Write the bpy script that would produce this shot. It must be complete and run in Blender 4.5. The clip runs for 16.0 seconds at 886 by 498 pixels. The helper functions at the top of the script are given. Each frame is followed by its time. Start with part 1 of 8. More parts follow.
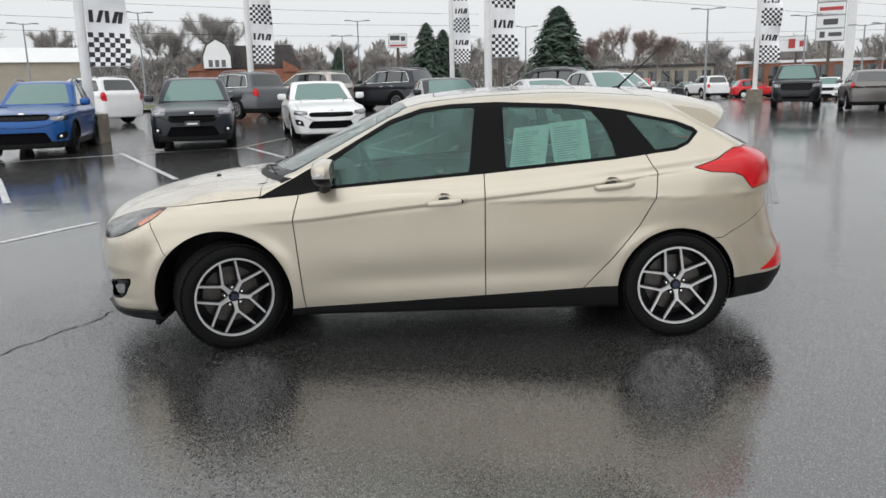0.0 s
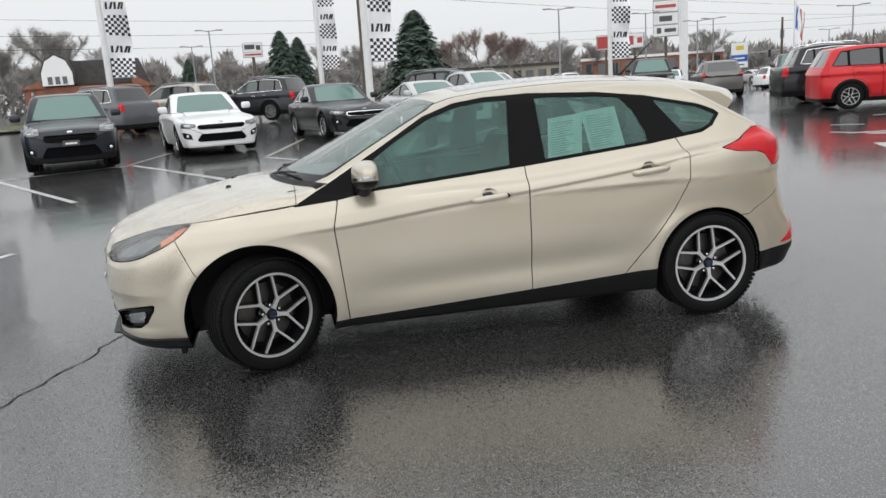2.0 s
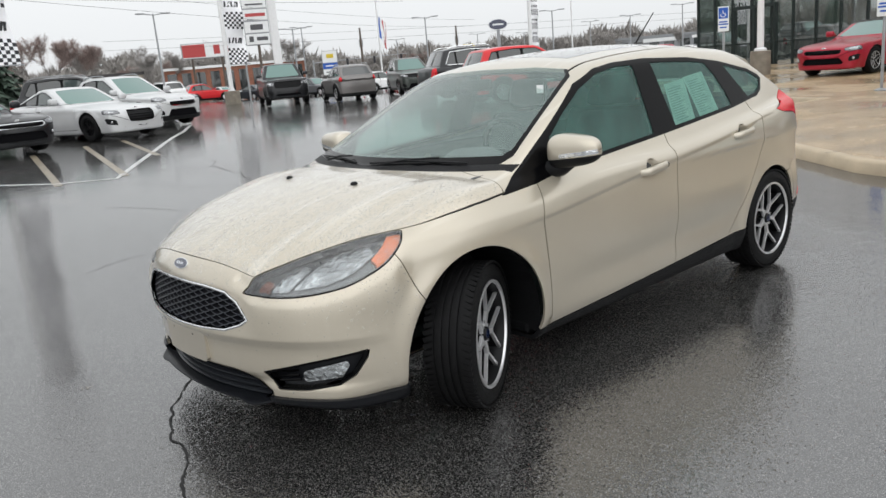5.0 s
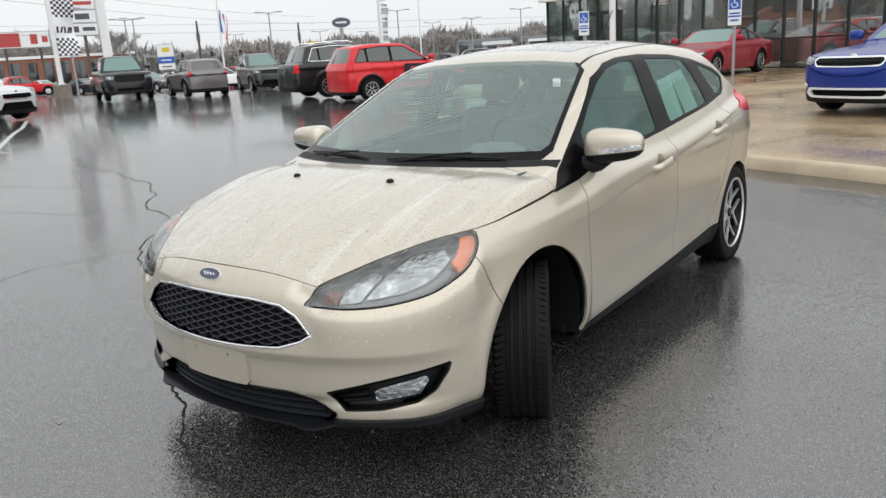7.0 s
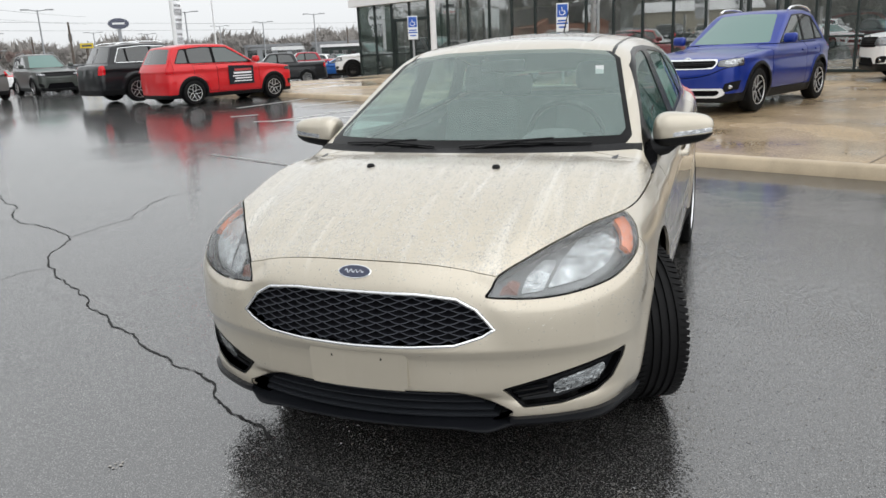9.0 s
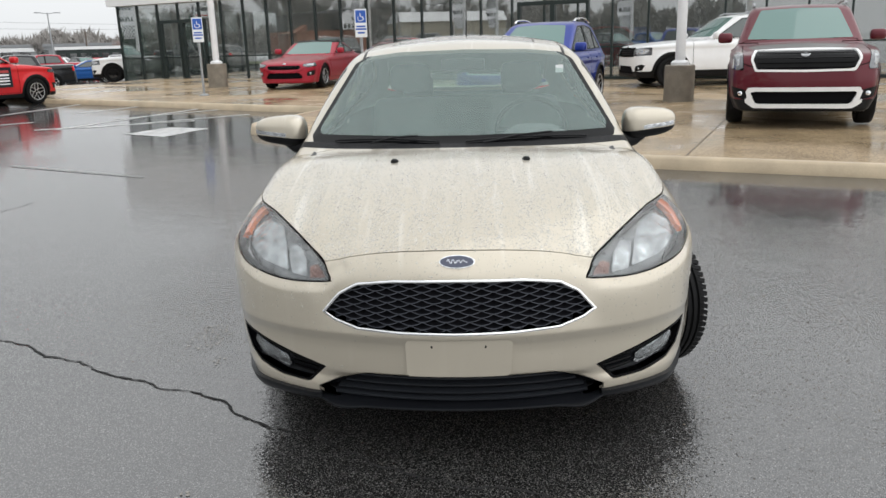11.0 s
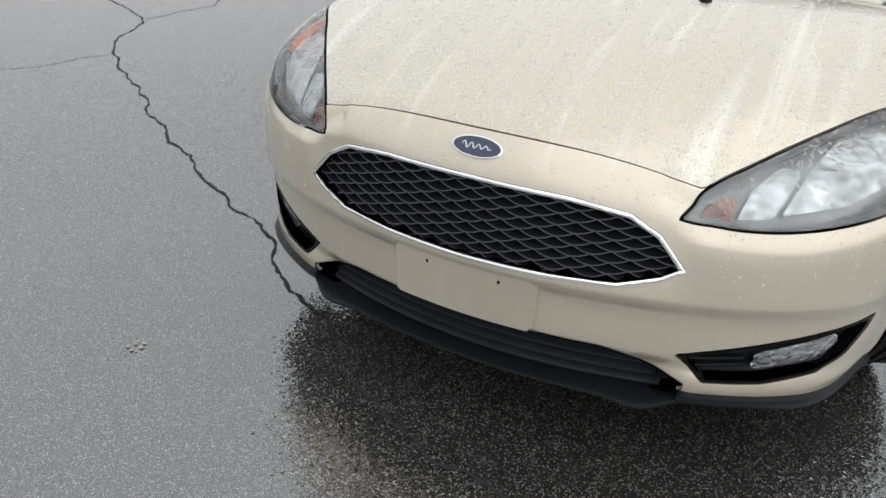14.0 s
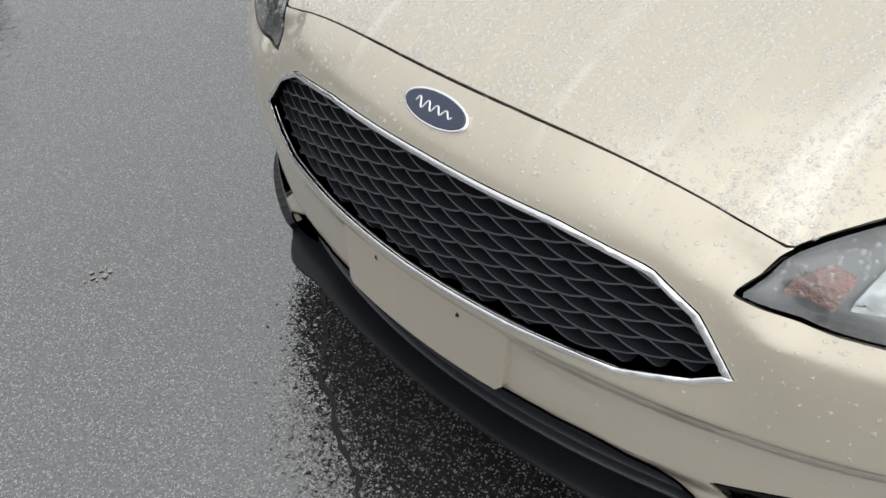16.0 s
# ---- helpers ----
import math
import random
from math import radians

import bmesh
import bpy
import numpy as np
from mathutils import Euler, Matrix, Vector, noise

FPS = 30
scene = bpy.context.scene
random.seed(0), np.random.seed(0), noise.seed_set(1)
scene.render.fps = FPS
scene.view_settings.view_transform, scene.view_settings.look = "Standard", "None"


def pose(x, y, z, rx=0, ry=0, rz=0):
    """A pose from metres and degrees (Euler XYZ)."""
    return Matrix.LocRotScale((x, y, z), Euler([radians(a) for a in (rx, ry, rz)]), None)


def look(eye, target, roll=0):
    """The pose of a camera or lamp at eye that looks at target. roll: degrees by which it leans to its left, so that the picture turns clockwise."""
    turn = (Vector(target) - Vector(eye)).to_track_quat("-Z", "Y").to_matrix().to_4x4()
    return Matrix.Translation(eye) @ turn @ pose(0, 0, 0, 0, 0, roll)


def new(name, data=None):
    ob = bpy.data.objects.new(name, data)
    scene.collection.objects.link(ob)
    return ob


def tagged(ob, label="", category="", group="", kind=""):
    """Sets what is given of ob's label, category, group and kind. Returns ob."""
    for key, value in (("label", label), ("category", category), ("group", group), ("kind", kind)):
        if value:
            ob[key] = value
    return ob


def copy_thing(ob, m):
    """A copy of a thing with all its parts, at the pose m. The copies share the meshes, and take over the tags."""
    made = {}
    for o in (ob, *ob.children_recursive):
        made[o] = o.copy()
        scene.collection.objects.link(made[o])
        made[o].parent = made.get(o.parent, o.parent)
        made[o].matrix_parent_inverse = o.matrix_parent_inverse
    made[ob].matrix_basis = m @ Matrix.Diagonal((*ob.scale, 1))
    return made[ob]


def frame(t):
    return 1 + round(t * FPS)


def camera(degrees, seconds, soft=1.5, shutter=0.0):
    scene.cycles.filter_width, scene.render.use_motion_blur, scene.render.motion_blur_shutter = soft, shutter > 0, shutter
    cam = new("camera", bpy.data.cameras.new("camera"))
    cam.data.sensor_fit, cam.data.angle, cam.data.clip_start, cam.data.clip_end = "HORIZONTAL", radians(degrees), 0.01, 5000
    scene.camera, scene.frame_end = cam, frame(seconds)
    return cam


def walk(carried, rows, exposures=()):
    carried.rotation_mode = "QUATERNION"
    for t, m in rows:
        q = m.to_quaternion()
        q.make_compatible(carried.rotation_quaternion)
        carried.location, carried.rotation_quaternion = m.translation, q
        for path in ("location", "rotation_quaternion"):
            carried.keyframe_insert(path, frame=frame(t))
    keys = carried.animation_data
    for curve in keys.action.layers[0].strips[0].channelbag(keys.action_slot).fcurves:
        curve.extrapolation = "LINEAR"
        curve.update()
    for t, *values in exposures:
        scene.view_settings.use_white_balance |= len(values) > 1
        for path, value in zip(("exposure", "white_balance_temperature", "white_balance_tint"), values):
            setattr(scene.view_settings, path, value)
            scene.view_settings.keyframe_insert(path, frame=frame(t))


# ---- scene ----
cam = camera(59.7, 16.0)
METRES, EYE, TILT, LEAN, TURN = 9.50, 1.494, 0.78, -0.5, -0.75
ROWS = [
    (0.0, 0.0, 0.0, 0.0, -0.41, -12.59, 1.85),
    (0.5, -0.0039, -0.0015, 0.0005, -1.34, -12.48, 2.2),
    (1.0, -0.0219, 0.0035, -0.0027, -3.5, -12.4, 2.84),
    (1.5, -0.0587, 0.0154, -0.0029, -6.98, -12.5, 3.54),
    (2.0, -0.1082, 0.0243, -0.0016, -11.28, -12.74, 4.11),
    (2.5, -0.1514, 0.0487, -0.0053, -15.97, -13.03, 4.4),
    (3.0, -0.197, 0.0778, -0.005, -21.14, -13.31, 4.37),
    (3.5, -0.2439, 0.1113, -0.0036, -26.23, -13.58, 4.35),
    (4.0, -0.2823, 0.1525, -0.0041, -31.57, -13.85, 4.53),
    (4.5, -0.3252, 0.1896, -0.0037, -37.12, -14.11, 4.7),
    (7.0, -0.404, 0.306, -0.002, -53.64, -15.22, 3.09),
    (7.5, -0.4072, 0.3172, -0.004, -55.46, -15.33, 2.6),
    (8.0, -0.4308, 0.351, -0.0034, -58.91, -15.42, 2.19),
    (8.5, -0.446, 0.3891, -0.0064, -63.58, -15.51, 2.1),
    (11.0, -0.489, 0.5422, -0.0087, -86.83, -15.38, 0.83),
    (11.5, -0.4894, 0.5427, -0.009, -87.4, -15.78, 0.43),
    (12.0, -0.4888, 0.5423, -0.0087, -86.15, -16.74, 0.01),
    (12.5, -0.4799, 0.5321, -0.0099, -82.62, -18.61, -0.65),
    (13.0, -0.4559, 0.5059, -0.0118, -76.37, -21.66, -1.26),
    (13.5, -0.418, 0.4899, -0.0176, -68.83, -25.05, -2.14),
    (14.0, -0.376, 0.481, -0.0212, -60.18, -29.04, -2.65),
    (14.5, -0.3377, 0.4732, -0.0253, -51.71, -32.94, -2.51),
    (15.0, -0.3087, 0.4798, -0.0307, -45.82, -36.2, -2.24),
    (15.5, -0.2981, 0.4836, -0.031, -42.84, -38.63, -1.7),
    (16.0, -0.2955, 0.4835, -0.031, -43.64, -39.63, -1.2),
]
walk(cam, [(t, pose(-0.118, -5.29, EYE, TILT, LEAN, TURN) @ pose(METRES * x, METRES * y, METRES * z, 90 + pitch, roll, yaw)) for t, x, y, z, yaw, pitch, roll in ROWS],
     [(0.0, 0.50), (4.5, 0.62), (8.5, 0.70), (12.0, 0.68), (14.0, 0.76), (16.0, 0.68)])


# ---- sky and sun: a wet, overcast day ----
world = bpy.data.worlds.new("overcast_sky")
scene.world = world
world.use_nodes = True
wn = world.node_tree
sky = wn.nodes.new("ShaderNodeTexSky")
sky.sky_type, sky.sun_disc = "NISHITA", False
sky.sun_elevation, sky.sun_rotation = radians(34), radians(207)
sky.dust_density, sky.air_density = 6.0, 1.0
grey = wn.nodes.new("ShaderNodeHueSaturation")
grey.inputs["Saturation"].default_value = 0.06
even = wn.nodes.new("ShaderNodeGamma")
even.inputs["Gamma"].default_value = 0.04
wn.links.new(sky.outputs[0], grey.inputs["Color"])
wn.links.new(grey.outputs[0], even.inputs["Color"])
# an overcast sky is brightest overhead
way, split, rise, shade = (wn.nodes.new(k) for k in ("ShaderNodeTexCoord", "ShaderNodeSeparateXYZ", "ShaderNodeMapRange", "ShaderNodeVectorMath"))
wn.links.new(way.outputs["Generated"], split.inputs[0])
wn.links.new(split.outputs["Z"], rise.inputs["Value"])
rise.inputs["To Min"].default_value, rise.inputs["To Max"].default_value = 0.80, 1.10
shade.operation = "SCALE"
wn.links.new(even.outputs[0], shade.inputs[0])
wn.links.new(rise.outputs["Result"], shade.inputs["Scale"])
tint = wn.nodes.new("ShaderNodeVectorMath")
tint.operation, tint.inputs[1].default_value = "MULTIPLY", (0.975, 1.0, 1.02)
wn.links.new(shade.outputs[0], tint.inputs[0])
wn.links.new(tint.outputs[0], wn.nodes["Background"].inputs["Color"])
wn.nodes["Background"].inputs["Strength"].default_value = 0.69
sun = new("sun", bpy.data.lights.new("sun", "SUN"))
sun.data.energy, sun.data.angle, sun.data.color = 0.95, radians(120), (1.0, 1.0, 0.995)
sun.matrix_basis = look((0, 0, 30), (4.0, 8.0, 24.0))


# ---- small tools ----
def part(name, bm, material, parent=None, label=""):
    """Links a bmesh as one mesh object under a thing or a part."""
    me = bpy.data.meshes.new(name)
    bm.to_mesh(me)
    bm.free()
    ob = new(name, me)
    me.materials.append(material)
    ob.parent = parent
    if label:
        ob["label"] = label
    return ob


def thing(name, label, category, group="", kind="", at=None):
    ob = new(name)
    tagged(ob, label, category, group, kind)
    if at is not None:
        ob.matrix_basis = at
    return ob


def smooth(ob, angle=None):
    me = ob.data
    me.polygons.foreach_set("use_smooth", [True] * len(me.polygons))
    if angle is not None:
        me.set_sharp_from_angle(angle=radians(angle))
    return ob


def add_box(bm, x0, x1, y0, y1, z0, z1, bevel=0.0, m=None):
    made = bmesh.ops.create_cube(bm, size=1)["verts"]
    for v in made:
        v.co = Vector(((x0 + x1) / 2 + v.co.x * (x1 - x0), (y0 + y1) / 2 + v.co.y * (y1 - y0), (z0 + z1) / 2 + v.co.z * (z1 - z0)))
    if bevel:
        edges = list({e for v in made for e in v.link_edges})
        made = bmesh.ops.bevel(bm, geom=edges, offset=bevel, segments=2, profile=0.5, affect="EDGES")["verts"]
    if m is not None:
        bmesh.ops.transform(bm, matrix=m, verts=made)
    return made


def box(name, x0, x1, y0, y1, z0, z1, material, parent=None, bevel=0.0, m=None, label=""):
    bm = bmesh.new()
    add_box(bm, x0, x1, y0, y1, z0, z1, bevel, m)
    return part(name, bm, material, parent, label)


def add_tube(bm, points, radii, sides=10, caps=True):
    """A round bar along points; radii one number or one for each point."""
    pts = [Vector(p) for p in points]
    if not isinstance(radii, (list, tuple)):
        radii = [radii] * len(pts)
    rings = []
    for i, p in enumerate(pts):
        d = (pts[min(i + 1, len(pts) - 1)] - pts[max(i - 1, 0)]).normalized()
        side = d.cross(Vector((0, 0, 1)))
        if side.length < 1e-3:
            side = Vector((1, 0, 0))
        side.normalize()
        up = side.cross(d)
        rings.append([bm.verts.new(p + radii[i] * (side * math.cos(a) + up * math.sin(a))) for a in [2 * math.pi * k / sides for k in range(sides)]])
    for a, b in zip(rings, rings[1:]):
        for k in range(sides):
            bm.faces.new((a[k], a[(k + 1) % sides], b[(k + 1) % sides], b[k]))
    if caps:
        bm.faces.new(rings[0][::-1])
        bm.faces.new(rings[-1])


def tube(name, points, radii, material, parent=None, sides=10, label=""):
    bm = bmesh.new()
    add_tube(bm, points, radii, sides)
    return smooth(part(name, bm, material, parent, label), 40)


def add_lathe(bm, profile, axis="y", sides=48, centre=(0, 0, 0)):
    """Turns a profile of (radius, offset along the axis) round the axis."""
    c = Vector(centre)
    rings = []
    for r, o in profile:
        ring = []
        for k in range(sides):
            a = 2 * math.pi * k / sides
            u, w = r * math.cos(a), r * math.sin(a)
            ring.append(bm.verts.new(c + (Vector((u, o, w)) if axis == "y" else Vector((u, w, o)))))
        rings.append(ring)
    for a, b in zip(rings, rings[1:]):
        for k in range(sides):
            bm.faces.new((a[k], a[(k + 1) % sides], b[(k + 1) % sides], b[k]))
    return rings


def lathe(name, profile, material, parent=None, axis="y", sides=48, centre=(0, 0, 0), label="", angle=35):
    bm = bmesh.new()
    add_lathe(bm, profile, axis, sides, centre)
    bmesh.ops.recalc_face_normals(bm, faces=bm.faces)
    return smooth(part(name, bm, material, parent, label), angle)


def add_prism(bm, outline, y0, y1, plane="xz"):
    """A flat outline given in a plane, made solid between two offsets."""
    def at(a, b, o):
        return {"xz": (a, o, b), "yz": (o, a, b), "xy": (a, b, o)}[plane]
    lo = [bm.verts.new(at(a, b, y0)) for a, b in outline]
    hi = [bm.verts.new(at(a, b, y1)) for a, b in outline]
    n = len(lo)
    faces = [bm.faces.new(lo[::-1]), bm.faces.new(hi)]
    for k in range(n):
        faces.append(bm.faces.new((lo[k], lo[(k + 1) % n], hi[(k + 1) % n], hi[k])))
    bmesh.ops.recalc_face_normals(bm, faces=faces)


def prism(name, outline, y0, y1, material, parent=None, plane="xz", label=""):
    bm = bmesh.new()
    add_prism(bm, outline, y0, y1, plane)
    return part(name, bm, material, parent, label)


# ---- smooth shells: a solid given by a field, its skin, and panels cut from the skin ----
def curve(*pts):
    """A smooth line through a few (x, value) stations, without overshoot."""
    xs, ys = np.array([p[0] for p in pts], float), np.array([p[1] for p in pts], float)
    h, d = np.diff(xs), np.diff(ys) / np.diff(xs)
    m = np.zeros(len(xs))
    m[0], m[-1] = d[0], d[-1]
    for i in range(1, len(xs) - 1):
        if d[i - 1] * d[i] > 0:
            w1, w2 = 2 * h[i] + h[i - 1], h[i] + 2 * h[i - 1]
            m[i] = (w1 + w2) / (w1 / d[i - 1] + w2 / d[i])

    def at(x):
        x = np.clip(x, xs[0], xs[-1])
        i = np.clip(np.searchsorted(xs, x) - 1, 0, len(xs) - 2)
        t = (x - xs[i]) / h[i]
        return (2 * t**3 - 3 * t**2 + 1) * ys[i] + (t**3 - 2 * t**2 + t) * h[i] * m[i] + (3 * t**2 - 2 * t**3) * ys[i + 1] + (t**3 - t**2) * h[i] * m[i + 1]
    return at


def step(a, b, x):
    t = np.clip((x - a) / (b - a), 0, 1)
    return t * t * (3 - 2 * t)


def smax(a, b, k):
    h = np.maximum(k - np.abs(a - b), 0) / k
    return np.maximum(a, b) + h * h * k / 4


def smin(a, b, k):
    return -smax(-a, -b, k)


def poly_distance(px, py, outline):
    """The signed distance of points to an outline, below zero inside."""
    d = np.full(px.shape, 1e9)
    inside = np.zeros(px.shape, bool)
    n = len(outline)
    for i in range(n):
        (ax, ay), (bx, by) = outline[i], outline[(i + 1) % n]
        ex, ey = bx - ax, by - ay
        t = np.clip(((px - ax) * ex + (py - ay) * ey) / (ex * ex + ey * ey), 0, 1)
        d = np.minimum(d, np.hypot(px - ax - t * ex, py - ay - t * ey))
        if ay != by:
            cross = ((ay > py) != (by > py)) & (px < (bx - ax) * (py - ay) / (by - ay) + ax)
            inside ^= cross
    return np.where(inside, -d, d)


class Skin:
    """A triangle skin: points, triangles, normals."""

    def __init__(self, V, F, N):
        self.V, self.F, self.N = V, F, N

    def compact(self, F):
        used = np.unique(F)
        remap = np.full(len(self.V), -1)
        remap[used] = np.arange(len(used))
        return Skin(self.V[used], remap[F], self.N[used])

    def split(self, g):
        """Two skins, where g is below and above zero; the triangles between are cut."""
        g = np.where(np.abs(g) < 4e-4, np.where(g < 0, -4e-4, 4e-4), g)
        V, N, F = self.V, self.N, self.F
        neg = g[F] < 0
        count = neg.sum(1)
        inside, outside = [F[count == 3]], [F[count == 0]]
        mixed = F[(count == 1) | (count == 2)]
        if len(mixed):
            newV, newN, made = [], [], {}
            base = len(V)

            def mid(a, b):
                key = (a, b) if a < b else (b, a)
                if key not in made:
                    a, b = key
                    t = g[a] / (g[a] - g[b])
                    newV.append(V[a] + t * (V[b] - V[a]))
                    n = N[a] + t * (N[b] - N[a])
                    newN.append(n / max(np.linalg.norm(n), 1e-9))
                    made[key] = base + len(newV) - 1
                return made[key]
            ins, outs = [], []
            for tri in mixed.tolist():
                s = [g[i] < 0 for i in tri]
                odd = s.index(True) if sum(s) == 1 else s.index(False)
                a, b, c = tri[odd], tri[(odd + 1) % 3], tri[(odd + 2) % 3]
                ab, ac = mid(a, b), mid(a, c)
                one, two = (ins, outs) if sum(s) == 1 else (outs, ins)
                one.append((a, ab, ac))
                two += [(ab, b, c), (ab, c, ac)]
            V, N = np.vstack([V, newV]), np.vstack([N, newN])
            inside.append(np.array(ins, int).reshape(-1, 3))
            outside.append(np.array(outs, int).reshape(-1, 3))
        whole = Skin(V, F, N)
        return whole.compact(np.vstack(inside)), whole.compact(np.vstack(outside))

    def take(self, g, gap=0.0):
        """The skin inside g, less half a gap, and the rest."""
        a, rest = self.split(g(self.V[:, 0], self.V[:, 1], self.V[:, 2]) + gap / 2)
        if gap:
            _, rest = rest.split(g(rest.V[:, 0], rest.V[:, 1], rest.V[:, 2]) - gap / 2)
        return a, rest

    def moved(self, d, along=None):
        """Shifted by d along its normals, or along a given way."""
        return Skin(self.V + d * (self.N if along is None else np.array(along)), self.F, self.N)

    def border(self):
        e = np.vstack([self.F[:, [0, 1]], self.F[:, [1, 2]], self.F[:, [2, 0]]])
        key = np.sort(e, 1)
        _, first, n = np.unique(key, axis=0, return_index=True, return_counts=True)
        return e[first[n == 1]]

    def object(self, name, material, parent=None, label="", rim=0.012, rim_way=None, flip=False):
        """Links the skin as one mesh; rim: the depth by which its border is folded in."""
        V, F, N = self.V, self.F, self.N
        if not len(F):
            return None
        if rim:
            e = self.border()
            a, b = V[e[:, 0]], V[e[:, 1]]
            wa, wb = (-rim * N[e[:, 0]], -rim * N[e[:, 1]]) if rim_way is None else (np.array(rim_way) * rim,) * 2
            base, n = len(V), len(e)
            side = np.cross(b - a, N[e[:, 0]])
            side /= np.maximum(np.linalg.norm(side, axis=1), 1e-9)[:, None]
            V = np.vstack([V, a, b, b + wb, a + wa])
            N = np.vstack([N, side, side, side, side])
            i = base + np.arange(n)
            F = np.vstack([F, np.c_[i + n, i, i + 3 * n], np.c_[i + n, i + 3 * n, i + 2 * n]])
        if flip:
            F, N = F[:, ::-1], -N
        me = bpy.data.meshes.new(name)
        me.vertices.add(len(V))
        me.vertices.foreach_set("co", V.astype(np.float32).ravel())
        me.loops.add(F.size)
        me.loops.foreach_set("vertex_index", F.astype(np.int32).ravel())
        me.polygons.add(len(F))
        me.polygons.foreach_set("loop_start", np.arange(0, F.size, 3, dtype=np.int32))
        me.update(calc_edges=True)
        me.polygons.foreach_set("use_smooth", np.ones(len(F), bool))
        me.normals_split_custom_set_from_vertices(N.astype(np.float32))
        ob = new(name, me)
        me.materials.append(material)
        ob.parent = parent
        if label:
            ob["label"] = label
        return ob


def gradient(f, P, e=1e-4):
    g = np.empty_like(P)
    for k in range(3):
        d = np.zeros(3)
        d[k] = e
        a, b = P + d, P - d
        g[:, k] = (f(a[:, 0], a[:, 1], a[:, 2]) - f(b[:, 0], b[:, 1], b[:, 2])) / (2 * e)
    return g


def skin_of(f, lo, hi, h):
    """The skin of the solid f < 0 between two corners, in cells of size h."""
    ax = [np.arange(round((b - a) / h) + 1) * h + a for a, b in zip(lo, hi)]
    X, Y, Z = np.meshgrid(*ax, indexing="ij")
    v = f(X, Y, Z)
    s = v < 0
    n = [len(a) - 1 for a in ax]
    acc, cnt = np.zeros((*n, 3)), np.zeros(n)
    corners = [(i, j, k) for i in (0, 1) for j in (0, 1) for k in (0, 1)]

    def cut(a, c):
        return a[c[0]:c[0] + n[0], c[1]:c[1] + n[1], c[2]:c[2] + n[2]]
    for c in corners:
        for axis in range(3):
            if c[axis] == 0:
                d = tuple(c[q] + (q == axis) for q in range(3))
                va, vb = cut(v, c), cut(v, d)
                hit = cut(s, c) != cut(s, d)
                t = np.where(hit, va / np.where(hit, va - vb, 1), 0)
                for q in range(3):
                    acc[..., q] += hit * (c[q] + (t if q == axis else 0))
                cnt += hit
    cells = cnt > 0
    index = np.full(n, -1)
    index[cells] = np.arange(cells.sum())
    where = np.argwhere(cells)
    V = np.array(lo) + h * (where + acc[cells] / cnt[cells][:, None])
    quads = []
    for axis in range(3):
        u, w = (axis + 1) % 3, (axis + 2) % 3
        a = [slice(1, -1)] * 3
        b = [slice(1, -1)] * 3
        a[axis], b[axis] = slice(0, -1), slice(1, None)
        sa, sb = s[tuple(a)], s[tuple(b)]
        for way in (True, False):
            at = np.argwhere((sa == way) & (sb == (not way)))
            if not len(at):
                continue
            at = at + 1
            at[:, axis] -= 1

            def cell(du, dw):
                q = at.copy()
                q[:, u] -= du
                q[:, w] -= dw
                return index[q[:, 0], q[:, 1], q[:, 2]]
            q = np.stack([cell(1, 1), cell(0, 1), cell(0, 0), cell(1, 0)], 1)
            quads.append(q if way else q[:, ::-1])
    Q = np.vstack(quads)
    for _ in range(4):
        g = gradient(f, V)
        fv = f(V[:, 0], V[:, 1], V[:, 2])
        V = V - np.clip(fv / np.maximum((g * g).sum(1), 0.05), -h, h)[:, None] * g
    g = gradient(f, V, 2e-3)
    N = g / np.maximum(np.linalg.norm(g, axis=1), 1e-9)[:, None]
    return Skin(V, np.vstack([Q[:, [0, 1, 2]], Q[:, [0, 2, 3]]]), N)


def meet(f, start, way, reach):
    """The first place where the line from outside meets the solid."""
    start, way = np.array(start, float), np.array(way, float)
    t = np.linspace(0, reach, 400)
    p = start + t[:, None] * way
    v = f(p[:, 0], p[:, 1], p[:, 2])
    i = int(np.argmax(v < 0))
    if not (v < 0).any():
        return None
    a, b = t[max(i - 1, 0)], t[i]
    for _ in range(20):
        m = (a + b) / 2
        q = start + m * way
        if f(q[0:1], q[1:2], q[2:3])[0] < 0:
            b = m
        else:
            a = m
    return start + b * way


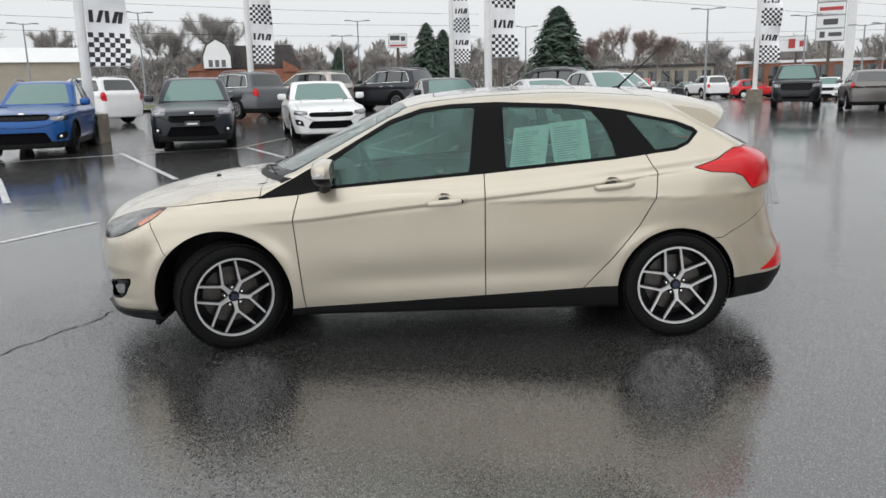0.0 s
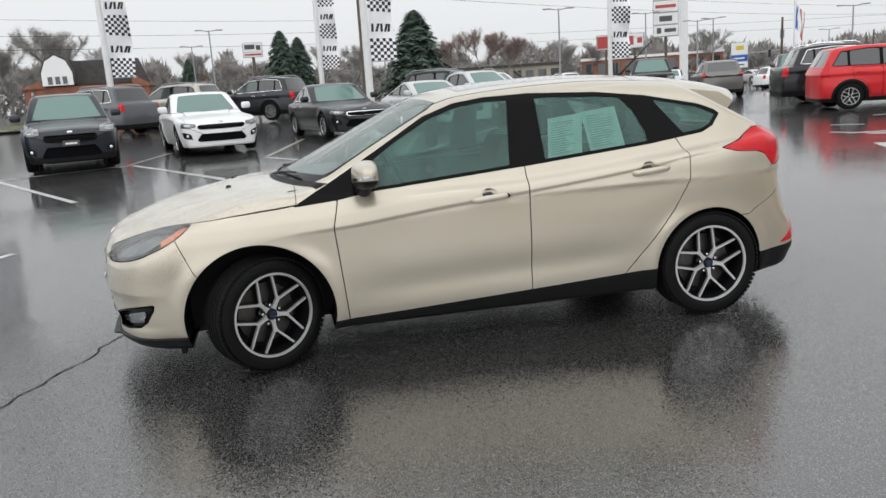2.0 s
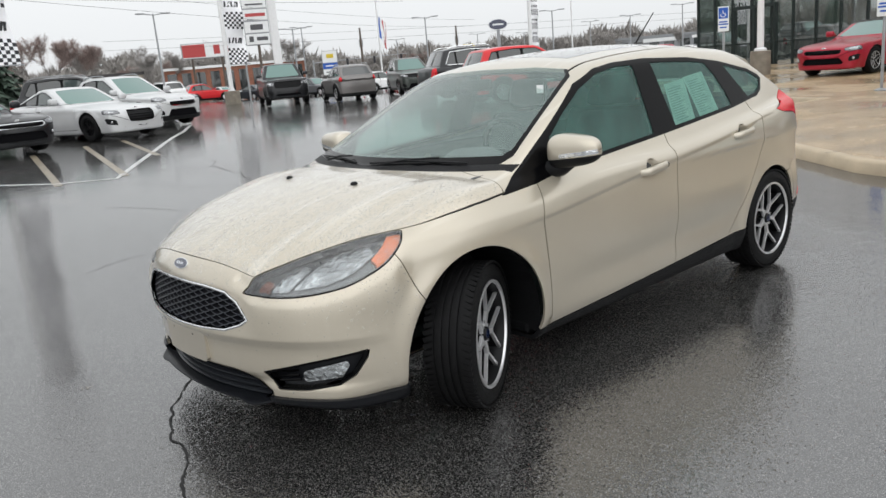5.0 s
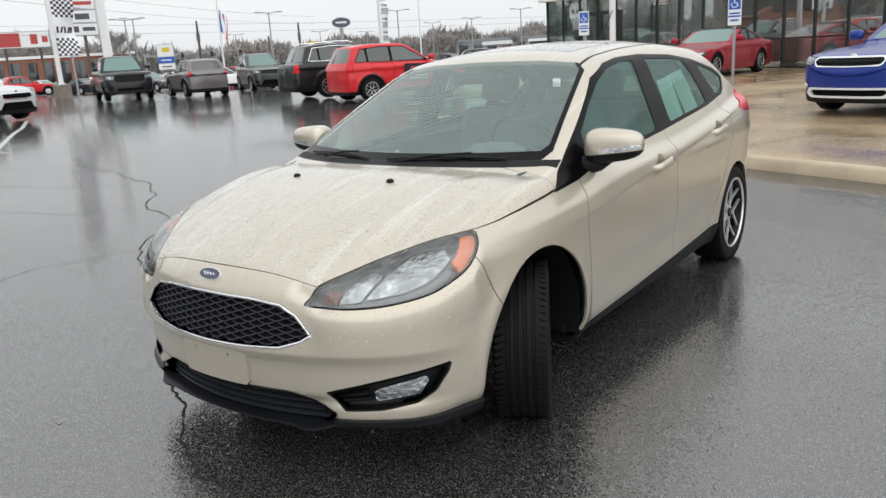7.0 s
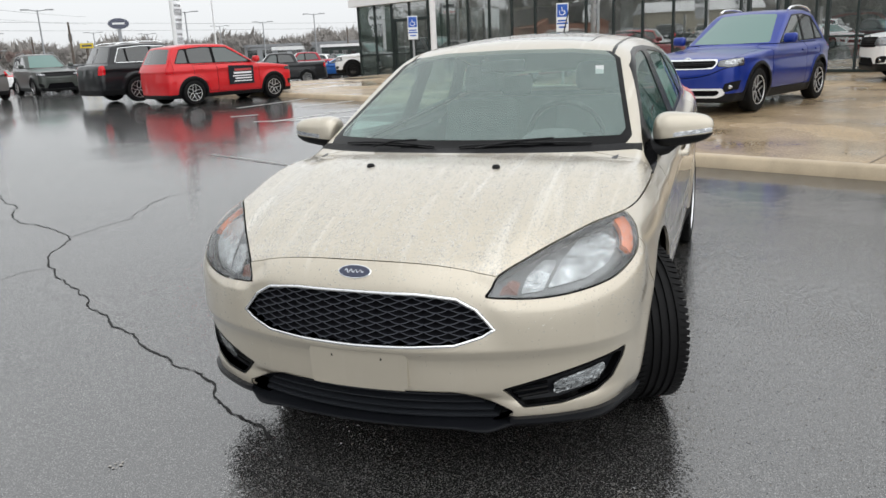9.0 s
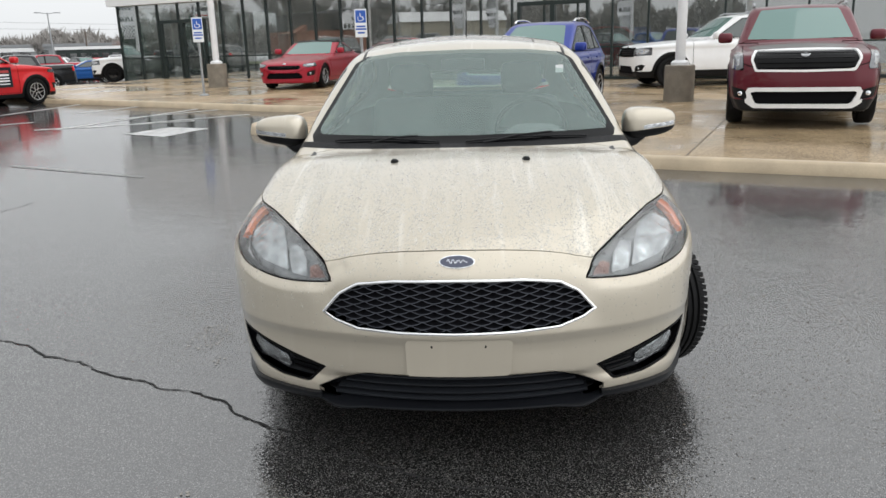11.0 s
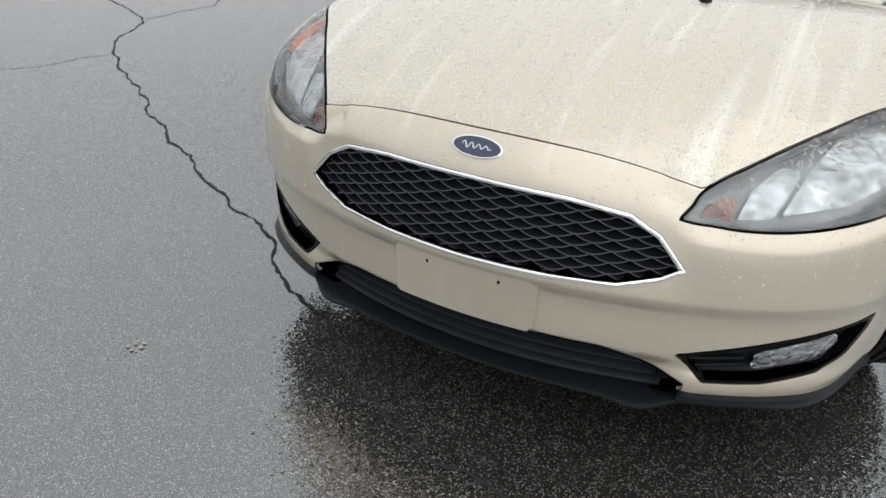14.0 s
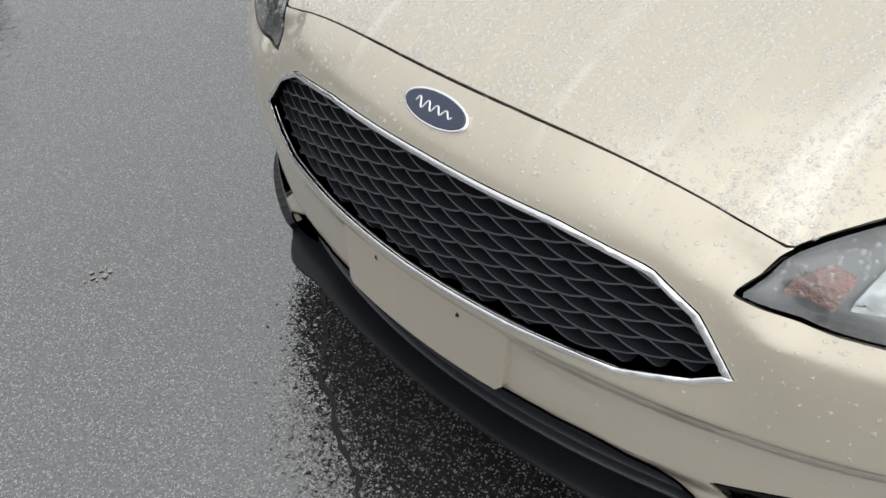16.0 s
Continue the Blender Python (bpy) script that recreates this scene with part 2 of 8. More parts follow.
# ---- materials ----
def mat(name, colour, rough=0.5, metal=0.0, coat=0.0, spec=0.5, coat_rough=0.03, var=0.0, scale=8.0, bump=0.0, bump_scale=120.0, rough_var=0.0, space="Object"):
    """A surface with fine relief and stains at two scales."""
    m = bpy.data.materials.new(name)
    m.use_nodes = True
    nt = m.node_tree
    b = nt.nodes["Principled BSDF"]
    b.inputs["Base Color"].default_value = (*colour, 1)
    b.inputs["Roughness"].default_value = rough
    b.inputs["Metallic"].default_value = metal
    b.inputs["Coat Weight"].default_value = coat
    b.inputs["Coat Roughness"].default_value = coat_rough
    b.inputs["Specular IOR Level"].default_value = spec
    if not (var or bump or rough_var):
        return m
    tc = nt.nodes.new("ShaderNodeTexCoord")
    n1 = nt.nodes.new("ShaderNodeTexNoise")
    n1.inputs["Scale"].default_value, n1.inputs["Detail"].default_value = scale, 8
    n2 = nt.nodes.new("ShaderNodeTexNoise")
    n2.inputs["Scale"].default_value, n2.inputs["Detail"].default_value = bump_scale, 3
    nt.links.new(tc.outputs[space], n1.inputs["Vector"])
    nt.links.new(tc.outputs[space], n2.inputs["Vector"])
    if var:
        mixed = nt.nodes.new("ShaderNodeMath")
        mixed.operation = "MULTIPLY_ADD"
        nt.links.new(n1.outputs["Fac"], mixed.inputs[0])
        mixed.inputs[1].default_value = 0.7
        half = nt.nodes.new("ShaderNodeMath")
        half.operation = "MULTIPLY"
        half.inputs[1].default_value = 0.3
        nt.links.new(n2.outputs["Fac"], half.inputs[0])
        nt.links.new(half.outputs[0], mixed.inputs[2])
        ramp = nt.nodes.new("ShaderNodeValToRGB")
        ramp.color_ramp.elements[0].position, ramp.color_ramp.elements[1].position = 0.3, 0.7
        ramp.color_ramp.elements[0].color = (*[c * (1 - var) for c in colour], 1)
        ramp.color_ramp.elements[1].color = (*[min(1, c * (1 + var)) for c in colour], 1)
        nt.links.new(mixed.outputs[0], ramp.inputs["Fac"])
        nt.links.new(ramp.outputs["Color"], b.inputs["Base Color"])
    if rough_var:
        r = nt.nodes.new("ShaderNodeMapRange")
        r.inputs["From Min"].default_value, r.inputs["From Max"].default_value = 0.3, 0.7
        r.inputs["To Min"].default_value, r.inputs["To Max"].default_value = max(0.02, rough - rough_var), min(1, rough + rough_var)
        nt.links.new(n1.outputs["Fac"], r.inputs["Value"])
        nt.links.new(r.outputs["Result"], b.inputs["Roughness"])
    if bump:
        bp = nt.nodes.new("ShaderNodeBump")
        bp.inputs["Strength"].default_value, bp.inputs["Distance"].default_value = bump, 0.01
        nt.links.new(n2.outputs["Fac"], bp.inputs["Height"])
        nt.links.new(bp.outputs["Normal"], b.inputs["Normal"])
    return m


def glass(name, tint, rough=0.0, fog=0.0, fog_colour=(0.45, 0.56, 0.53), streak=0.35, ior=1.55):
    """Thin tinted glass: it lets light through and mirrors at its skin; fog: how much it is misted over."""
    m = bpy.data.materials.new(name)
    m.use_nodes = True
    nt = m.node_tree
    nt.nodes.remove(nt.nodes["Principled BSDF"])
    clear, gloss, mix, fr = (nt.nodes.new(k) for k in ("ShaderNodeBsdfTransparent", "ShaderNodeBsdfGlossy", "ShaderNodeMixShader", "ShaderNodeLayerWeight"))
    clear.inputs["Color"].default_value = (*tint, 1)
    gloss.inputs["Roughness"].default_value = rough
    fr.inputs["Blend"].default_value = 0.5
    steep, skin_gloss = nt.nodes.new("ShaderNodeMath"), nt.nodes.new("ShaderNodeMapRange")
    steep.operation, steep.inputs[1].default_value = "POWER", 5.0
    skin_gloss.inputs["To Min"].default_value = ((ior - 1) / (ior + 1)) ** 2 * 1.8
    nt.links.new(fr.outputs["Facing"], steep.inputs[0])
    nt.links.new(steep.outputs[0], skin_gloss.inputs["Value"])
    nt.links.new(skin_gloss.outputs["Result"], mix.inputs[0])
    base = clear
    if fog:
        mist, veil = nt.nodes.new("ShaderNodeBsdfDiffuse"), nt.nodes.new("ShaderNodeMixShader")
        mist.inputs["Color"].default_value = (*fog_colour, 1)
        tc, n = nt.nodes.new("ShaderNodeTexCoord"), nt.nodes.new("ShaderNodeTexNoise")
        mp, rg = nt.nodes.new("ShaderNodeMapping"), nt.nodes.new("ShaderNodeMapRange")
        mp.inputs["Scale"].default_value = (14, 14, 1.6)
        n.inputs["Scale"].default_value, n.inputs["Detail"].default_value = 1.0, 1.5
        rg.inputs["From Min"].default_value, rg.inputs["From Max"].default_value = 0.3, 0.7
        rg.inputs["To Min"].default_value, rg.inputs["To Max"].default_value = fog * (1 - streak), fog * (1 + streak)
        nt.links.new(tc.outputs["Object"], mp.inputs["Vector"])
        nt.links.new(mp.outputs[0], n.inputs["Vector"])
        nt.links.new(n.outputs["Fac"], rg.inputs["Value"])
        nt.links.new(rg.outputs["Result"], veil.inputs[0])
        nt.links.new(clear.outputs[0], veil.inputs[1])
        nt.links.new(mist.outputs[0], veil.inputs[2])
        base = veil
    nt.links.new(base.outputs[0], mix.inputs[1])
    nt.links.new(gloss.outputs[0], mix.inputs[2])
    nt.links.new(mix.outputs[0], nt.nodes["Material Output"].inputs["Surface"])
    return m




def champagne_paint():
    """Metallic beige under a clear coat, with pale runs: the sheen of running rain painted into the colour."""
    m = mat("champagne_paint", (0.518, 0.468, 0.38), 0.30, 0.5, 1.0, 0.5, 0.04, var=0.03, scale=3, bump=0.012, bump_scale=900)
    nt = m.node_tree
    b = nt.nodes["Principled BSDF"]
    tc = nt.nodes["Texture Coordinate"]
    mp, n, rg, mix = (nt.nodes.new(k) for k in ("ShaderNodeMapping", "ShaderNodeTexNoise", "ShaderNodeMapRange", "ShaderNodeMix"))
    mp.inputs["Scale"].default_value = (1.3, 24.0, 1.6)
    n.inputs["Scale"].default_value, n.inputs["Detail"].default_value, n.inputs["Distortion"].default_value = 1.0, 4, 0.6
    rg.inputs["From Min"].default_value, rg.inputs["From Max"].default_value = 0.56, 0.74
    rg.inputs["To Min"].default_value, rg.inputs["To Max"].default_value = 0.0, 0.62
    mix.data_type = "RGBA"
    old = b.inputs["Base Color"].links[0].from_socket
    nt.links.new(tc.outputs["Object"], mp.inputs["Vector"])
    nt.links.new(mp.outputs[0], n.inputs["Vector"])
    nt.links.new(n.outputs["Fac"], rg.inputs["Value"])
    geo, up, flat, both = (nt.nodes.new(k) for k in ("ShaderNodeNewGeometry", "ShaderNodeSeparateXYZ", "ShaderNodeMapRange", "ShaderNodeMath"))
    flat.inputs["From Min"].default_value, flat.inputs["From Max"].default_value = 0.45, 0.8
    flat.inputs["To Min"].default_value, both.operation = 0.12, "MULTIPLY"
    nt.links.new(geo.outputs["Normal"], up.inputs[0])
    nt.links.new(up.outputs["Z"], flat.inputs["Value"])
    nt.links.new(flat.outputs["Result"], both.inputs[0])
    nt.links.new(rg.outputs["Result"], both.inputs[1])
    nt.links.new(both.outputs[0], mix.inputs["Factor"])
    nt.links.new(old, mix.inputs["A"])
    mix.inputs["B"].default_value = (0.74, 0.71, 0.64, 1)
    nt.links.new(mix.outputs["Result"], b.inputs["Base Color"])
    return m


CHAMPAGNE = champagne_paint()
BLACK_TRIM = mat("black_trim", (0.003, 0.003, 0.0034), 0.18, 0, 0.0, 0.09, bump=0.02)
BLACK_PLASTIC = mat("black_plastic", (0.008, 0.0082, 0.009), 0.5, 0, 0, 0.18, var=0.2, bump=0.15, bump_scale=600)
BLACK_TRIM_EDGE = mat("blade_black", (0.018, 0.020, 0.024), 0.32, 0, 0.0, 0.5, bump=0.05, bump_scale=500)
CHIN_BLACK = mat("satin_black", (0.007, 0.0078, 0.010), 0.36, 0, 0.0, 0.2, var=0.2, bump=0.05, bump_scale=500)
CABIN = mat("cabin_cloth", (0.085, 0.087, 0.09), 0.9, var=0.2, scale=20, bump=0.2, bump_scale=500)
CABIN_LIGHT = mat("headliner_cloth", (0.30, 0.30, 0.29), 0.95, var=0.1, scale=20)
RUBBER = mat("tyre_rubber", (0.005, 0.005, 0.0054), 0.6, 0, 0, 0.16, var=0.25, scale=15, bump=0.2, bump_scale=300)
ALLOY = mat("machined_alloy", (0.74, 0.74, 0.75), 0.34, 0.75, 0.4, var=0.04, scale=30)
ALLOY_DARK = mat("dark_alloy", (0.006, 0.006, 0.007), 0.4, 0.0, 0.08, 0.16)
STEEL = mat("brake_steel", (0.10, 0.095, 0.09), 0.45, 1.0, var=0.3, scale=20)
CHROME = mat("chrome", (0.85, 0.86, 0.87), 0.08, 1.0)
LAMP_CHROME = mat("lamp_reflector", (0.66, 0.68, 0.70), 0.16, 1.0, var=0.25, scale=40, bump=0.3, bump_scale=45)
FAR_LAMP = mat("lamp_lens_dark", (0.16, 0.165, 0.175), 0.12, 0.6, 1.0, var=0.3, scale=30)
REVERSE_LENS = mat("reverse_lens", (0.70, 0.50, 0.47), 0.12, 0, 1.0)
LAMP_HOUSING = mat("lamp_housing", (0.17, 0.173, 0.178), 0.25, 0.7, var=0.5, scale=18)
BULB_AMBER = mat("amber_bulb", (0.22, 0.10, 0.075), 0.25, 0.4, var=0.4, scale=60, bump=0.6, bump_scale=120)
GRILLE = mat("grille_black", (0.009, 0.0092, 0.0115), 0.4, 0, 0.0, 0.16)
GRILLE_GLINT = mat("grille_glint", (0.05, 0.055, 0.068), 0.3, 0, 0.0, 0.5)
# near-black sheets that stand in for the shade inside grilles and intakes
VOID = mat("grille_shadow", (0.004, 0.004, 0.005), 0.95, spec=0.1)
AMBER = mat("amber_lens", (0.72, 0.14, 0.008), 0.15, 0, 0.6)
RED_LENS = mat("red_lens", (0.55, 0.004, 0.010), 0.2, 0, 0.3, 0.3)
EMBLEM_BLUE = mat("emblem_blue", (0.006, 0.014, 0.05), 0.15, 0.2, 1.0)
PAPER = mat("window_paper", (0.80, 0.83, 0.80), 0.8, var=0.04, scale=30)
PAPER_INK = mat("paper_print", (0.42, 0.47, 0.46), 0.8)
GLASS_CLEAR = glass("lamp_glass", (0.93, 0.95, 0.95), 0.0, 0.06, (0.62, 0.64, 0.66), 0.8)
LAMP_BOWL = mat("lamp_bowl", (0.40, 0.41, 0.42), 0.14, 1.0, var=0.7, scale=22, bump=1.0, bump_scale=55)
GLASS_SHIELD = glass("windscreen_glass", (0.88, 0.97, 0.94), 0.0, 0.20, (0.46, 0.62, 0.58), 0.1, 1.45)
GLASS_SIDE = glass("side_glass", (0.42, 0.60, 0.55), 0.0, 0.20, (0.13, 0.33, 0.28), 0.35, 1.36)
GLASS_BACK = mat("dark_car_glass", (0.035, 0.05, 0.048), 0.06, 0, 1.0, 0.6)
WHITE_SHEET = mat("white_decal", (0.8, 0.8, 0.8), 0.4)


WATER = glass("rain_water", (1.0, 1.0, 1.0), 0.0, 0.15, (0.84, 0.825, 0.78), 0.0, 1.6)
GLASS_FRONT = mat("car_windscreen", (0.11, 0.20, 0.18), 0.05, 0, 0.6, 0.35)
GLASS_DARK = mat("privacy_glass", (0.018, 0.022, 0.022), 0.05, 0, 1.0, 0.6)
KERB = mat("kerb_concrete", (0.44, 0.355, 0.245), 0.5, var=0.22, scale=3, bump=0.25, bump_scale=90)
PEDESTAL = mat("pole_base_concrete", (0.20, 0.175, 0.14), 0.75, var=0.35, scale=4, bump=0.3, bump_scale=60)
LINE_WHITE = mat("worn_line_paint", (0.50, 0.50, 0.495), 0.35, var=0.5, scale=6, bump=0.2, bump_scale=150)
LINE_FAINT = mat("faded_line_paint", (0.17, 0.17, 0.168), 0.3, var=0.6, scale=5, bump=0.2, bump_scale=150)
LINE_YELLOW = mat("worn_yellow_paint", (0.24, 0.205, 0.15), 0.35, var=0.6, scale=6, bump=0.2, bump_scale=150)
POLE_WHITE = mat("white_pole", (0.72, 0.72, 0.72), 0.35, var=0.08, scale=5)
POLE_GREY = mat("grey_pole", (0.32, 0.33, 0.34), 0.5, 0.4, var=0.15, scale=3)
WOOD_POLE = mat("utility_wood", (0.11, 0.09, 0.075), 0.9, var=0.3, scale=6, bump=0.4, bump_scale=40)
BANNER_WHITE = mat("banner_white", (0.80, 0.80, 0.82), 0.75, var=0.05, scale=4)
BANNER_BLACK = mat("banner_black", (0.02, 0.02, 0.024), 0.7)
SIGN_WHITE = mat("sign_white", (0.74, 0.75, 0.75), 0.4, var=0.06, scale=2)
SIGN_BLUE = mat("sign_blue", (0.015, 0.09, 0.42), 0.35)
SIGN_DARK = mat("sign_grey_letters", (0.07, 0.07, 0.075), 0.5)
SIGN_RED = mat("sign_red", (0.42, 0.05, 0.05), 0.5)
SIGN_YELLOW = mat("sign_yellow", (0.62, 0.46, 0.03), 0.5)
FASCIA = mat("white_fascia", (0.78, 0.78, 0.78), 0.35, 0.2, var=0.04, scale=0.7)
MULLION = mat("dark_mullion", (0.025, 0.035, 0.033), 0.35, 0.5, var=0.15, scale=3)
SHOW_GLASS = glass("showroom_glass", (0.78, 0.81, 0.80), 0.0, 0.05, ior=2.6)
SHOW_WALL = mat("showroom_wall", (0.62, 0.58, 0.52), 0.8, var=0.12, scale=0.5)
SHOW_FLOOR = mat("showroom_floor", (0.30, 0.29, 0.27), 0.25, var=0.15, scale=1)
BRICK_FAR = mat("red_brick", (0.26, 0.11, 0.07), 0.85, var=0.25, scale=2)
ROOF_DARK = mat("dark_shingles", (0.07, 0.065, 0.065), 0.85, var=0.3, scale=2, bump=0.3, bump_scale=8)
TAN_WALL = mat("tan_siding", (0.40, 0.36, 0.29), 0.8, var=0.1, scale=1)
GREY_WALL = mat("grey_cladding", (0.25, 0.26, 0.27), 0.6, var=0.1, scale=0.5)
BARK = mat("bare_bark", (0.19, 0.178, 0.17), 0.95, var=0.3, scale=3)
TWIGS = mat("bare_twigs", (0.33, 0.31, 0.295), 0.95, var=0.25, scale=0.7)
TWIGS_RED = mat("reddish_twigs", (0.29, 0.22, 0.20), 0.95, var=0.25, scale=0.7)
NEEDLES = mat("spruce_needles", (0.055, 0.085, 0.062), 0.8, var=0.4, scale=2)
WOODS = mat("winter_woods", (0.24, 0.225, 0.21), 0.95, var=0.3, scale=0.05)
GRASS = mat("winter_grass", (0.10, 0.115, 0.045), 0.9, var=0.35, scale=1.5, bump=0.4, bump_scale=30)


def paint(name, colour, metal=0.3, rough=0.3):
    return mat(name, colour, rough, metal, 0.55, 0.2, 0.03, var=0.05, scale=3)


P_BLUE = paint("blue_paint", (0.010, 0.082, 0.29))
P_SELTOS = paint("deep_blue_paint", (0.010, 0.032, 0.24))
P_NAVY = paint("slate_paint", (0.022, 0.026, 0.033))
P_WHITE = paint("white_paint", (0.78, 0.78, 0.78), 0.0)
P_PEARL = paint("silver_white_paint", (0.58, 0.585, 0.59), 0.2)
P_GREY = paint("grey_paint", (0.12, 0.125, 0.135), 0.5)
P_BEIGE = paint("light_beige_paint", (0.48, 0.45, 0.40), 0.4)
P_BLACK = paint("black_paint", (0.012, 0.013, 0.015), 0.2)
P_DKGREEN = paint("grey_green_paint", (0.06, 0.068, 0.062), 0.4)
P_BROWNGREY = paint("warm_grey_paint", (0.17, 0.16, 0.155), 0.5)
P_RED = paint("red_paint", (0.56, 0.015, 0.02), 0.1)
P_CRIMSON = paint("crimson_paint", (0.34, 0.012, 0.03), 0.3)
P_MAROON = paint("maroon_paint", (0.10, 0.010, 0.018), 0.4)


# ---- ground ----
def ground_z(x, y):
    """The lot falls gently towards the middle, where the hatchback stands."""
    z = max(0.0, min(y, 12) - 2) * (0.021 - 0.009 * min(1, max(0, x / 14))) + 0.008 * max(0, min(x, 40) - 3)
    z += max(0.0, min(y, 60) - 12) * 0.021 * (1 - min(1, max(0, (x - 2) / 10)))
    low = min(1, max(0, (x - 20) / 16)) * min(1, max(0, (y - 12) / 8))
    return z * (1 - low) - 0.4 * low


def wet_ground(name, dark, light, grain, wet_scale, film, film_rough, relief, thick, coarse=(0, 0, 0), specks=0.0, pits=1.0):
    """Stony ground under a broken film of water: grain, stains, and a film that pools and thins."""
    m = bpy.data.materials.new(name)
    m.use_nodes = True
    nt = m.node_tree
    b = nt.nodes["Principled BSDF"]

    def node(kind, **values):
        n = nt.nodes.new(kind)
        for k, v in values.items():
            n.inputs[k.replace("_", " ")].default_value = v
        return n
    tc = nt.nodes.new("ShaderNodeTexCoord")
    stones = node("ShaderNodeTexVoronoi", Scale=grain)
    fine = node("ShaderNodeTexNoise", Scale=grain * 1.1, Detail=3.0)
    stain = node("ShaderNodeTexNoise", Scale=1.1, Detail=9.0, Roughness=0.65)
    pools = node("ShaderNodeTexNoise", Scale=wet_scale, Detail=5.0, Roughness=0.55)
    for n in (stones, fine, stain, pools):
        nt.links.new(tc.outputs["Object"], n.inputs["Vector"])
    hue = nt.nodes.new("ShaderNodeSeparateColor")
    nt.links.new(stones.outputs["Color"], hue.inputs[0])
    lift = nt.nodes.new("ShaderNodeMath")
    lift.operation = "MULTIPLY_ADD"
    lift.inputs[1].default_value, lift.inputs[2].default_value = 0.55, -0.05
    nt.links.new(hue.outputs[0], lift.inputs[0])
    add = nt.nodes.new("ShaderNodeMath")
    add.operation = "MULTIPLY_ADD"
    add.inputs[1].default_value = 0.7
    nt.links.new(stain.outputs["Fac"], add.inputs[0])
    nt.links.new(lift.outputs[0], add.inputs[2])
    ramp = nt.nodes.new("ShaderNodeValToRGB")
    ramp.color_ramp.elements[0].position, ramp.color_ramp.elements[1].position = 0.25, 0.85
    ramp.color_ramp.elements[0].color, ramp.color_ramp.elements[1].color = (*dark, 1), (*light, 1)
    nt.links.new(add.outputs[0], ramp.inputs["Fac"])
    pale = node("ShaderNodeMapRange", From_Min=0.87, From_Max=0.91, To_Min=0.0, To_Max=specks)
    grit_hue = nt.nodes.new("ShaderNodeSeparateColor")
    speckle = node("ShaderNodeTexVoronoi", Scale=grain * 2.3)
    nt.links.new(tc.outputs["Object"], speckle.inputs["Vector"])
    nt.links.new(speckle.outputs["Color"], grit_hue.inputs[0])
    nt.links.new(grit_hue.outputs[1], pale.inputs["Value"])
    speck = nt.nodes.new("ShaderNodeMix")
    speck.data_type = "RGBA"
    nt.links.new(pale.outputs["Result"], speck.inputs["Factor"])
    nt.links.new(ramp.outputs["Color"], speck.inputs["A"])
    speck.inputs["B"].default_value = (0.36, 0.355, 0.345, 1)
    nt.links.new(speck.outputs["Result"], b.inputs["Base Color"])
    b.inputs["Roughness"].default_value = 0.55
    b.inputs["Coat IOR"].default_value = 2.65
    b.inputs["Specular IOR Level"].default_value = 0.15
    for lo, hi, socket in ((film[0], film[1], "Coat Weight"), (film_rough[1], film_rough[0], "Coat Roughness")):
        r = node("ShaderNodeMapRange", From_Min=0.36, From_Max=0.64, To_Min=lo, To_Max=hi)
        nt.links.new(pools.outputs["Fac"], r.inputs["Value"])
        if socket == "Coat Weight":
            pit = node("ShaderNodeMapRange", From_Min=0.36, From_Max=0.56, To_Min=pits, To_Max=1.0)
            nt.links.new(fine.outputs["Fac"], pit.inputs["Value"])
            broken = nt.nodes.new("ShaderNodeMath")
            broken.operation = "MULTIPLY"
            nt.links.new(r.outputs["Result"], broken.inputs[0])
            nt.links.new(pit.outputs["Result"], broken.inputs[1])
            r = broken
        nt.links.new(r.outputs[0], b.inputs[socket])
    # coarser stones stand out of the film round the middle stall
    reach = node("ShaderNodeVectorMath")
    reach.operation = "DISTANCE"
    reach.inputs[1].default_value = coarse
    nt.links.new(tc.outputs["Object"], reach.inputs[0])
    near = node("ShaderNodeMapRange", From_Min=1.8, From_Max=4.3, To_Min=-0.16, To_Max=0.14)
    nt.links.new(reach.outputs["Value"], near.inputs["Value"])
    depth = nt.nodes.new("ShaderNodeMath")
    depth.operation = "ADD"
    nt.links.new(pools.outputs["Fac"], depth.inputs[0])
    nt.links.new(near.outputs["Result"], depth.inputs[1])
    thin = node("ShaderNodeMapRange", From_Min=0.36, From_Max=0.56, To_Min=thick[0], To_Max=thick[1])
    nt.links.new(depth.outputs[0], thin.inputs["Value"])
    # each wet stone is a small facet with a tilt of its own; a few lean far over
    rare, reachy = nt.nodes.new("ShaderNodeMath"), nt.nodes.new("ShaderNodeMath")
    rare.operation, rare.inputs[1].default_value = "POWER", 4.0
    nt.links.new(hue.outputs[2], rare.inputs[0])
    reachy.operation = "MULTIPLY_ADD"
    reachy.inputs[1].default_value, reachy.inputs[2].default_value = 1.0, 0.16
    nt.links.new(rare.outputs[0], reachy.inputs[0])
    amount = nt.nodes.new("ShaderNodeMath")
    amount.operation = "MULTIPLY"
    nt.links.new(reachy.outputs[0], amount.inputs[0])
    nt.links.new(thin.outputs["Result"], amount.inputs[1])
    tilt, scaled, onto = (nt.nodes.new("ShaderNodeVectorMath") for _ in range(3))
    tilt.operation, scaled.operation, onto.operation = "SUBTRACT", "SCALE", "ADD"
    tilt.inputs[1].default_value = (0.5, 0.5, 0.5)
    nt.links.new(stones.outputs["Color"], tilt.inputs[0])
    nt.links.new(tilt.outputs[0], scaled.inputs[0])
    nt.links.new(amount.outputs[0], scaled.inputs["Scale"])
    grit = node("ShaderNodeTexVoronoi", Scale=grain * 2.3)
    nt.links.new(tc.outputs["Object"], grit.inputs["Vector"])
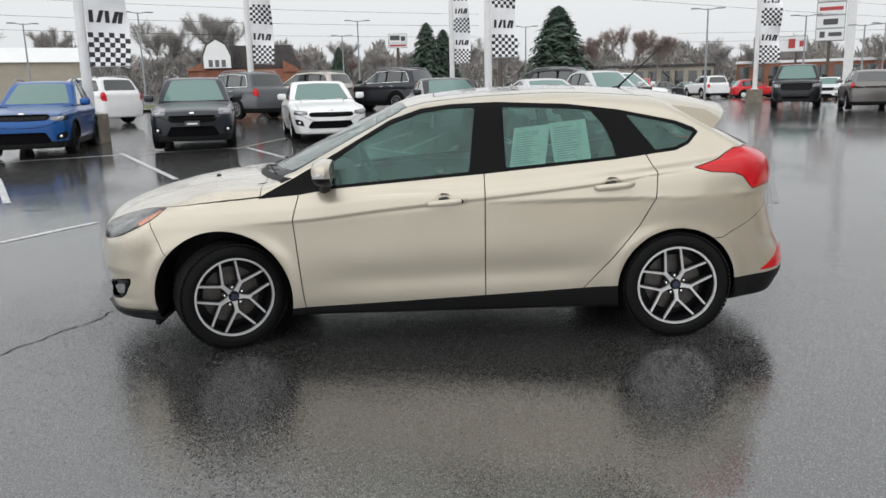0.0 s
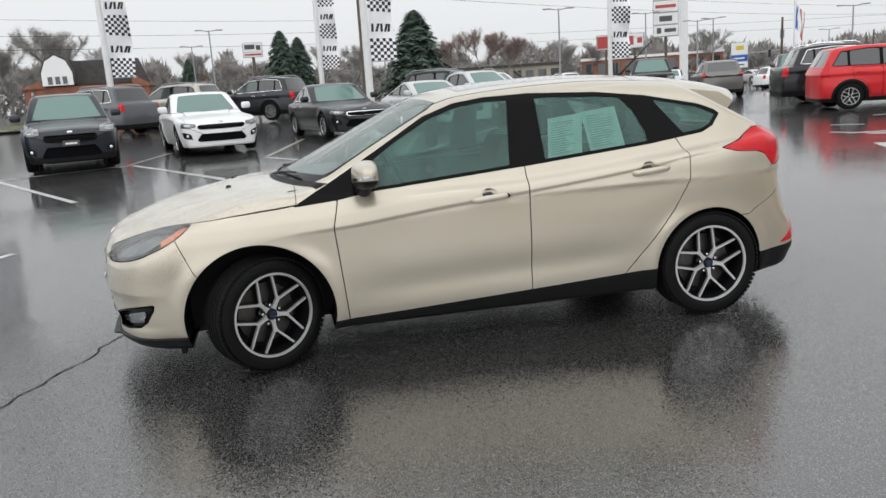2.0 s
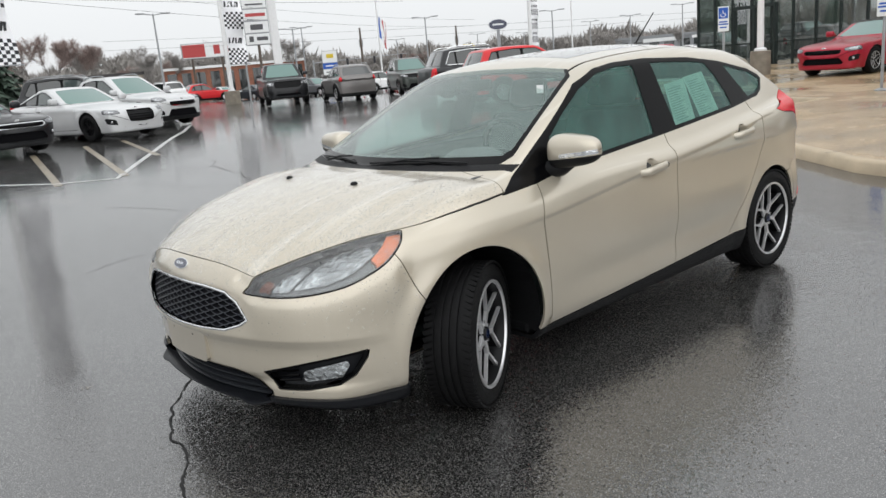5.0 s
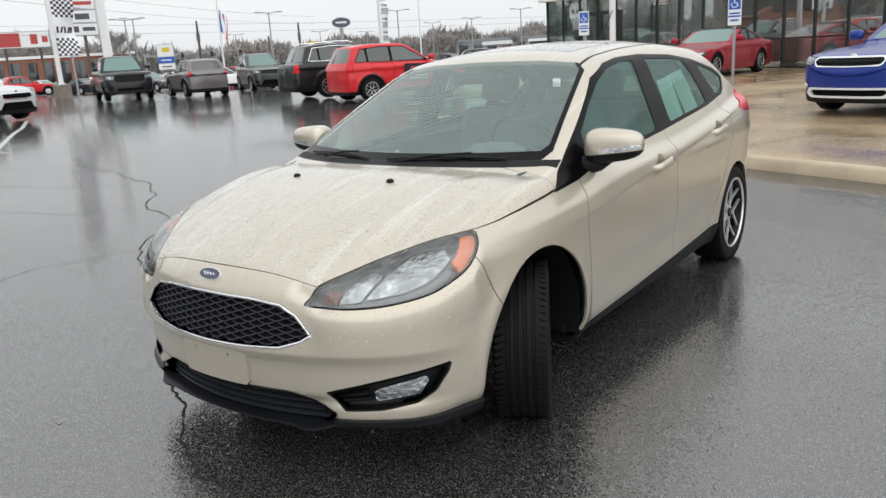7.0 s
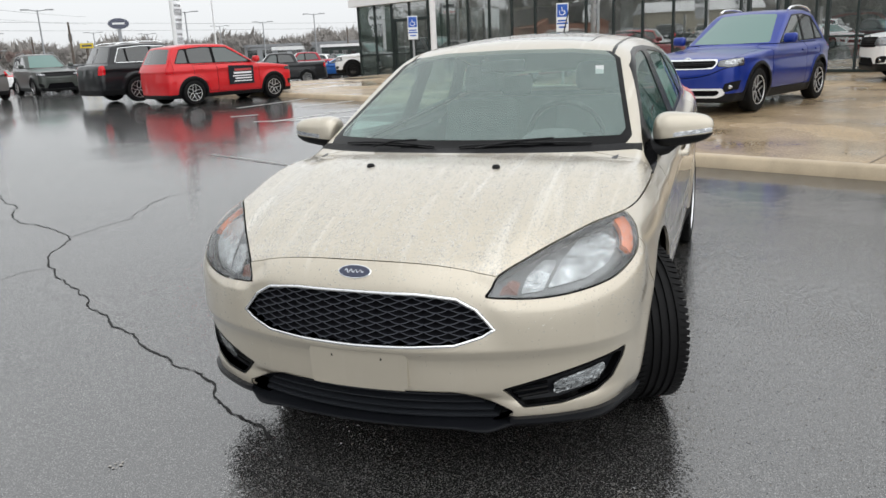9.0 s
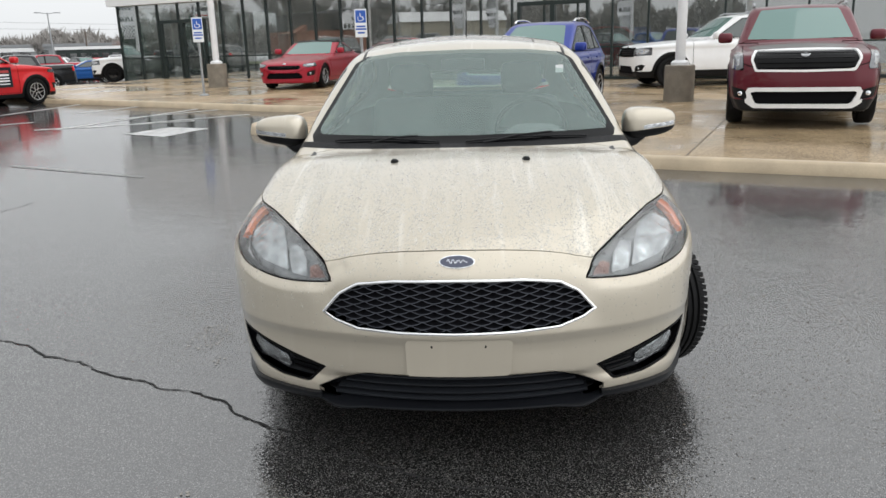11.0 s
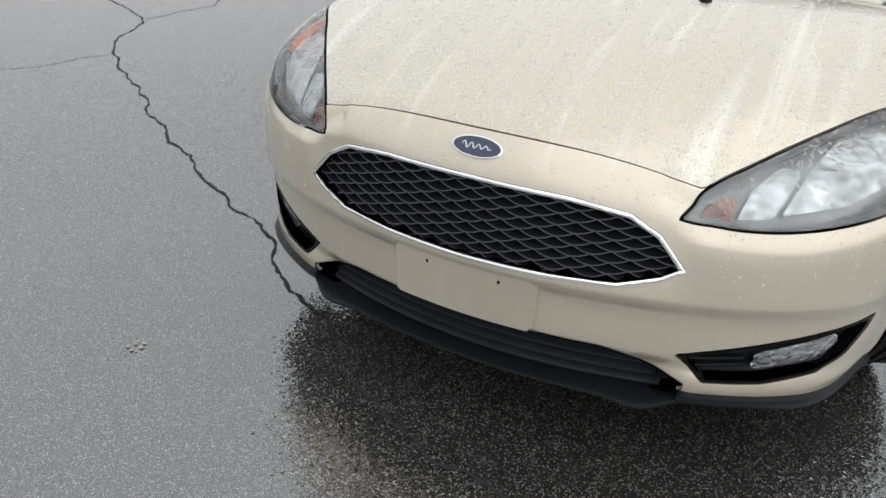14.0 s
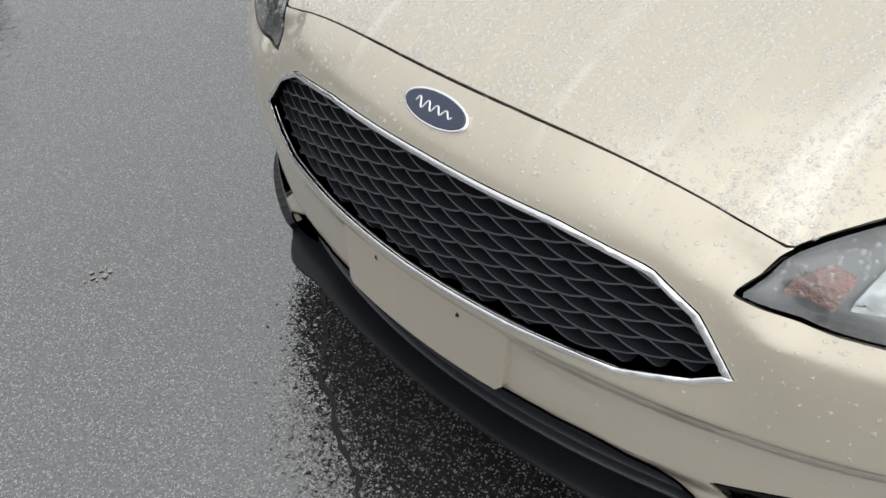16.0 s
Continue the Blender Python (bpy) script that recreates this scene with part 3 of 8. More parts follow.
    lean, lean_by, both = (nt.nodes.new("ShaderNodeVectorMath") for _ in range(3))
    lean.operation, lean_by.operation, both.operation = "SUBTRACT", "SCALE", "ADD"
    lean.inputs[1].default_value = (0.5, 0.5, 0.5)
    third = nt.nodes.new("ShaderNodeMath")
    third.operation, third.inputs[1].default_value = "MULTIPLY", 0.34
    nt.links.new(thin.outputs["Result"], third.inputs[0])
    nt.links.new(grit.outputs["Color"], lean.inputs[0])
    nt.links.new(lean.outputs[0], lean_by.inputs[0])
    nt.links.new(third.outputs[0], lean_by.inputs["Scale"])
    nt.links.new(scaled.outputs[0], both.inputs[0])
    nt.links.new(lean_by.outputs[0], both.inputs[1])
    nt.links.new(both.outputs[0], onto.inputs[0])
    waves = node("ShaderNodeTexNoise", Scale=3.0, Detail=7.0)
    nt.links.new(tc.outputs["Object"], waves.inputs["Vector"])
    ripple = node("ShaderNodeBump", Strength=0.12, Distance=0.02)
    nt.links.new(waves.outputs["Fac"], ripple.inputs["Height"])
    nt.links.new(ripple.outputs["Normal"], onto.inputs[1])
    unit = nt.nodes.new("ShaderNodeVectorMath")
    unit.operation = "NORMALIZE"
    nt.links.new(onto.outputs[0], unit.inputs[0])
    nt.links.new(unit.outputs[0], b.inputs["Coat Normal"])
    for src, socket, strength, dist in ((stones.outputs["Distance"], "Normal", relief, 0.004),):
        bp = node("ShaderNodeBump", Strength=strength, Distance=dist)
        nt.links.new(src, bp.inputs["Height"])
        nt.links.new(bp.outputs["Normal"], b.inputs[socket])
    return m


ASPHALT = wet_ground("wet_asphalt", (0.005, 0.0048, 0.0048), (0.023, 0.0218, 0.0208), 150.0, 0.22, (0.95, 1.0), (0.006, 0.05), 0.9, (0.52, 0.07), (-0.8, -1.2, 0), 0.55, 0.62)
gx = sorted(set([-600, -300, -150, -80, -50] + [round(-36 + 2 * i, 2) for i in range(43)] + [60, 80, 150, 300, 600]))
gy = sorted(set([-600, -200, -60, -30] + [round(-20 + 2 * i, 2) for i in range(52)] + [90, 120, 200, 400, 800]))
bm = bmesh.new()
grid = [[bm.verts.new((x, y, ground_z(x, y))) for y in gy] for x in gx]
for i in range(len(gx) - 1):
    for j in range(len(gy) - 1):
        bm.faces.new((grid[i][j], grid[i + 1][j], grid[i + 1][j + 1], grid[i][j + 1]))
ground = tagged(smooth(part("ground", bm, ASPHALT)), "wet dark grey asphalt of the car lot", "ground", kind="structure")


# ---- the hatchback: its shell as a field ----
belt = curve((-1.6, 0.87), (-1.13, 0.886), (-0.88, 0.904), (-0.69, 0.93), (0.2, 0.998), (0.97, 1.062), (1.18, 1.09), (1.5, 1.13), (2.1, 1.14))
crease = curve((-1.2, 0.745), (-0.91, 0.758), (-0.32, 0.818), (0.2, 0.863), (0.98, 0.947), (1.2, 0.985), (1.5, 1.02))
flank = curve((0.1, 0.80), (0.2, 0.842), (0.3, 0.882), (0.45, 0.898), (0.62, 0.905), (0.78, 0.906), (0.88, 0.893), (0.97, 0.848), (1.1, 0.79))
taper = curve((-2.3, -0.13), (-2.0, -0.07), (-1.75, -0.014), (-1.4, 0.004), (-1, 0), (0, 0.004), (1, 0.002), (1.4, -0.006), (1.7, -0.035), (1.95, -0.085), (2.2, -0.16))
bonnet = curve((-2.35, 0.66), (-2.27, 0.72), (-2.2, 0.772), (-2.1, 0.822), (-1.9, 0.893), (-1.65, 0.952), (-1.45, 0.98), (-1.2, 0.99), (-0.8, 0.97), (0, 0.97), (1, 1.04), (1.6, 1.10), (1.85, 1.125), (2.0, 1.07), (2.2, 1.0))
crown = curve((-2.3, 0.36), (-2.12, 0.35), (-1.95, 0.240), (-1.8, 0.178), (-1.6, 0.142), (-1.3, 0.075), (-1.0, 0.06), (2, 0.06))
roofline = curve((-0.9, 1.16), (-0.5, 1.37), (-0.3, 1.432), (0.04, 1.474), (0.3, 1.490), (0.63, 1.497), (1.14, 1.468), (1.47, 1.425), (1.8, 1.36))
nose = curve((0.1, -2.17), (0.165, -2.195), (0.20, -2.206), (0.235, -2.212), (0.27, -2.215), (0.3, -2.222), (0.335, -2.243), (0.37, -2.247), (0.42, -2.250), (0.45, -2.256), (0.474, -2.269), (0.49, -2.276), (0.51, -2.274), (0.55, -2.268), (0.69, -2.243), (0.76, -2.215), (0.85, -2.15))
stern = curve((0.1, 2.05), (0.28, 2.15), (0.36, 2.185), (0.45, 2.175), (0.6, 2.11), (0.8, 2.07), (0.92, 2.07), (1.03, 2.05), (1.12, 1.93))
FRONT_AXLE, REAR_AXLE, HUB_Z, TYRE_R = -1.3245, 1.3245, 0.318, 0.318


lamp_low = curve((-2.22, 0.700), (-2.19, 0.675), (-2.165, 0.660), (-2.12, 0.655), (-1.96, 0.684), (-1.86, 0.722), (-1.77, 0.764), (-1.70, 0.808), (-1.65, 0.855), (-1.61, 0.915))


def hatch_field(X, Y, Z):
    y = np.abs(Y)
    low = Z - (belt(X) - 0.97) * step(0.55, 0.9, Z)
    side = flank(low) + taper(X) - 0.030 * step(-1.15, -1.75, X) * step(0.6, 0.86, Z)
    d = crease(X) - Z
    on_doors = step(-1.25, -0.8, X) * step(1.75, 1.2, X)
    side = side - 0.007 * on_doors * step(-0.004, 0.012, d) * step(0.32, 0.03, d)
    side = side - 0.014 * step(-1.0, -0.4, X) * step(1.1, 0.5, X) * np.exp(-((Z - 0.42 - 0.03 * X) / 0.075) ** 2)
    for ax, r in ((FRONT_AXLE - 0.02, 0.405), (REAR_AXLE, 0.355)):
        rr = np.hypot(X - ax, Z - 0.312)
        side = side + 0.014 * np.exp(-((rr - r - 0.015) / 0.05) ** 2) * step(0.75, 0.55, Z)
    side = side + 0.02 * np.exp(-((X - 1.45) / 0.35) ** 2 - ((Z - 0.84) / 0.13) ** 2)
    f = smax(y - side, (Z - bonnet(X) + crown(X) * y * y - 0.007 * step(0.10, 0.0, np.abs(y - 0.50 - 0.13 * (X + 1.9))) * step(-2.16, -1.9, X) * step(-1.1, -1.4, X)) * 0.93, 0.05)
    front = nose(Z) - 0.030 * step(0.40, 0.54, y) * step(0.335, 0.27, Z) + 0.080 * (y / 0.47) ** 2 + 0.10 * (y / 0.86) ** 8 - X
    f = smax(f, front * 0.9, 0.05)
    back = X - stern(Z) + 0.10 * (y / 0.6) ** 2 + 0.10 * (y / 0.85) ** 6
    f = smax(f, back * 0.95, 0.05)
    f = smax(f, 0.185 + 0.030 * step(-1.80, -2.10, X) + 0.05 * step(1.4, 2.1, X) - Z, 0.03)
    # the ledge under each headlight, and the valley between lamp and grille
    under = lamp_low(X) - Z
    f = f - 0.011 * step(-1.66, -1.80, X) * step(0.42, 0.52, y) * step(-0.005, 0.04, under) * step(0.20, 0.05, under)
    u = np.clip(((y - 0.40) * 0.10 - (Z - 0.712) * 0.045) / 0.012, 0, 1)
    f = f + 0.009 * step(-2.0, -2.1, X) * np.exp(-(np.hypot(y - 0.40 - 0.10 * u, Z - 0.712 + 0.045 * u) / 0.022) ** 2)
    b = y - (0.826 - 0.43 * (Z - belt(X)) - 0.07 * step(0.7, 2.0, X))
    b = smax(b, Z - roofline(X) + 0.055 * (y / 0.6) ** 2, 0.085)
    shield = (Z - 1.0 - 0.466 * (X + 1.20 - 0.22 * (y / 0.74) ** 2)) * 0.90
    b = smax(b, shield, 0.035)
    rear = (Z - 1.262 + 0.53 * (X - 1.65 + 0.12 * (y / 0.6) ** 2)) * 0.88
    b = smax(b, rear, 0.03)
    b = smax(b, 0.85 - Z, 0.02)
    b = smax(b, back * 0.95, 0.04)
    return smin(f, b, 0.025)


def side_view(outline, least=0.45, most=9.0):
    return lambda x, y, z: np.maximum(poly_distance(x, z, outline), np.maximum(least - np.abs(y), np.abs(y) - most))


def front_view(outline, until=-1.4):
    return lambda x, y, z: np.maximum(poly_distance(y, z, outline), x - until)


def mirrored(half):
    """A whole outline from its half with y above zero, from the top centre to the bottom centre."""
    return half + [(-a, b) for a, b in reversed(half) if a > 0]


def sides(skin):
    """The two halves of a skin, y below and above zero."""
    return skin.split(skin.V[:, 1])


def wheel(parent, at, outward, rim_face, rim_dark, radius=0.318, width=0.215, rim=0.222, spokes=5, fine=True, name="wheel", plain=False):
    """A road wheel: tyre, rim, spokes, nuts and brake. outward: +1 or -1 along its y."""
    w = new(name)
    w.parent = parent
    w.matrix_basis = at @ Matrix.Diagonal((1, outward, 1, 1))
    hw = width / 2
    n = 64 if fine else 28
    prof = [(rim, -hw * 0.86), (rim + 0.02, -hw * 0.98), (radius - 0.05, -hw), (radius - 0.018, -hw * 0.9), (radius - 0.004, -hw * 0.72)]
    if fine:
        for c in (-0.45, -0.15, 0.15, 0.45):
            prof += [(radius, hw * (c - 0.07)), (radius - 0.008, hw * (c - 0.05)), (radius - 0.008, hw * (c + 0.05)), (radius, hw * (c + 0.07))]
    else:
        prof += [(radius, -hw * 0.4), (radius, hw * 0.4)]
    prof += [(radius - 0.004, hw * 0.72), (radius - 0.018, hw * 0.9), (radius - 0.05, hw), (rim + 0.02, hw * 0.98), (rim, hw * 0.86)]
    tyre = lathe("tyre", prof, RUBBER, w, sides=n)
    if fine:
        bm = bmesh.new()
        for k in range(72):
            a = 2 * math.pi * k / 72
            for sgn in (-1, 1):
                m = Matrix.Rotation(a, 4, "Y") @ Matrix.Translation((0, sgn * hw * 0.74, radius - 0.006)) @ Matrix.Rotation(radians(18) * sgn, 4, "Z")
                add_box(bm, -0.0095, 0.0095, -hw * 0.19, hw * 0.19, -0.004, 0.0055, 0, m)
        tagged(part("tread", bm, RUBBER, tyre), kind="stuff")
    lathe("rim", [(rim + 0.004, hw * 0.90), (rim - 0.008, hw * 0.92), (rim - 0.012, hw * 0.80), (rim - 0.022, hw * 0.5), (rim - 0.03, -hw * 0.5), (rim - 0.02, -hw * 0.9)], rim_dark, w, sides=n)
    lathe("rim_lip", [(rim + 0.003, hw * 0.89), (rim + 0.002, hw * 0.95), (rim - 0.009, hw * 0.95), (rim - 0.012, hw * 0.86)], rim_face, w, sides=n)
    if plain:
        lathe("wheel_disc", [(rim - 0.01, hw * 0.5), (rim * 0.6, hw * 0.62), (0.05, hw * 0.7), (0.0, hw * 0.7)], rim_face, w, sides=20)
        return w
    lathe("backing", [(rim - 0.02, -hw * 0.25), (0.03, -hw * 0.25)], rim_dark, w, sides=24)
    lathe("brake_disc", [(rim * 0.72, -hw * 0.05), (rim * 0.72, 0), (0.06, 0)], STEEL, w, sides=32)
    outer = rim - 0.004
    fork, spread = outer * 0.43, 0.43 * (5 / spokes)

    def bar(target, a0, ends, y0, y1, grow):
        """One straight arm between two (radius, angle, half width) ends, bowed in towards the hub."""
        rows = []
        p, q = (Vector((r * math.cos(a), 0, r * math.sin(a))) for r, a, _ in ends)
        side = (q - p).normalized().cross(Vector((0, 1, 0)))
        for t in (0, 0.5, 1):
            c = p.lerp(q, t)
            half = (ends[0][2] + (ends[1][2] - ends[0][2]) * t) * grow
            lift = 0.014 * (1 - c.length / outer)
            rows.append([target.verts.new((c.x + side.x * half * u, yy - lift, c.z + side.z * half * u)) for u, yy in ((-1, y0), (-0.86, y1), (0.86, y1), (1, y0))])
        for ra, rb in zip(rows, rows[1:]):
            for u in range(4):
                target.faces.new((ra[u], ra[(u + 1) % 4], rb[(u + 1) % 4], rb[u]))
        target.faces.new(rows[0])
        target.faces.new(rows[-1][::-1])
    for k in range(spokes):
        a0 = 2 * math.pi * k / spokes - math.pi / 2 + 0.12
        bm, bd = bmesh.new(), bmesh.new()
        for target, grow, y0, y1 in ((bm, 1.0, hw * 0.60, hw * 0.74), (bd, 1.25, hw * 0.2, hw * 0.598)):
            bar(target, a0, ((0.022, a0, 0.020), (0.058, a0, 0.0115)), y0, y1 - 0.0006, grow)
            bar(target, a0, ((0.058, a0, 0.0115), (fork + 0.006, a0, 0.0135)), y0, y1, grow)
            for sgn in (-1, 1):
                bar(target, a0, ((fork - 0.004, a0 + sgn * 0.055, 0.0072), (outer, a0 + sgn * spread, 0.0066)), y0, y1 - 0.0003, grow)
        for target in (bm, bd):
            bmesh.ops.recalc_face_normals(target, faces=target.faces)
        sp = part("spoke", bm, rim_face, w)
        part("spoke_flank", bd, rim_dark, sp)
    lathe("hub_cap", [(0.0, hw * 0.74), (0.026, hw * 0.73), (0.031, hw * 0.66), (0.036, hw * 0.45), (0.06, hw * 0.3)], rim_dark, w, sides=24)
    if fine:
        lathe("cap_emblem", [(0.0, hw * 0.755), (0.021, hw * 0.75), (0.022, hw * 0.70)], EMBLEM_BLUE, w, sides=24)
        for k in range(5):
            a = 2 * math.pi * (k + 0.5) / 5 - math.pi / 2 + 0.12
            lathe("wheel_nut", [(0.0, hw * 0.66), (0.008, hw * 0.64), (0.0105, hw * 0.5), (0.011, hw * 0.3)], CHROME, w, sides=6, centre=(0.054 * math.cos(a), 0, 0.054 * math.sin(a)))
    return w


wet_skins = []


def build_hatchback():
    car = thing("hatchback_car", "wet champagne-beige five-door hatchback parked on the wet asphalt", "car")
    cell = 0.0153
    row = 0.12 + cell * 48.5

    def to_crease(X, Z):
        """Rows of the net follow the shoulder line."""
        return Z + (crease(X) - row) * step(0.40, row, Z) * step(1.32, row, Z)
    skin = skin_of(lambda X, Y, Z: hatch_field(X, Y, to_crease(X, Z)), (-2.40, -1.0, 0.12), (2.32, 1.0, 1.58), cell)
    skin.V[:, 2] = to_crease(skin.V[:, 0], skin.V[:, 2])
    skin.N = gradient(hatch_field, skin.V, 2e-3)
    skin.N /= np.maximum(np.linalg.norm(skin.N, axis=1), 1e-9)[:, None]
    arch = lambda x, y, z: np.maximum(np.minimum(np.hypot(x - FRONT_AXLE + 0.02, z - 0.312) - 0.405, np.hypot(x - REAR_AXLE, z - 0.312) - 0.352), 0.5 - np.abs(y))
    _, skin = skin.take(arch)
    glued = []

    # glass and black window surround
    shield_line = mirrored([(0.0, 1.412), (0.35, 1.405), (0.54, 1.385), (0.598, 1.35), (0.735, 1.03), (0.72, 1.005), (0.0, 1.005)])
    shield, skin = skin.take(front_view(shield_line, -0.05))
    inner = [(a * 0.955, 1.035 + (b - 1.005) * 0.93) for a, b in shield_line]
    pane, frit = shield.take(front_view(inner, 0.5))
    wet_skins.append((pane, 900, lambda V: np.ones(len(V))))
    pane.object("windscreen", GLASS_SHIELD, car, "tinted windscreen with rain drops", rim=0)
    frit.object("windscreen_border", BLACK_TRIM, car, rim=0.004)
    cowl_line = mirrored([(0.0, 1.006), (0.70, 1.006), (0.78, 1.0), (0.80, 0.93), (0.70, 0.955), (0.4, 0.972), (0.0, 0.978)])
    cowl, skin = skin.take(lambda x, y, z: np.maximum(poly_distance(y, z, cowl_line), np.maximum(x + 0.9, -1.24 + 0.22 * (y / 0.74) ** 2 - x)))
    cowl.object("cowl", BLACK_PLASTIC, car)
    dlo = [(-1.13, 0.888), (-0.88, 0.906), (-0.69, 0.934), (0.2, 0.999), (0.97, 1.064), (1.2, 1.092), (1.32, 1.105), (1.40, 1.14), (1.462, 1.208), (1.43, 1.235), (1.33, 1.275), (1.0, 1.345), (0.69, 1.385), (0.29, 1.404), (0.02, 1.398), (-0.16, 1.376), (-0.345, 1.315), (-0.655, 1.14), (-0.9, 1.005)]
    band, skin = skin.take(side_view(dlo))
    panes = {
        "front_door_glass": [(-0.70, 0.952), (0.11, 1.012), (0.155, 1.375), (0.02, 1.375), (-0.16, 1.352), (-0.335, 1.292), (-0.52, 1.192), (-0.685, 1.085)],
        "rear_door_glass": [(0.325, 1.03), (0.965, 1.083), (0.955, 1.15), (0.90, 1.27), (0.835, 1.345), (0.69, 1.36), (0.32, 1.378)],
        "quarter_glass": [(1.20, 1.112), (1.32, 1.127), (1.39, 1.158), (1.435, 1.207), (1.32, 1.258), (1.04, 1.318)],
    }
    for title, outline in panes.items():
        got, band = band.take(side_view(outline))
        for half in sides(got):
            half.moved(-0.004).object(title, GLASS_SIDE, car, rim=0)
    for half in sides(band):
        half.object("window_surround", BLACK_TRIM, car, "gloss black window surround", rim=0.02)
    back_line = mirrored([(0.0, 1.245), (0.42, 1.235), (0.60, 1.20), (0.66, 1.13), (0.55, 1.105), (0.0, 1.10)])
    got, skin = skin.take(lambda x, y, z: np.maximum(poly_distance(y, z, back_line), 1.55 - x))
    got.object("rear_window", GLASS_SIDE, car, rim=0)

    # lamps
    lamp_in = curve((-2.21, 0.415), (-2.165, 0.44), (-2.13, 0.465), (-1.95, 0.598), (-1.8, 0.703), (-1.635, 0.806), (-1.5, 0.834), (-1.35, 0.844), (-1.22, 0.846), (-1.10, 0.842))
    head = lambda x, y, z: np.maximum(np.maximum(lamp_low(x) - z, (lamp_in(x) + 0.003 - np.abs(y)) * 0.85), x + 1.60)
    got, skin = skin.take(head, 0.005)
    for half in sides(got):
        s = 1 if half.V[:, 1].mean() > 0 else -1
        wet_skins.append((half, 1300, lambda V: step(0.66, 0.82, V[:, 2]) + 0.08))
        lamp = half.object("headlight", GLASS_CLEAR, car, "clear headlight with amber corner", rim=0)
        edge = lambda x, y, z: head(x, y, z) + 0.006
        inside, rim_part = half.take(edge)
        rim_part.moved(-0.002).object("lamp_bezel", BLACK_TRIM, lamp, rim=0.03)
        half.moved(-0.045).object("lamp_housing", LAMP_HOUSING, lamp, rim=0)
        amber_line = side_view([(-1.90, 0.70), (-1.865, 0.762), (-1.785, 0.805), (-1.67, 0.866), (-1.655, 0.85), (-1.715, 0.785), (-1.79, 0.73)], 0.4)
        amber, _ = half.take(lambda x, y, z: np.maximum(amber_line(x, y, z), (np.abs(gradient(hatch_field, np.stack([x, y, z], 1), 2e-3)[:, 0]) - 0.40) * 0.1))
        amber.moved(-0.018).object("amber_reflector", AMBER, lamp, "amber side reflector", rim=0.02)
        for outline in ([(0.475, 0.672), (0.530, 0.668), (0.540, 0.715), (0.505, 0.725)], [(0.545, 0.676), (0.610, 0.684), (0.632, 0.765), (0.590, 0.770), (0.555, 0.735)], [(0.622, 0.690), (0.735, 0.708), (0.800, 0.745), (0.805, 0.80), (0.755, 0.825), (0.680, 0.815), (0.644, 0.765)]):
            bowl, _ = half.take(lambda x, y, z: poly_distance(np.abs(y), z, outline))
            bowl.moved(-0.032).object("reflector_bowl", BULB_AMBER if outline[0][0] < 0.5 else LAMP_BOWL, lamp, "brown-red marker reflector" if outline[0][0] < 0.5 else "bright faceted reflector", rim=0.01)
    clear_part = side_view([(1.93, 0.87), (2.13, 0.87), (2.13, 0.985), (2.04, 0.975)], 0.42)
    tail = [(1.40, 1.013), (1.56, 1.055), (1.66, 1.112), (1.76, 1.118), (1.88, 1.085), (2.05, 1.04), (2.10, 0.91), (1.75, 0.882), (1.69, 0.955), (1.64, 0.975), (1.50, 0.985)]
    got, skin = skin.take(side_view(tail, 0.42), 0.005)
    for half in sides(got):
        clear, red = half.take(clear_part)
        lamp = red.object("tail_light", RED_LENS, car, "red tail light", rim=0.02)
        clear.object("reverse_lens", REVERSE_LENS, lamp, "pale reversing lens", rim=0.02)
    refl, skin = skin.take(side_view([(1.835, 0.385), (2.3, 0.41), (2.3, 0.455), (2.0, 0.50), (1.95, 0.465)], 0.5))
    for half in sides(refl):
        half.moved(0.003).object("bumper_reflector", RED_LENS, car, rim=0.01)

    # grille, intake, fog lamps
    grille_line = mirrored([(0.0, 0.685), (0.22, 0.682), (0.345, 0.668), (0.41, 0.632), (0.472, 0.562), (0.43, 0.535), (0.345, 0.508), (0.2, 0.500), (0.0, 0.497)])
    got, skin = skin.take(front_view(grille_line))
    shrunk = lambda x, y, z: poly_distance(y, z, grille_line) + 0.0090
    inside, ring = got.take(shrunk)
    # the surround is a rounded bar: its skin bulges across its width
    e = poly_distance(ring.V[:, 1], ring.V[:, 2], grille_line)
    lean = np.clip((e + 0.0045) / 0.0045, -1, 1)
    tip = np.stack([(poly_distance(ring.V[:, 1] + dy, ring.V[:, 2] + dz, grille_line) - e) / 0.001 for dy, dz in ((0.001, 0), (0, 0.001))], 1)
    ring.V[:, 0] -= 0.003 * (1 - lean**2)
    ring.N[:, 1:] += 0.55 * lean[:, None] * tip
    ring.N /= np.linalg.norm(ring.N, axis=1)[:, None]
    grille = ring.moved(1, (-0.003, 0, 0)).object("grille_surround", CHROME, car, "chrome grille surround", rim=0.010)
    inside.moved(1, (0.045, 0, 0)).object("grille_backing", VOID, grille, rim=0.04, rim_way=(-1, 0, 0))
    def scale_bar(run):
        """One wavy blade of the grille, deep from front to back, with a sloping top."""
        if len(run) < 4:
            return
        bm = bmesh.new()
        rows = [[bm.verts.new((x + dx, y, z + dz)) for dx, dz in ((0, -0.0022), (0, 0.0012), (0.030, 0.0105), (0.030, 0.007))] for x, y, z in run]
        for ra, rb2 in zip(rows, rows[1:]):
            for q in range(4):
                bm.faces.new((ra[q], ra[(q + 1) % 4], rb2[(q + 1) % 4], rb2[q]))
        bm.faces.new(rows[0])
        bm.faces.new(rows[-1][::-1])
        bmesh.ops.recalc_face_normals(bm, faces=bm.faces)
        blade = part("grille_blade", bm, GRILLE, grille)
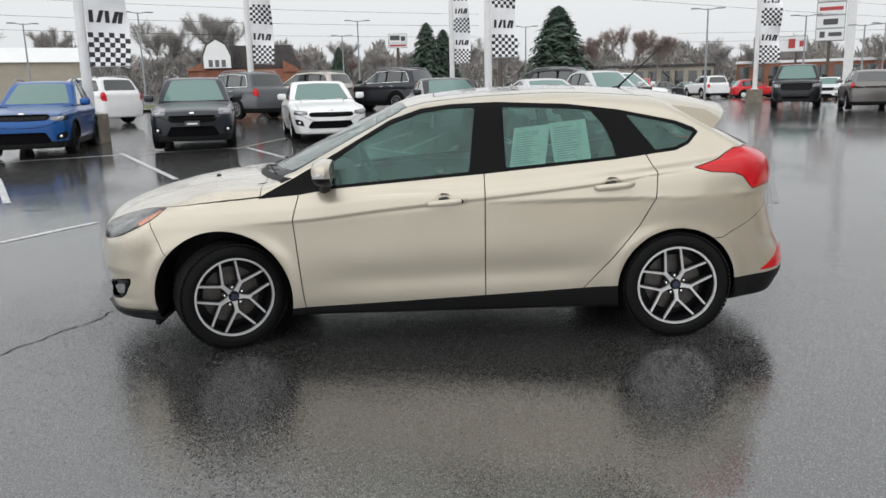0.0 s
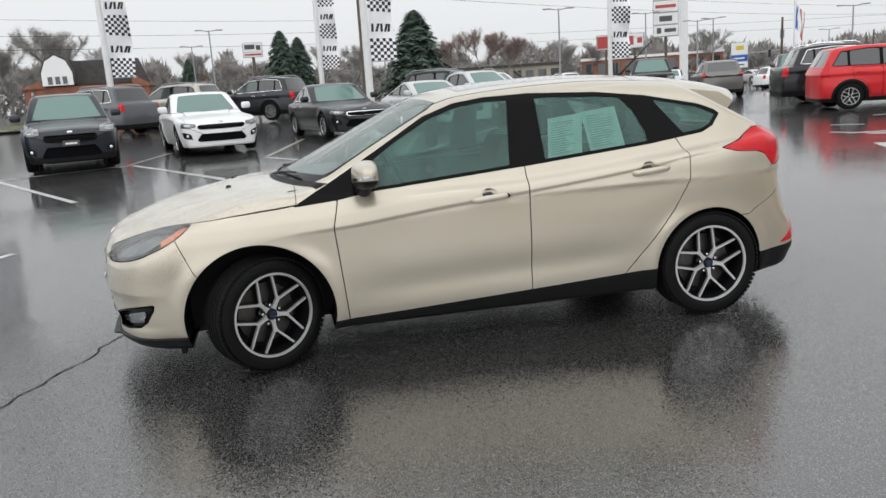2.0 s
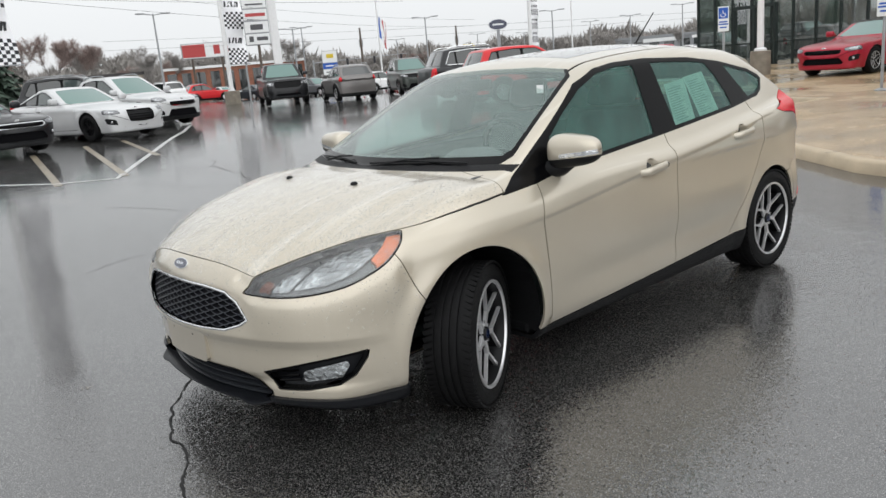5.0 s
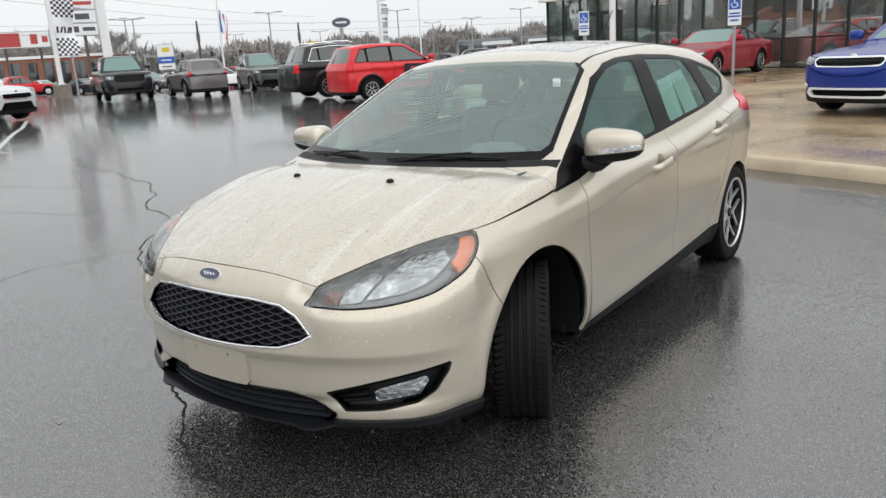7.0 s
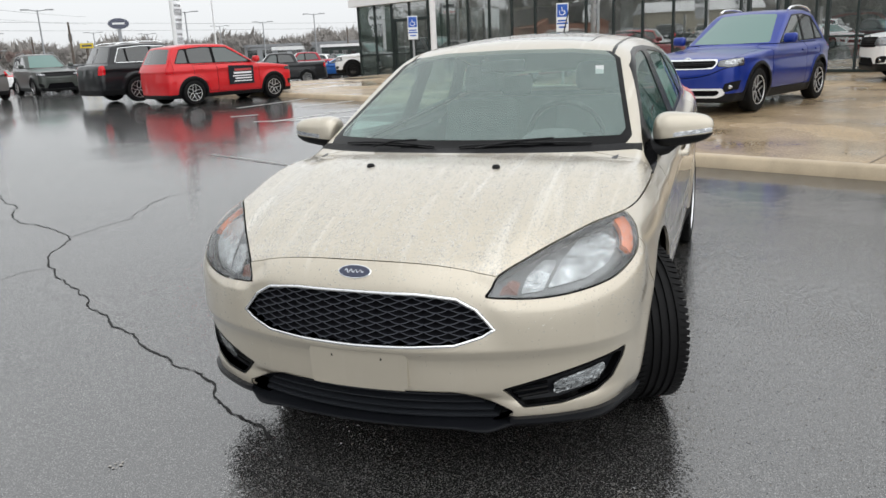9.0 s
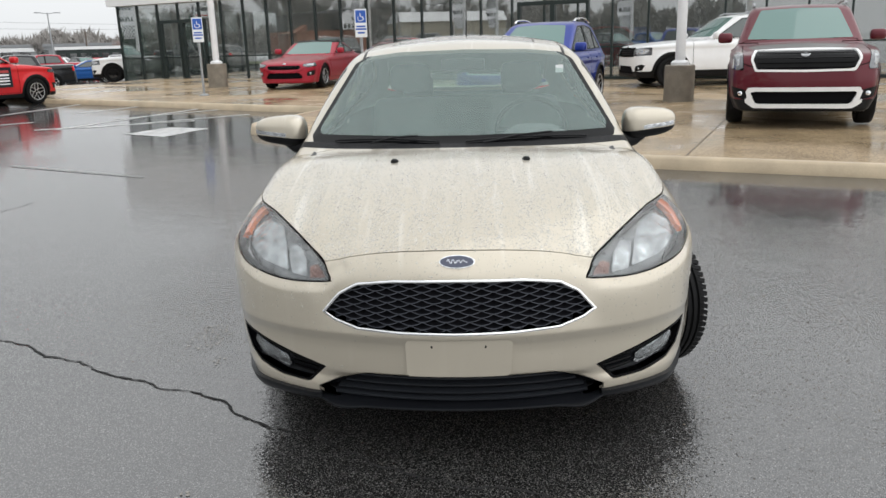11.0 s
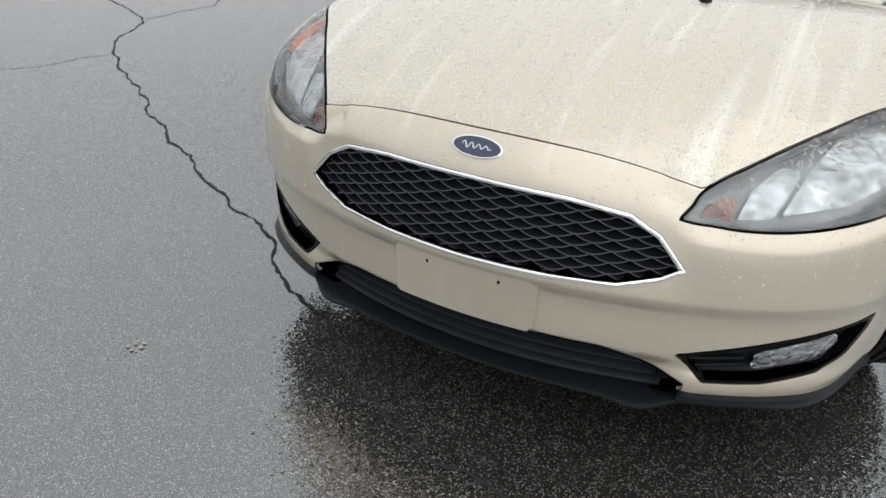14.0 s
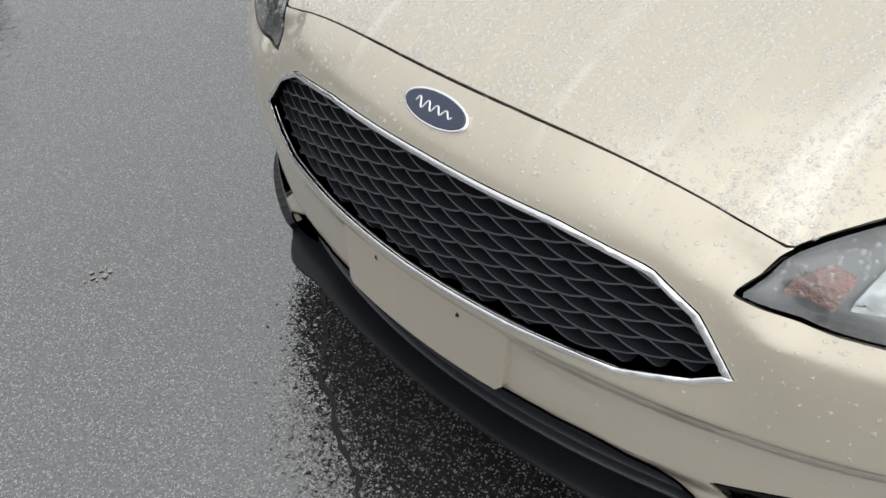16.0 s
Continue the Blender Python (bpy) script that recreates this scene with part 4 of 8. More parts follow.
        # front faces take a paler blue-black: the edge highlight is painted in
        blade.data.materials.append(GRILLE_GLINT)
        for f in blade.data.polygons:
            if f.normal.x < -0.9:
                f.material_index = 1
    for row in range(-1, 9):
        for phase in (0, 1):
            z0 = 0.490 + row * 0.025 + phase * 0.0125
            run = []
            for k in range(145):
                yy = -0.468 + k * 0.0065
                t = (yy / 0.080 + 0.5 * phase) % 1.0
                zz = z0 + 0.0130 * abs(2 * t - 1) ** 1.9
                if poly_distance(np.array([yy]), np.array([zz]), grille_line)[0] < -0.004:
                    run.append((nose(zz) + 0.085 * (yy / 0.47) ** 2 + 0.010, yy, zz))
                else:
                    scale_bar(run)
                    run = []
            scale_bar(run)
    intake = mirrored([(0.0, 0.336), (0.33, 0.336), (0.37, 0.325), (0.525, 0.258), (0.475, 0.234), (0.41, 0.213), (0.0, 0.208)])
    got, skin = skin.take(front_view(intake))
    low = got.moved(1, (0.07, 0, 0)).object("lower_intake", CHIN_BLACK, car, rim=0.075, rim_way=(-1, 0, 0))

    def sweep(name, profile, reach, parent, label="", n=41, material=CHIN_BLACK):
        """A profile of (back, up) carried across the nose; back and up may bend with y."""
        bm = bmesh.new()
        rows = []
        for yy in np.linspace(-reach, reach, n):
            rows.append([bm.verts.new((float(x), float(yy), float(z))) for x, z in profile(abs(yy))])
        m = len(rows[0])
        for ra, rb2 in zip(rows, rows[1:]):
            for q in range(m):
                bm.faces.new((ra[q], ra[(q + 1) % m], rb2[(q + 1) % m], rb2[q]))
        bm.faces.new(rows[0])
        bm.faces.new(rows[-1][::-1])
        bmesh.ops.recalc_face_normals(bm, faces=bm.faces)
        return smooth(part(name, bm, material, parent, label), 35)
    for zz, hwid in ((0.234, 0.455), (0.260, 0.440), (0.288, 0.410), (0.314, 0.360)):
        sweep("intake_blade", lambda y: [(-2.208 + 0.085 * (y / 0.47) ** 2 + dx, zz + dz) for dx, dz in ((0.0, -0.005), (-0.002, 0.001), (0.006, 0.006), (0.05, 0.011), (0.05, 0.005))], hwid, low, material=BLACK_TRIM_EDGE)

    def chin(y):
        out = step(0.33, 0.415, y) - step(0.43, 0.52, y)
        back = -2.244 + 0.062 * (y / 0.47) ** 2 - 0.012 * out + 0.030 * step(0.43, 0.54, y)
        up = 0.010 * step(0.425, 0.54, y) - 0.004 * out
        return [(back + dx, z + up * k) for dx, z, k in ((0.0, 0.206, 1), (-0.004, 0.210, 1), (-0.003, 0.215, 1), (0.004, 0.218, 1), (0.035, 0.2215, 0.9), (0.090, 0.225, 0.3), (0.090, 0.198, 1), (0.02, 0.201, 1))]
    sweep("chin_spoiler", chin, 0.54, car, "black chin spoiler with stepped ends", 81)
    fog = [(0.478, 0.343), (0.53, 0.358), (0.68, 0.398), (0.842, 0.437), (0.835, 0.40), (0.805, 0.335), (0.76, 0.300), (0.66, 0.280), (0.545, 0.276)]
    both = lambda x, y, z: np.maximum(poly_distance(np.abs(y), z, fog), x + 1.5)
    got, skin = skin.take(both, 0.003)
    for half in sides(got):
        s = 1 if half.V[:, 1].mean() > 0 else -1
        bezel, rim_part = half.take(lambda x, y, z: poly_distance(np.abs(y), z, fog) + 0.008)
        recess = np.array((0.030, -0.014 * s, 0.003))
        bez = bezel.moved(1, recess).object("fog_lamp_bezel", CHIN_BLACK, car, "black fog lamp bezel", rim=0.034, rim_way=(-0.9, 0.4 * s, 0))
        rim_part.object("bezel_edge", BLACK_TRIM, bez, rim=0.03)
        lens = [(0.635, 0.303), (0.640, 0.350), (0.785, 0.392), (0.790, 0.372), (0.765, 0.325)]
        lamp, _ = bezel.take(lambda x, y, z: poly_distance(np.abs(y), z, lens))
        lamp.moved(1, recess * 0.55).object("fog_lamp", LAMP_BOWL, bez, "clear fog lamp", rim=0.02)
        lamp.moved(1, recess * 0.42).object("fog_lens", GLASS_CLEAR, bez, rim=0)
        for zz in (0.305, 0.325, 0.345):
            run = []
            for yy in np.linspace(0.50 + abs(zz - 0.325), 0.62, 9):
                hit = meet(hatch_field, (-2.6, yy * s, zz + 0.12 * (yy - 0.55)), (1, 0, 0), 1.2)
                if hit is not None:
                    run.append(tuple(hit + recess * 0.6))
            if len(run) > 2:
                tube("bezel_fin", run, 0.005, BLACK_TRIM, bez, 5)
    plate = [(-0.178, 0.342), (0.178, 0.342), (0.183, 0.462), (0.172, 0.477), (-0.172, 0.477), (-0.183, 0.462)]
    got, skin = skin.take(front_view(plate))
    got.V[:, 0] = -2.2600 + 0.085 * (got.V[:, 1] / 0.47) ** 2 + 0.02 * np.clip(0.477 - got.V[:, 2], 0, 1)
    got.N = np.tile((-0.999, 0.0, -0.03), (len(got.V), 1))
    pad = got.moved(1, (-0.004, 0, 0)).object("plate_pad", CHAMPAGNE, car, "blank painted number plate pad", rim=0.06, rim_way=(1, 0, 0))
    for yy in (-0.09, 0.09):
        lathe("screw_hole", [(0.0, 0.0), (0.005, 0.0), (0.006, -0.001)], BLACK_PLASTIC, pad, sides=10).matrix_basis = Matrix.Translation((-2.2636 + 0.085 * (yy / 0.47) ** 2, yy, 0.452)) @ Matrix.Rotation(radians(90), 4, "Z")

    # black lower trim
    lip, skin = skin.take(lambda x, y, z: np.maximum(z - 0.244, x + 1.6))
    _, lip = lip.take(lambda x, y, z: np.maximum(np.abs(y) - 0.50, x + 2.05))
    lip.moved(0.016).object("front_lip", CHIN_BLACK, car, "black lower bumper lip", rim=0.02)
    sill_top = curve((-1.1, 0.228), (-0.995, 0.231), (0.2, 0.286), (0.95, 0.323), (1.1, 0.33))
    sill, skin = skin.take(lambda x, y, z: np.maximum(z - sill_top(x), np.abs(x) - 1.2), 0.006)
    for half in sides(sill):
        half.moved(0.004).object("sill_trim", BLACK_PLASTIC, car, "black sill trim", rim=0.02)
    diffuser, skin = skin.take(lambda x, y, z: np.maximum(z - 0.35 - 0.03 * step(1.6, 2.1, x), 1.45 - x))
    diffuser.object("rear_lower_trim", BLACK_PLASTIC, car, rim=0.02)
    got, skin = skin.take(lambda x, y, z: np.maximum(np.maximum(np.abs(np.abs(y) - 0.555 + 0.03 * step(0.8, 1.6, x)) - 0.009, np.maximum(-0.30 - x, x - 1.62)), 1.25 - z))
    for half in sides(got):
        half.moved(-0.003).object("roof_moulding", BLACK_TRIM, car, rim=0.01)
    got, skin = skin.take(lambda x, y, z: np.maximum(np.maximum(np.abs(x - 0.36) - 0.44, np.abs(y) - 0.41), 1.3 - z), 0.006)
    wet_skins.append((got, 2200, lambda V: np.ones(len(V))))
    got.object("sunroof", GLASS_BACK, car, "dark sunroof glass beaded with rain", rim=0.01)

    # painted panels
    seam = curve((-2.3, 0.775), (-2.2, 0.773), (-2.175, 0.765), (-2.135, 0.725), (-2.10, 0.66), (-2.0, 0.5), (-1.0, 0.5))
    hood, skin = skin.take(lambda x, y, z: np.maximum(np.maximum(seam(x) - z, (np.abs(y) - lamp_in(x)) * 0.9), x + 1.10), 0.004)
    wet_skins.append((hood, 38000, lambda V: np.clip(1.6 - 1.3 * (V[:, 0] + 2.2), 0.15, 1.6) * (0.7 + step(-0.75, 0.1, 0.6 * np.sin(V[:, 1] * 37 + 1.4 * np.sin(V[:, 0] * 4)) + 0.6 * np.sin(V[:, 1] * 83 + 2.0 * np.sin(V[:, 0] * 6 + 1))))))
    hood.object("bonnet", CHAMPAGNE, car, "wet champagne bonnet streaked with rain")
    bumper, skin = skin.take(lambda x, y, z: x + 1.735 - 0.42 * (0.755 - z) * step(0.45, 0.62, z) - 0.128 * step(0.62, 0.45, z), 0.005)
    wet_skins.append((bumper, 1500, lambda V: step(0.45, 0.70, V[:, 2]) + 0.04))
    bumper.object("front_bumper", CHAMPAGNE, car)
    doors = {
        "front_door": [(-0.878, 0.935), (-0.883, 0.89), (-0.914, 0.768), (-0.897, 0.568), (-0.867, 0.20), (0.194, 0.20), (0.194, 0.60), (0.197, 1.02), (-0.6, 0.962)],
        "rear_door": [(0.194, 0.20), (0.69, 0.20), (0.779, 0.323), (0.927, 0.483), (1.087, 0.681), (1.181, 0.844), (1.19, 0.99), (1.143, 1.087), (1.13, 1.098), (0.197, 1.02), (0.194, 0.60)],
    }
    handle_at = {"front_door": (-0.03, 0.85), "rear_door": (0.94, 0.918)}
    for title, outline in doors.items():
        got, skin = skin.take(side_view(outline, 0.5), 0.006)
        for half in sides(got):
            s = 1 if half.V[:, 1].mean() > 0 else -1
            hx, hz = handle_at[title]
            cup_g = lambda x, y, z: np.hypot((x - hx + 0.01) / 0.056, (z - hz - 0.006) / 0.046) * 0.05 - 0.05
            cup, half = half.take(cup_g)
            door = half.object(title, CHAMPAGNE, car)
            v = cup.V.copy()
            v[:, 1] -= s * 0.04 * np.clip(-cup_g(v[:, 0], v[:, 1], v[:, 2]) / 0.02, 0, 1)
            Skin(v, cup.F, cup.N).object("handle_cup", CHAMPAGNE, door, rim=0)
            yb = abs(meet(hatch_field, (hx, 1.2 * s, hz), (0, -s, 0), 0.6)[1])
            bm = bmesh.new()
            rows = []
            for k in range(13):
                t = k / 12
                xx = hx - 0.118 + 0.236 * t
                out = yb + 0.030 * (1 - abs(2 * t - 1) ** 6) - 0.004
                h = 0.0180 * (1 - 0.30 * abs(2 * t - 1) ** 4)
                zz = hz + 0.018 * (t - 0.5)
                rows.append([bm.verts.new((xx, s * (out + dy), zz + dz)) for dy, dz in ((-0.014, -h), (0.004, -h), (0.010, -h * 0.3), (0.009, h * 0.5), (0.002, h), (-0.014, h))])
            for ra, rb in zip(rows, rows[1:]):
                for q in range(6):
                    bm.faces.new((ra[q], ra[(q + 1) % 6], rb[(q + 1) % 6], rb[q]))
            bm.faces.new(rows[0])
            bm.faces.new(rows[-1][::-1])
            bmesh.ops.recalc_face_normals(bm, faces=bm.faces)
            smooth(part("door_handle", bm, CHAMPAGNE, door), 50)
            if title == "front_door" and s < 0:
                lathe("key_cover", [(0.0, 0.0), (0.011, 0.0), (0.012, -0.002)], BLACK_PLASTIC, door, sides=16).matrix_basis = Matrix.Translation((hx + 0.09, s * (yb + 0.0285), hz + 0.007)) @ Matrix.Rotation(radians(180), 4, "Z")
    fender, skin = skin.take(lambda x, y, z: np.maximum(x + 0.86, np.maximum(z - 0.93, 0.45 - np.abs(y))), 0.0)
    for half in sides(fender):
        half.object("front_wing", CHAMPAGNE, car)
    rb, skin = skin.take(lambda x, y, z: np.maximum(z - 0.60 - 0.55 * np.clip(x - 1.58, 0, 0.4), 1.5 - x), 0.005)
    rb.object("rear_bumper", CHAMPAGNE, car)
    gate, skin = skin.take(lambda x, y, z: np.maximum(np.abs(y) - 0.62 - 0.12 * step(1.0, 0.8, z), 1.62 - x), 0.006)
    gate.object("tailgate", CHAMPAGNE, car)
    skin.object("body_side", CHAMPAGNE, car, rim=0.02)
    # roof spoiler
    bm = bmesh.new()
    rows = []
    for k in range(25):
        yy = -0.60 + 1.2 * k / 24
        q = (yy / 0.6) ** 2
        zt = 0.055 * q + 0.03 * q**5
        xe = 1.775 - 0.10 * q - 0.03 * q**4
        top = [(xx, yy, float(roofline(xx)) + dz - zt) for xx, dz in ((1.20, -0.012), (1.26, 0.0015), (1.40, 0.003), (1.55, 0.003))]
        rows.append([bm.verts.new(p) for p in (*top, (xe - 0.012, yy, 1.366 - zt), (xe, yy, 1.352 - zt), (xe - 0.03, yy, 1.318 - zt), (1.62 - 0.04 * q, yy, 1.235 - zt), (1.45, yy, 1.25 - zt))])
    for ra, rb2 in zip(rows, rows[1:]):
        for q in range(8):
            bm.faces.new((ra[q], ra[q + 1], rb2[q + 1], rb2[q]))
    bm.faces.new(rows[0])
    bm.faces.new(rows[-1][::-1])
    bmesh.ops.recalc_face_normals(bm, faces=bm.faces)
    smooth(part("roof_spoiler", bm, CHAMPAGNE, car), 40)

    # what lies behind the panels
    whole = skin_of(hatch_field, (-2.40, -1.0, 0.12), (2.32, 1.0, 1.58), 0.05)
    _, whole = whole.take(lambda x, y, z: np.maximum(np.minimum(np.hypot(x - FRONT_AXLE + 0.02, z - 0.312) - 0.44, np.hypot(x - REAR_AXLE, z - 0.312) - 0.39), 0.45 - np.abs(y)))
    _, whole = whole.take(lambda x, y, z: np.minimum(side_view(dlo)(x, y, z), np.minimum(front_view(shield_line, -0.05)(x, y, z), np.maximum(poly_distance(y, z, back_line), 1.55 - x))) - 0.01)
    _, whole = whole.take(lambda x, y, z: np.maximum(x + 1.5, 0.1 - z))
    upper, whole = whole.take(lambda x, y, z: 0.96 - z)
    whole.moved(-0.035).object("cabin_lining", CABIN, car, rim=0)
    upper.moved(-0.035).object("headliner", CABIN_LIGHT, car, "pale roof lining and pillar trim", rim=0)
    for ax, r in ((FRONT_AXLE - 0.02, 0.41), (REAR_AXLE, 0.36)):
        for s in (-1, 1):
            bm = bmesh.new()
            rows = []
            for k in range(25):
                a = radians(-13 + 206 * k / 24)
                rows.append([bm.verts.new((ax + r * math.cos(a), s * yy, 0.312 + r * math.sin(a))) for yy in (0.865, 0.52)] + [bm.verts.new((ax, s * 0.5, 0.312))])
            for ra, rb2 in zip(rows, rows[1:]):
                bm.faces.new((ra[0], ra[1], rb2[1], rb2[0]))
                bm.faces.new((ra[1], ra[2], rb2[2], rb2[1]))
            part("wheel_arch_liner", bm, BLACK_PLASTIC, car)
    box("underbody", -2.1, 2.0, -0.50, 0.50, 0.17, 0.24, BLACK_PLASTIC, car, 0.02)
    box("floor_pan", -0.95, 0.93, -0.80, 0.80, 0.19, 0.25, BLACK_PLASTIC, car, 0.02)
    box("mud_flap", -1.80, -1.77, -0.78, -0.62, 0.13, 0.26, BLACK_PLASTIC, car, 0.006)
    for s, steer in ((-1, -28), (1, -26)):
        wheel(car, Matrix.Translation((FRONT_AXLE, s * 0.80, HUB_Z)) @ Matrix.Rotation(radians(-steer), 4, "Z"), s, ALLOY, ALLOY_DARK, rim=0.232)
        wheel(car, Matrix.Translation((REAR_AXLE, s * 0.80, HUB_Z)), s, ALLOY, ALLOY_DARK, rim=0.232)

    # emblem on the nose
    hit = meet(hatch_field, (-2.6, 0, 0.738), (1, 0, 0), 0.8)
    n = gradient(hatch_field, hit[None])[0]
    n = Vector(n).normalized()
    face = Matrix.Translation(Vector(hit) + n * 0.001) @ n.to_track_quat("Z", "Y").to_matrix().to_4x4()
    ring = new("emblem")
    ring.parent, ring.matrix_basis = car, face
    for title, a, b, h, m in (("emblem_rim", 0.0600, 0.0245, 0.0035, CHROME), ("emblem_field", 0.0565, 0.0216, 0.0050, EMBLEM_BLUE)):
        bm = bmesh.new()
        lo = [bm.verts.new((a * math.cos(t), b * math.sin(t), -0.004)) for t in [2 * math.pi * k / 40 for k in range(40)]]
        mid = [bm.verts.new((v.co.x, v.co.y, h - 0.001)) for v in lo]
        hi = [bm.verts.new((v.co.x * 0.97, v.co.y * 0.95, h)) for v in lo]
        for ra, rb2 in ((lo, mid), (mid, hi)):
            for k in range(40):
                bm.faces.new((ra[k], ra[(k + 1) % 40], rb2[(k + 1) % 40], rb2[k]))
        bm.faces.new(hi)
        smooth(part(title, bm, m, ring), 30)
    bm = bmesh.new()
    add_tube(bm, [(-0.034 + 0.068 * t, 0.0075 * math.sin(4 * 2 * math.pi * t) * (1 - 0.5 * t), 0.0055) for t in [k / 48 for k in range(49)]], 0.0013, 6)
    part("emblem_bar", bm, CHROME, ring)

    # door mirrors
    for s in (-1, 1):
        cx, cy, cz = -0.715, 0.938 * s, 1.036
        def shell(X, Y, Z):
            u = (Y - cy) * s / 0.132
            hx = 0.072 - 0.020 * u + 0.0 * X
            hz = 0.074 - 0.016 * np.clip(u, -1, 1)
            return ((np.abs((X - cx) / hx) ** 2.6 + np.abs(u) ** 3.6 + np.abs((Z - cz - 0.006 * u) / hz) ** 3.0) ** 0.33 - 1) * 0.06
        sk = skin_of(shell, (cx - 0.1, cy - 0.14, cz - 0.1), (cx + 0.1, cy + 0.14, cz + 0.1), 0.008)
        mirror = new("door_mirror")
        mirror.parent = car
        _, sk = sk.take(lambda x, y, z: cx + 0.046 - x)
        cap, base = sk.take(lambda x, y, z: cz - 0.030 + 0.010 * (np.abs(y) - 0.93) / 0.1 - z)
        strip, cap = cap.take(lambda x, y, z: np.maximum(np.abs(z - cz + 0.017 - 0.12 * (np.abs(y) - 0.93)) - 0.010, np.maximum(0.90 - np.abs(y), x - cx - 0.03)))
        cap.object("mirror_cap", CHAMPAGNE, mirror, rim=0.006)
        base.object("mirror_base", BLACK_PLASTIC, mirror, rim=0.006)
        strip.object("mirror_indicator", LAMP_CHROME, mirror, "clear turn signal strip", rim=0.004)
        bm = bmesh.new()
        ringv = [bm.verts.new((cx + 0.040, cy + 0.098 * math.copysign(abs(math.cos(t)) ** 0.6, math.cos(t)), cz + 0.066 * math.copysign(abs(math.sin(t)) ** 0.7, math.sin(t)))) for t in [2 * math.pi * k / 32 for k in range(32)]]
        bm.faces.new(ringv)
        part("mirror_glass", bm, CHROME, mirror)
        bm = bmesh.new()
        add_tube(bm, [(-0.735, s * 0.80, 0.945), (-0.725, s * 0.865, 0.955), (-0.715, s * 0.905, 0.985)], [0.046, 0.036, 0.034], 12)
        smooth(part("mirror_arm", bm, BLACK_PLASTIC, mirror), 50)

    # wipers, washer jets, aerial
    def on_shield(y, z, off=0.012):
        return (-1.20 + 0.22 * (y / 0.74) ** 2 + (z - 1.0) / 0.466 - off * 0.4, y, z + off)
    for pts, arm in (((0.60, 0.10), (0.42, 0.20)), ((-0.02, -0.58), (-0.10, -0.42))):
        blade = tube("wiper", [on_shield(pts[0] + (pts[1] - pts[0]) * t, 1.007 + 0.010 * math.sin(math.pi * t), 0.007) for t in [k / 10 for k in range(11)]], 0.0048, BLACK_PLASTIC, car, 6)
        tube("wiper_arm", [on_shield(arm[0], 0.996, 0.014), on_shield((arm[0] + arm[1]) / 2, 1.014, 0.02), on_shield(arm[1], 1.026, 0.013)], 0.005, BLACK_PLASTIC, blade, 6)
    for s in (-1, 1):
        zt = float(bonnet(-1.48)) - 0.1 * 0.075
        lathe("washer_jet", [(0.017, -0.004), (0.016, 0.006), (0.010, 0.012), (0.0, 0.013)], BLACK_PLASTIC, car, axis="z", sides=12, centre=(-1.48, 0.275 * s, zt))
    aerial = tube("aerial", [(1.15, 0, 1.455), (1.20, 0, 1.505), (1.41, 0, 1.69)], [0.011, 0.006, 0.003], BLACK_PLASTIC, car, 8)
    lathe("aerial_base", [(0.035, -0.03), (0.032, 0.012), (0.018, 0.026), (0, 0.027)], BLACK_PLASTIC, aerial, axis="z", sides=16, centre=(1.15, 0, 1.45))

    # cabin
    bm = bmesh.new()
    dash = [(-1.14, 0.96), (-0.95, 0.985), (-0.78, 0.985), (-0.70, 0.955), (-0.66, 0.86), (-0.68, 0.70), (-1.1, 0.65)]
    add_prism(bm, dash, -0.70, 0.70)
    part("dashboard", bm, CABIN, car)
    lathe("instrument_hood", [(0.15, -0.02), (0.15, 0.05), (0.10, 0.08), (0, 0.085)], CABIN, car, axis="z", sides=20, centre=(-0.80, -0.36, 0.96))
    bm = bmesh.new()
    wm = Matrix.Translation((-0.50, -0.36, 0.985)) @ Matrix.Rotation(radians(66), 4, "Y")
    add_tube(bm, [wm @ Vector((0.185 * math.cos(t), 0.185 * math.sin(t), 0)) for t in [2 * math.pi * k / 32 for k in range(33)]], 0.015, 10)
    for t in (0, math.pi, -math.pi / 2 + 1.57 * 2):
        add_tube(bm, [wm @ Vector((0, 0, -0.02)), wm @ Vector((0.18 * math.sin(t) if t != 0 else 0, 0.18 * math.cos(t), 0))], 0.02, 8)
    smooth(part("steering_wheel", bm, BLACK_PLASTIC, car), 50)
    for s in (-1, 1):
        seat = box("seat_cushion", -0.28, 0.22, 0.36 * s - 0.25, 0.36 * s + 0.25, 0.40, 0.58, CABIN, car, 0.05)
        lean = Matrix.Translation((0.20, 0.36 * s, 0.55)) @ Matrix.Rotation(radians(20), 4, "Y")
        smooth(box("backrest", -0.06, 0.08, -0.24, 0.24, 0.0, 0.60, CABIN, seat, 0.06, lean), 60)
        smooth(box("headrest", -0.05, 0.05, -0.13, 0.13, 0.64, 0.82, CABIN, seat, 0.045, lean), 60)
    rear_seat = box("rear_bench", 0.55, 1.05, -0.65, 0.65, 0.45, 0.62, CABIN, car, 0.05)
    lean = Matrix.Translation((1.08, 0, 0.58)) @ Matrix.Rotation(radians(22), 4, "Y")
    smooth(box("bench_back", -0.06, 0.08, -0.64, 0.64, 0, 0.52, CABIN, rear_seat, 0.05, lean), 60)
    for yy in (-0.38, 0.38):
        smooth(box("headrest", -0.045, 0.045, yy - 0.12, yy + 0.12, 0.53, 0.68, CABIN, rear_seat, 0.04, lean), 60)
    smooth(box("interior_mirror", -0.40, -0.37, -0.12, 0.12, 1.30, 1.365, BLACK_PLASTIC, car, 0.012), 60)
    sticker = box("windscreen_sticker", -0.48, -0.475, -0.535, -0.495, 1.285, 1.325, WHITE_SHEET, car, 0, None, "small white windscreen sticker")
    sticker.matrix_basis = Matrix.Translation((0.035, 0, -0.005))
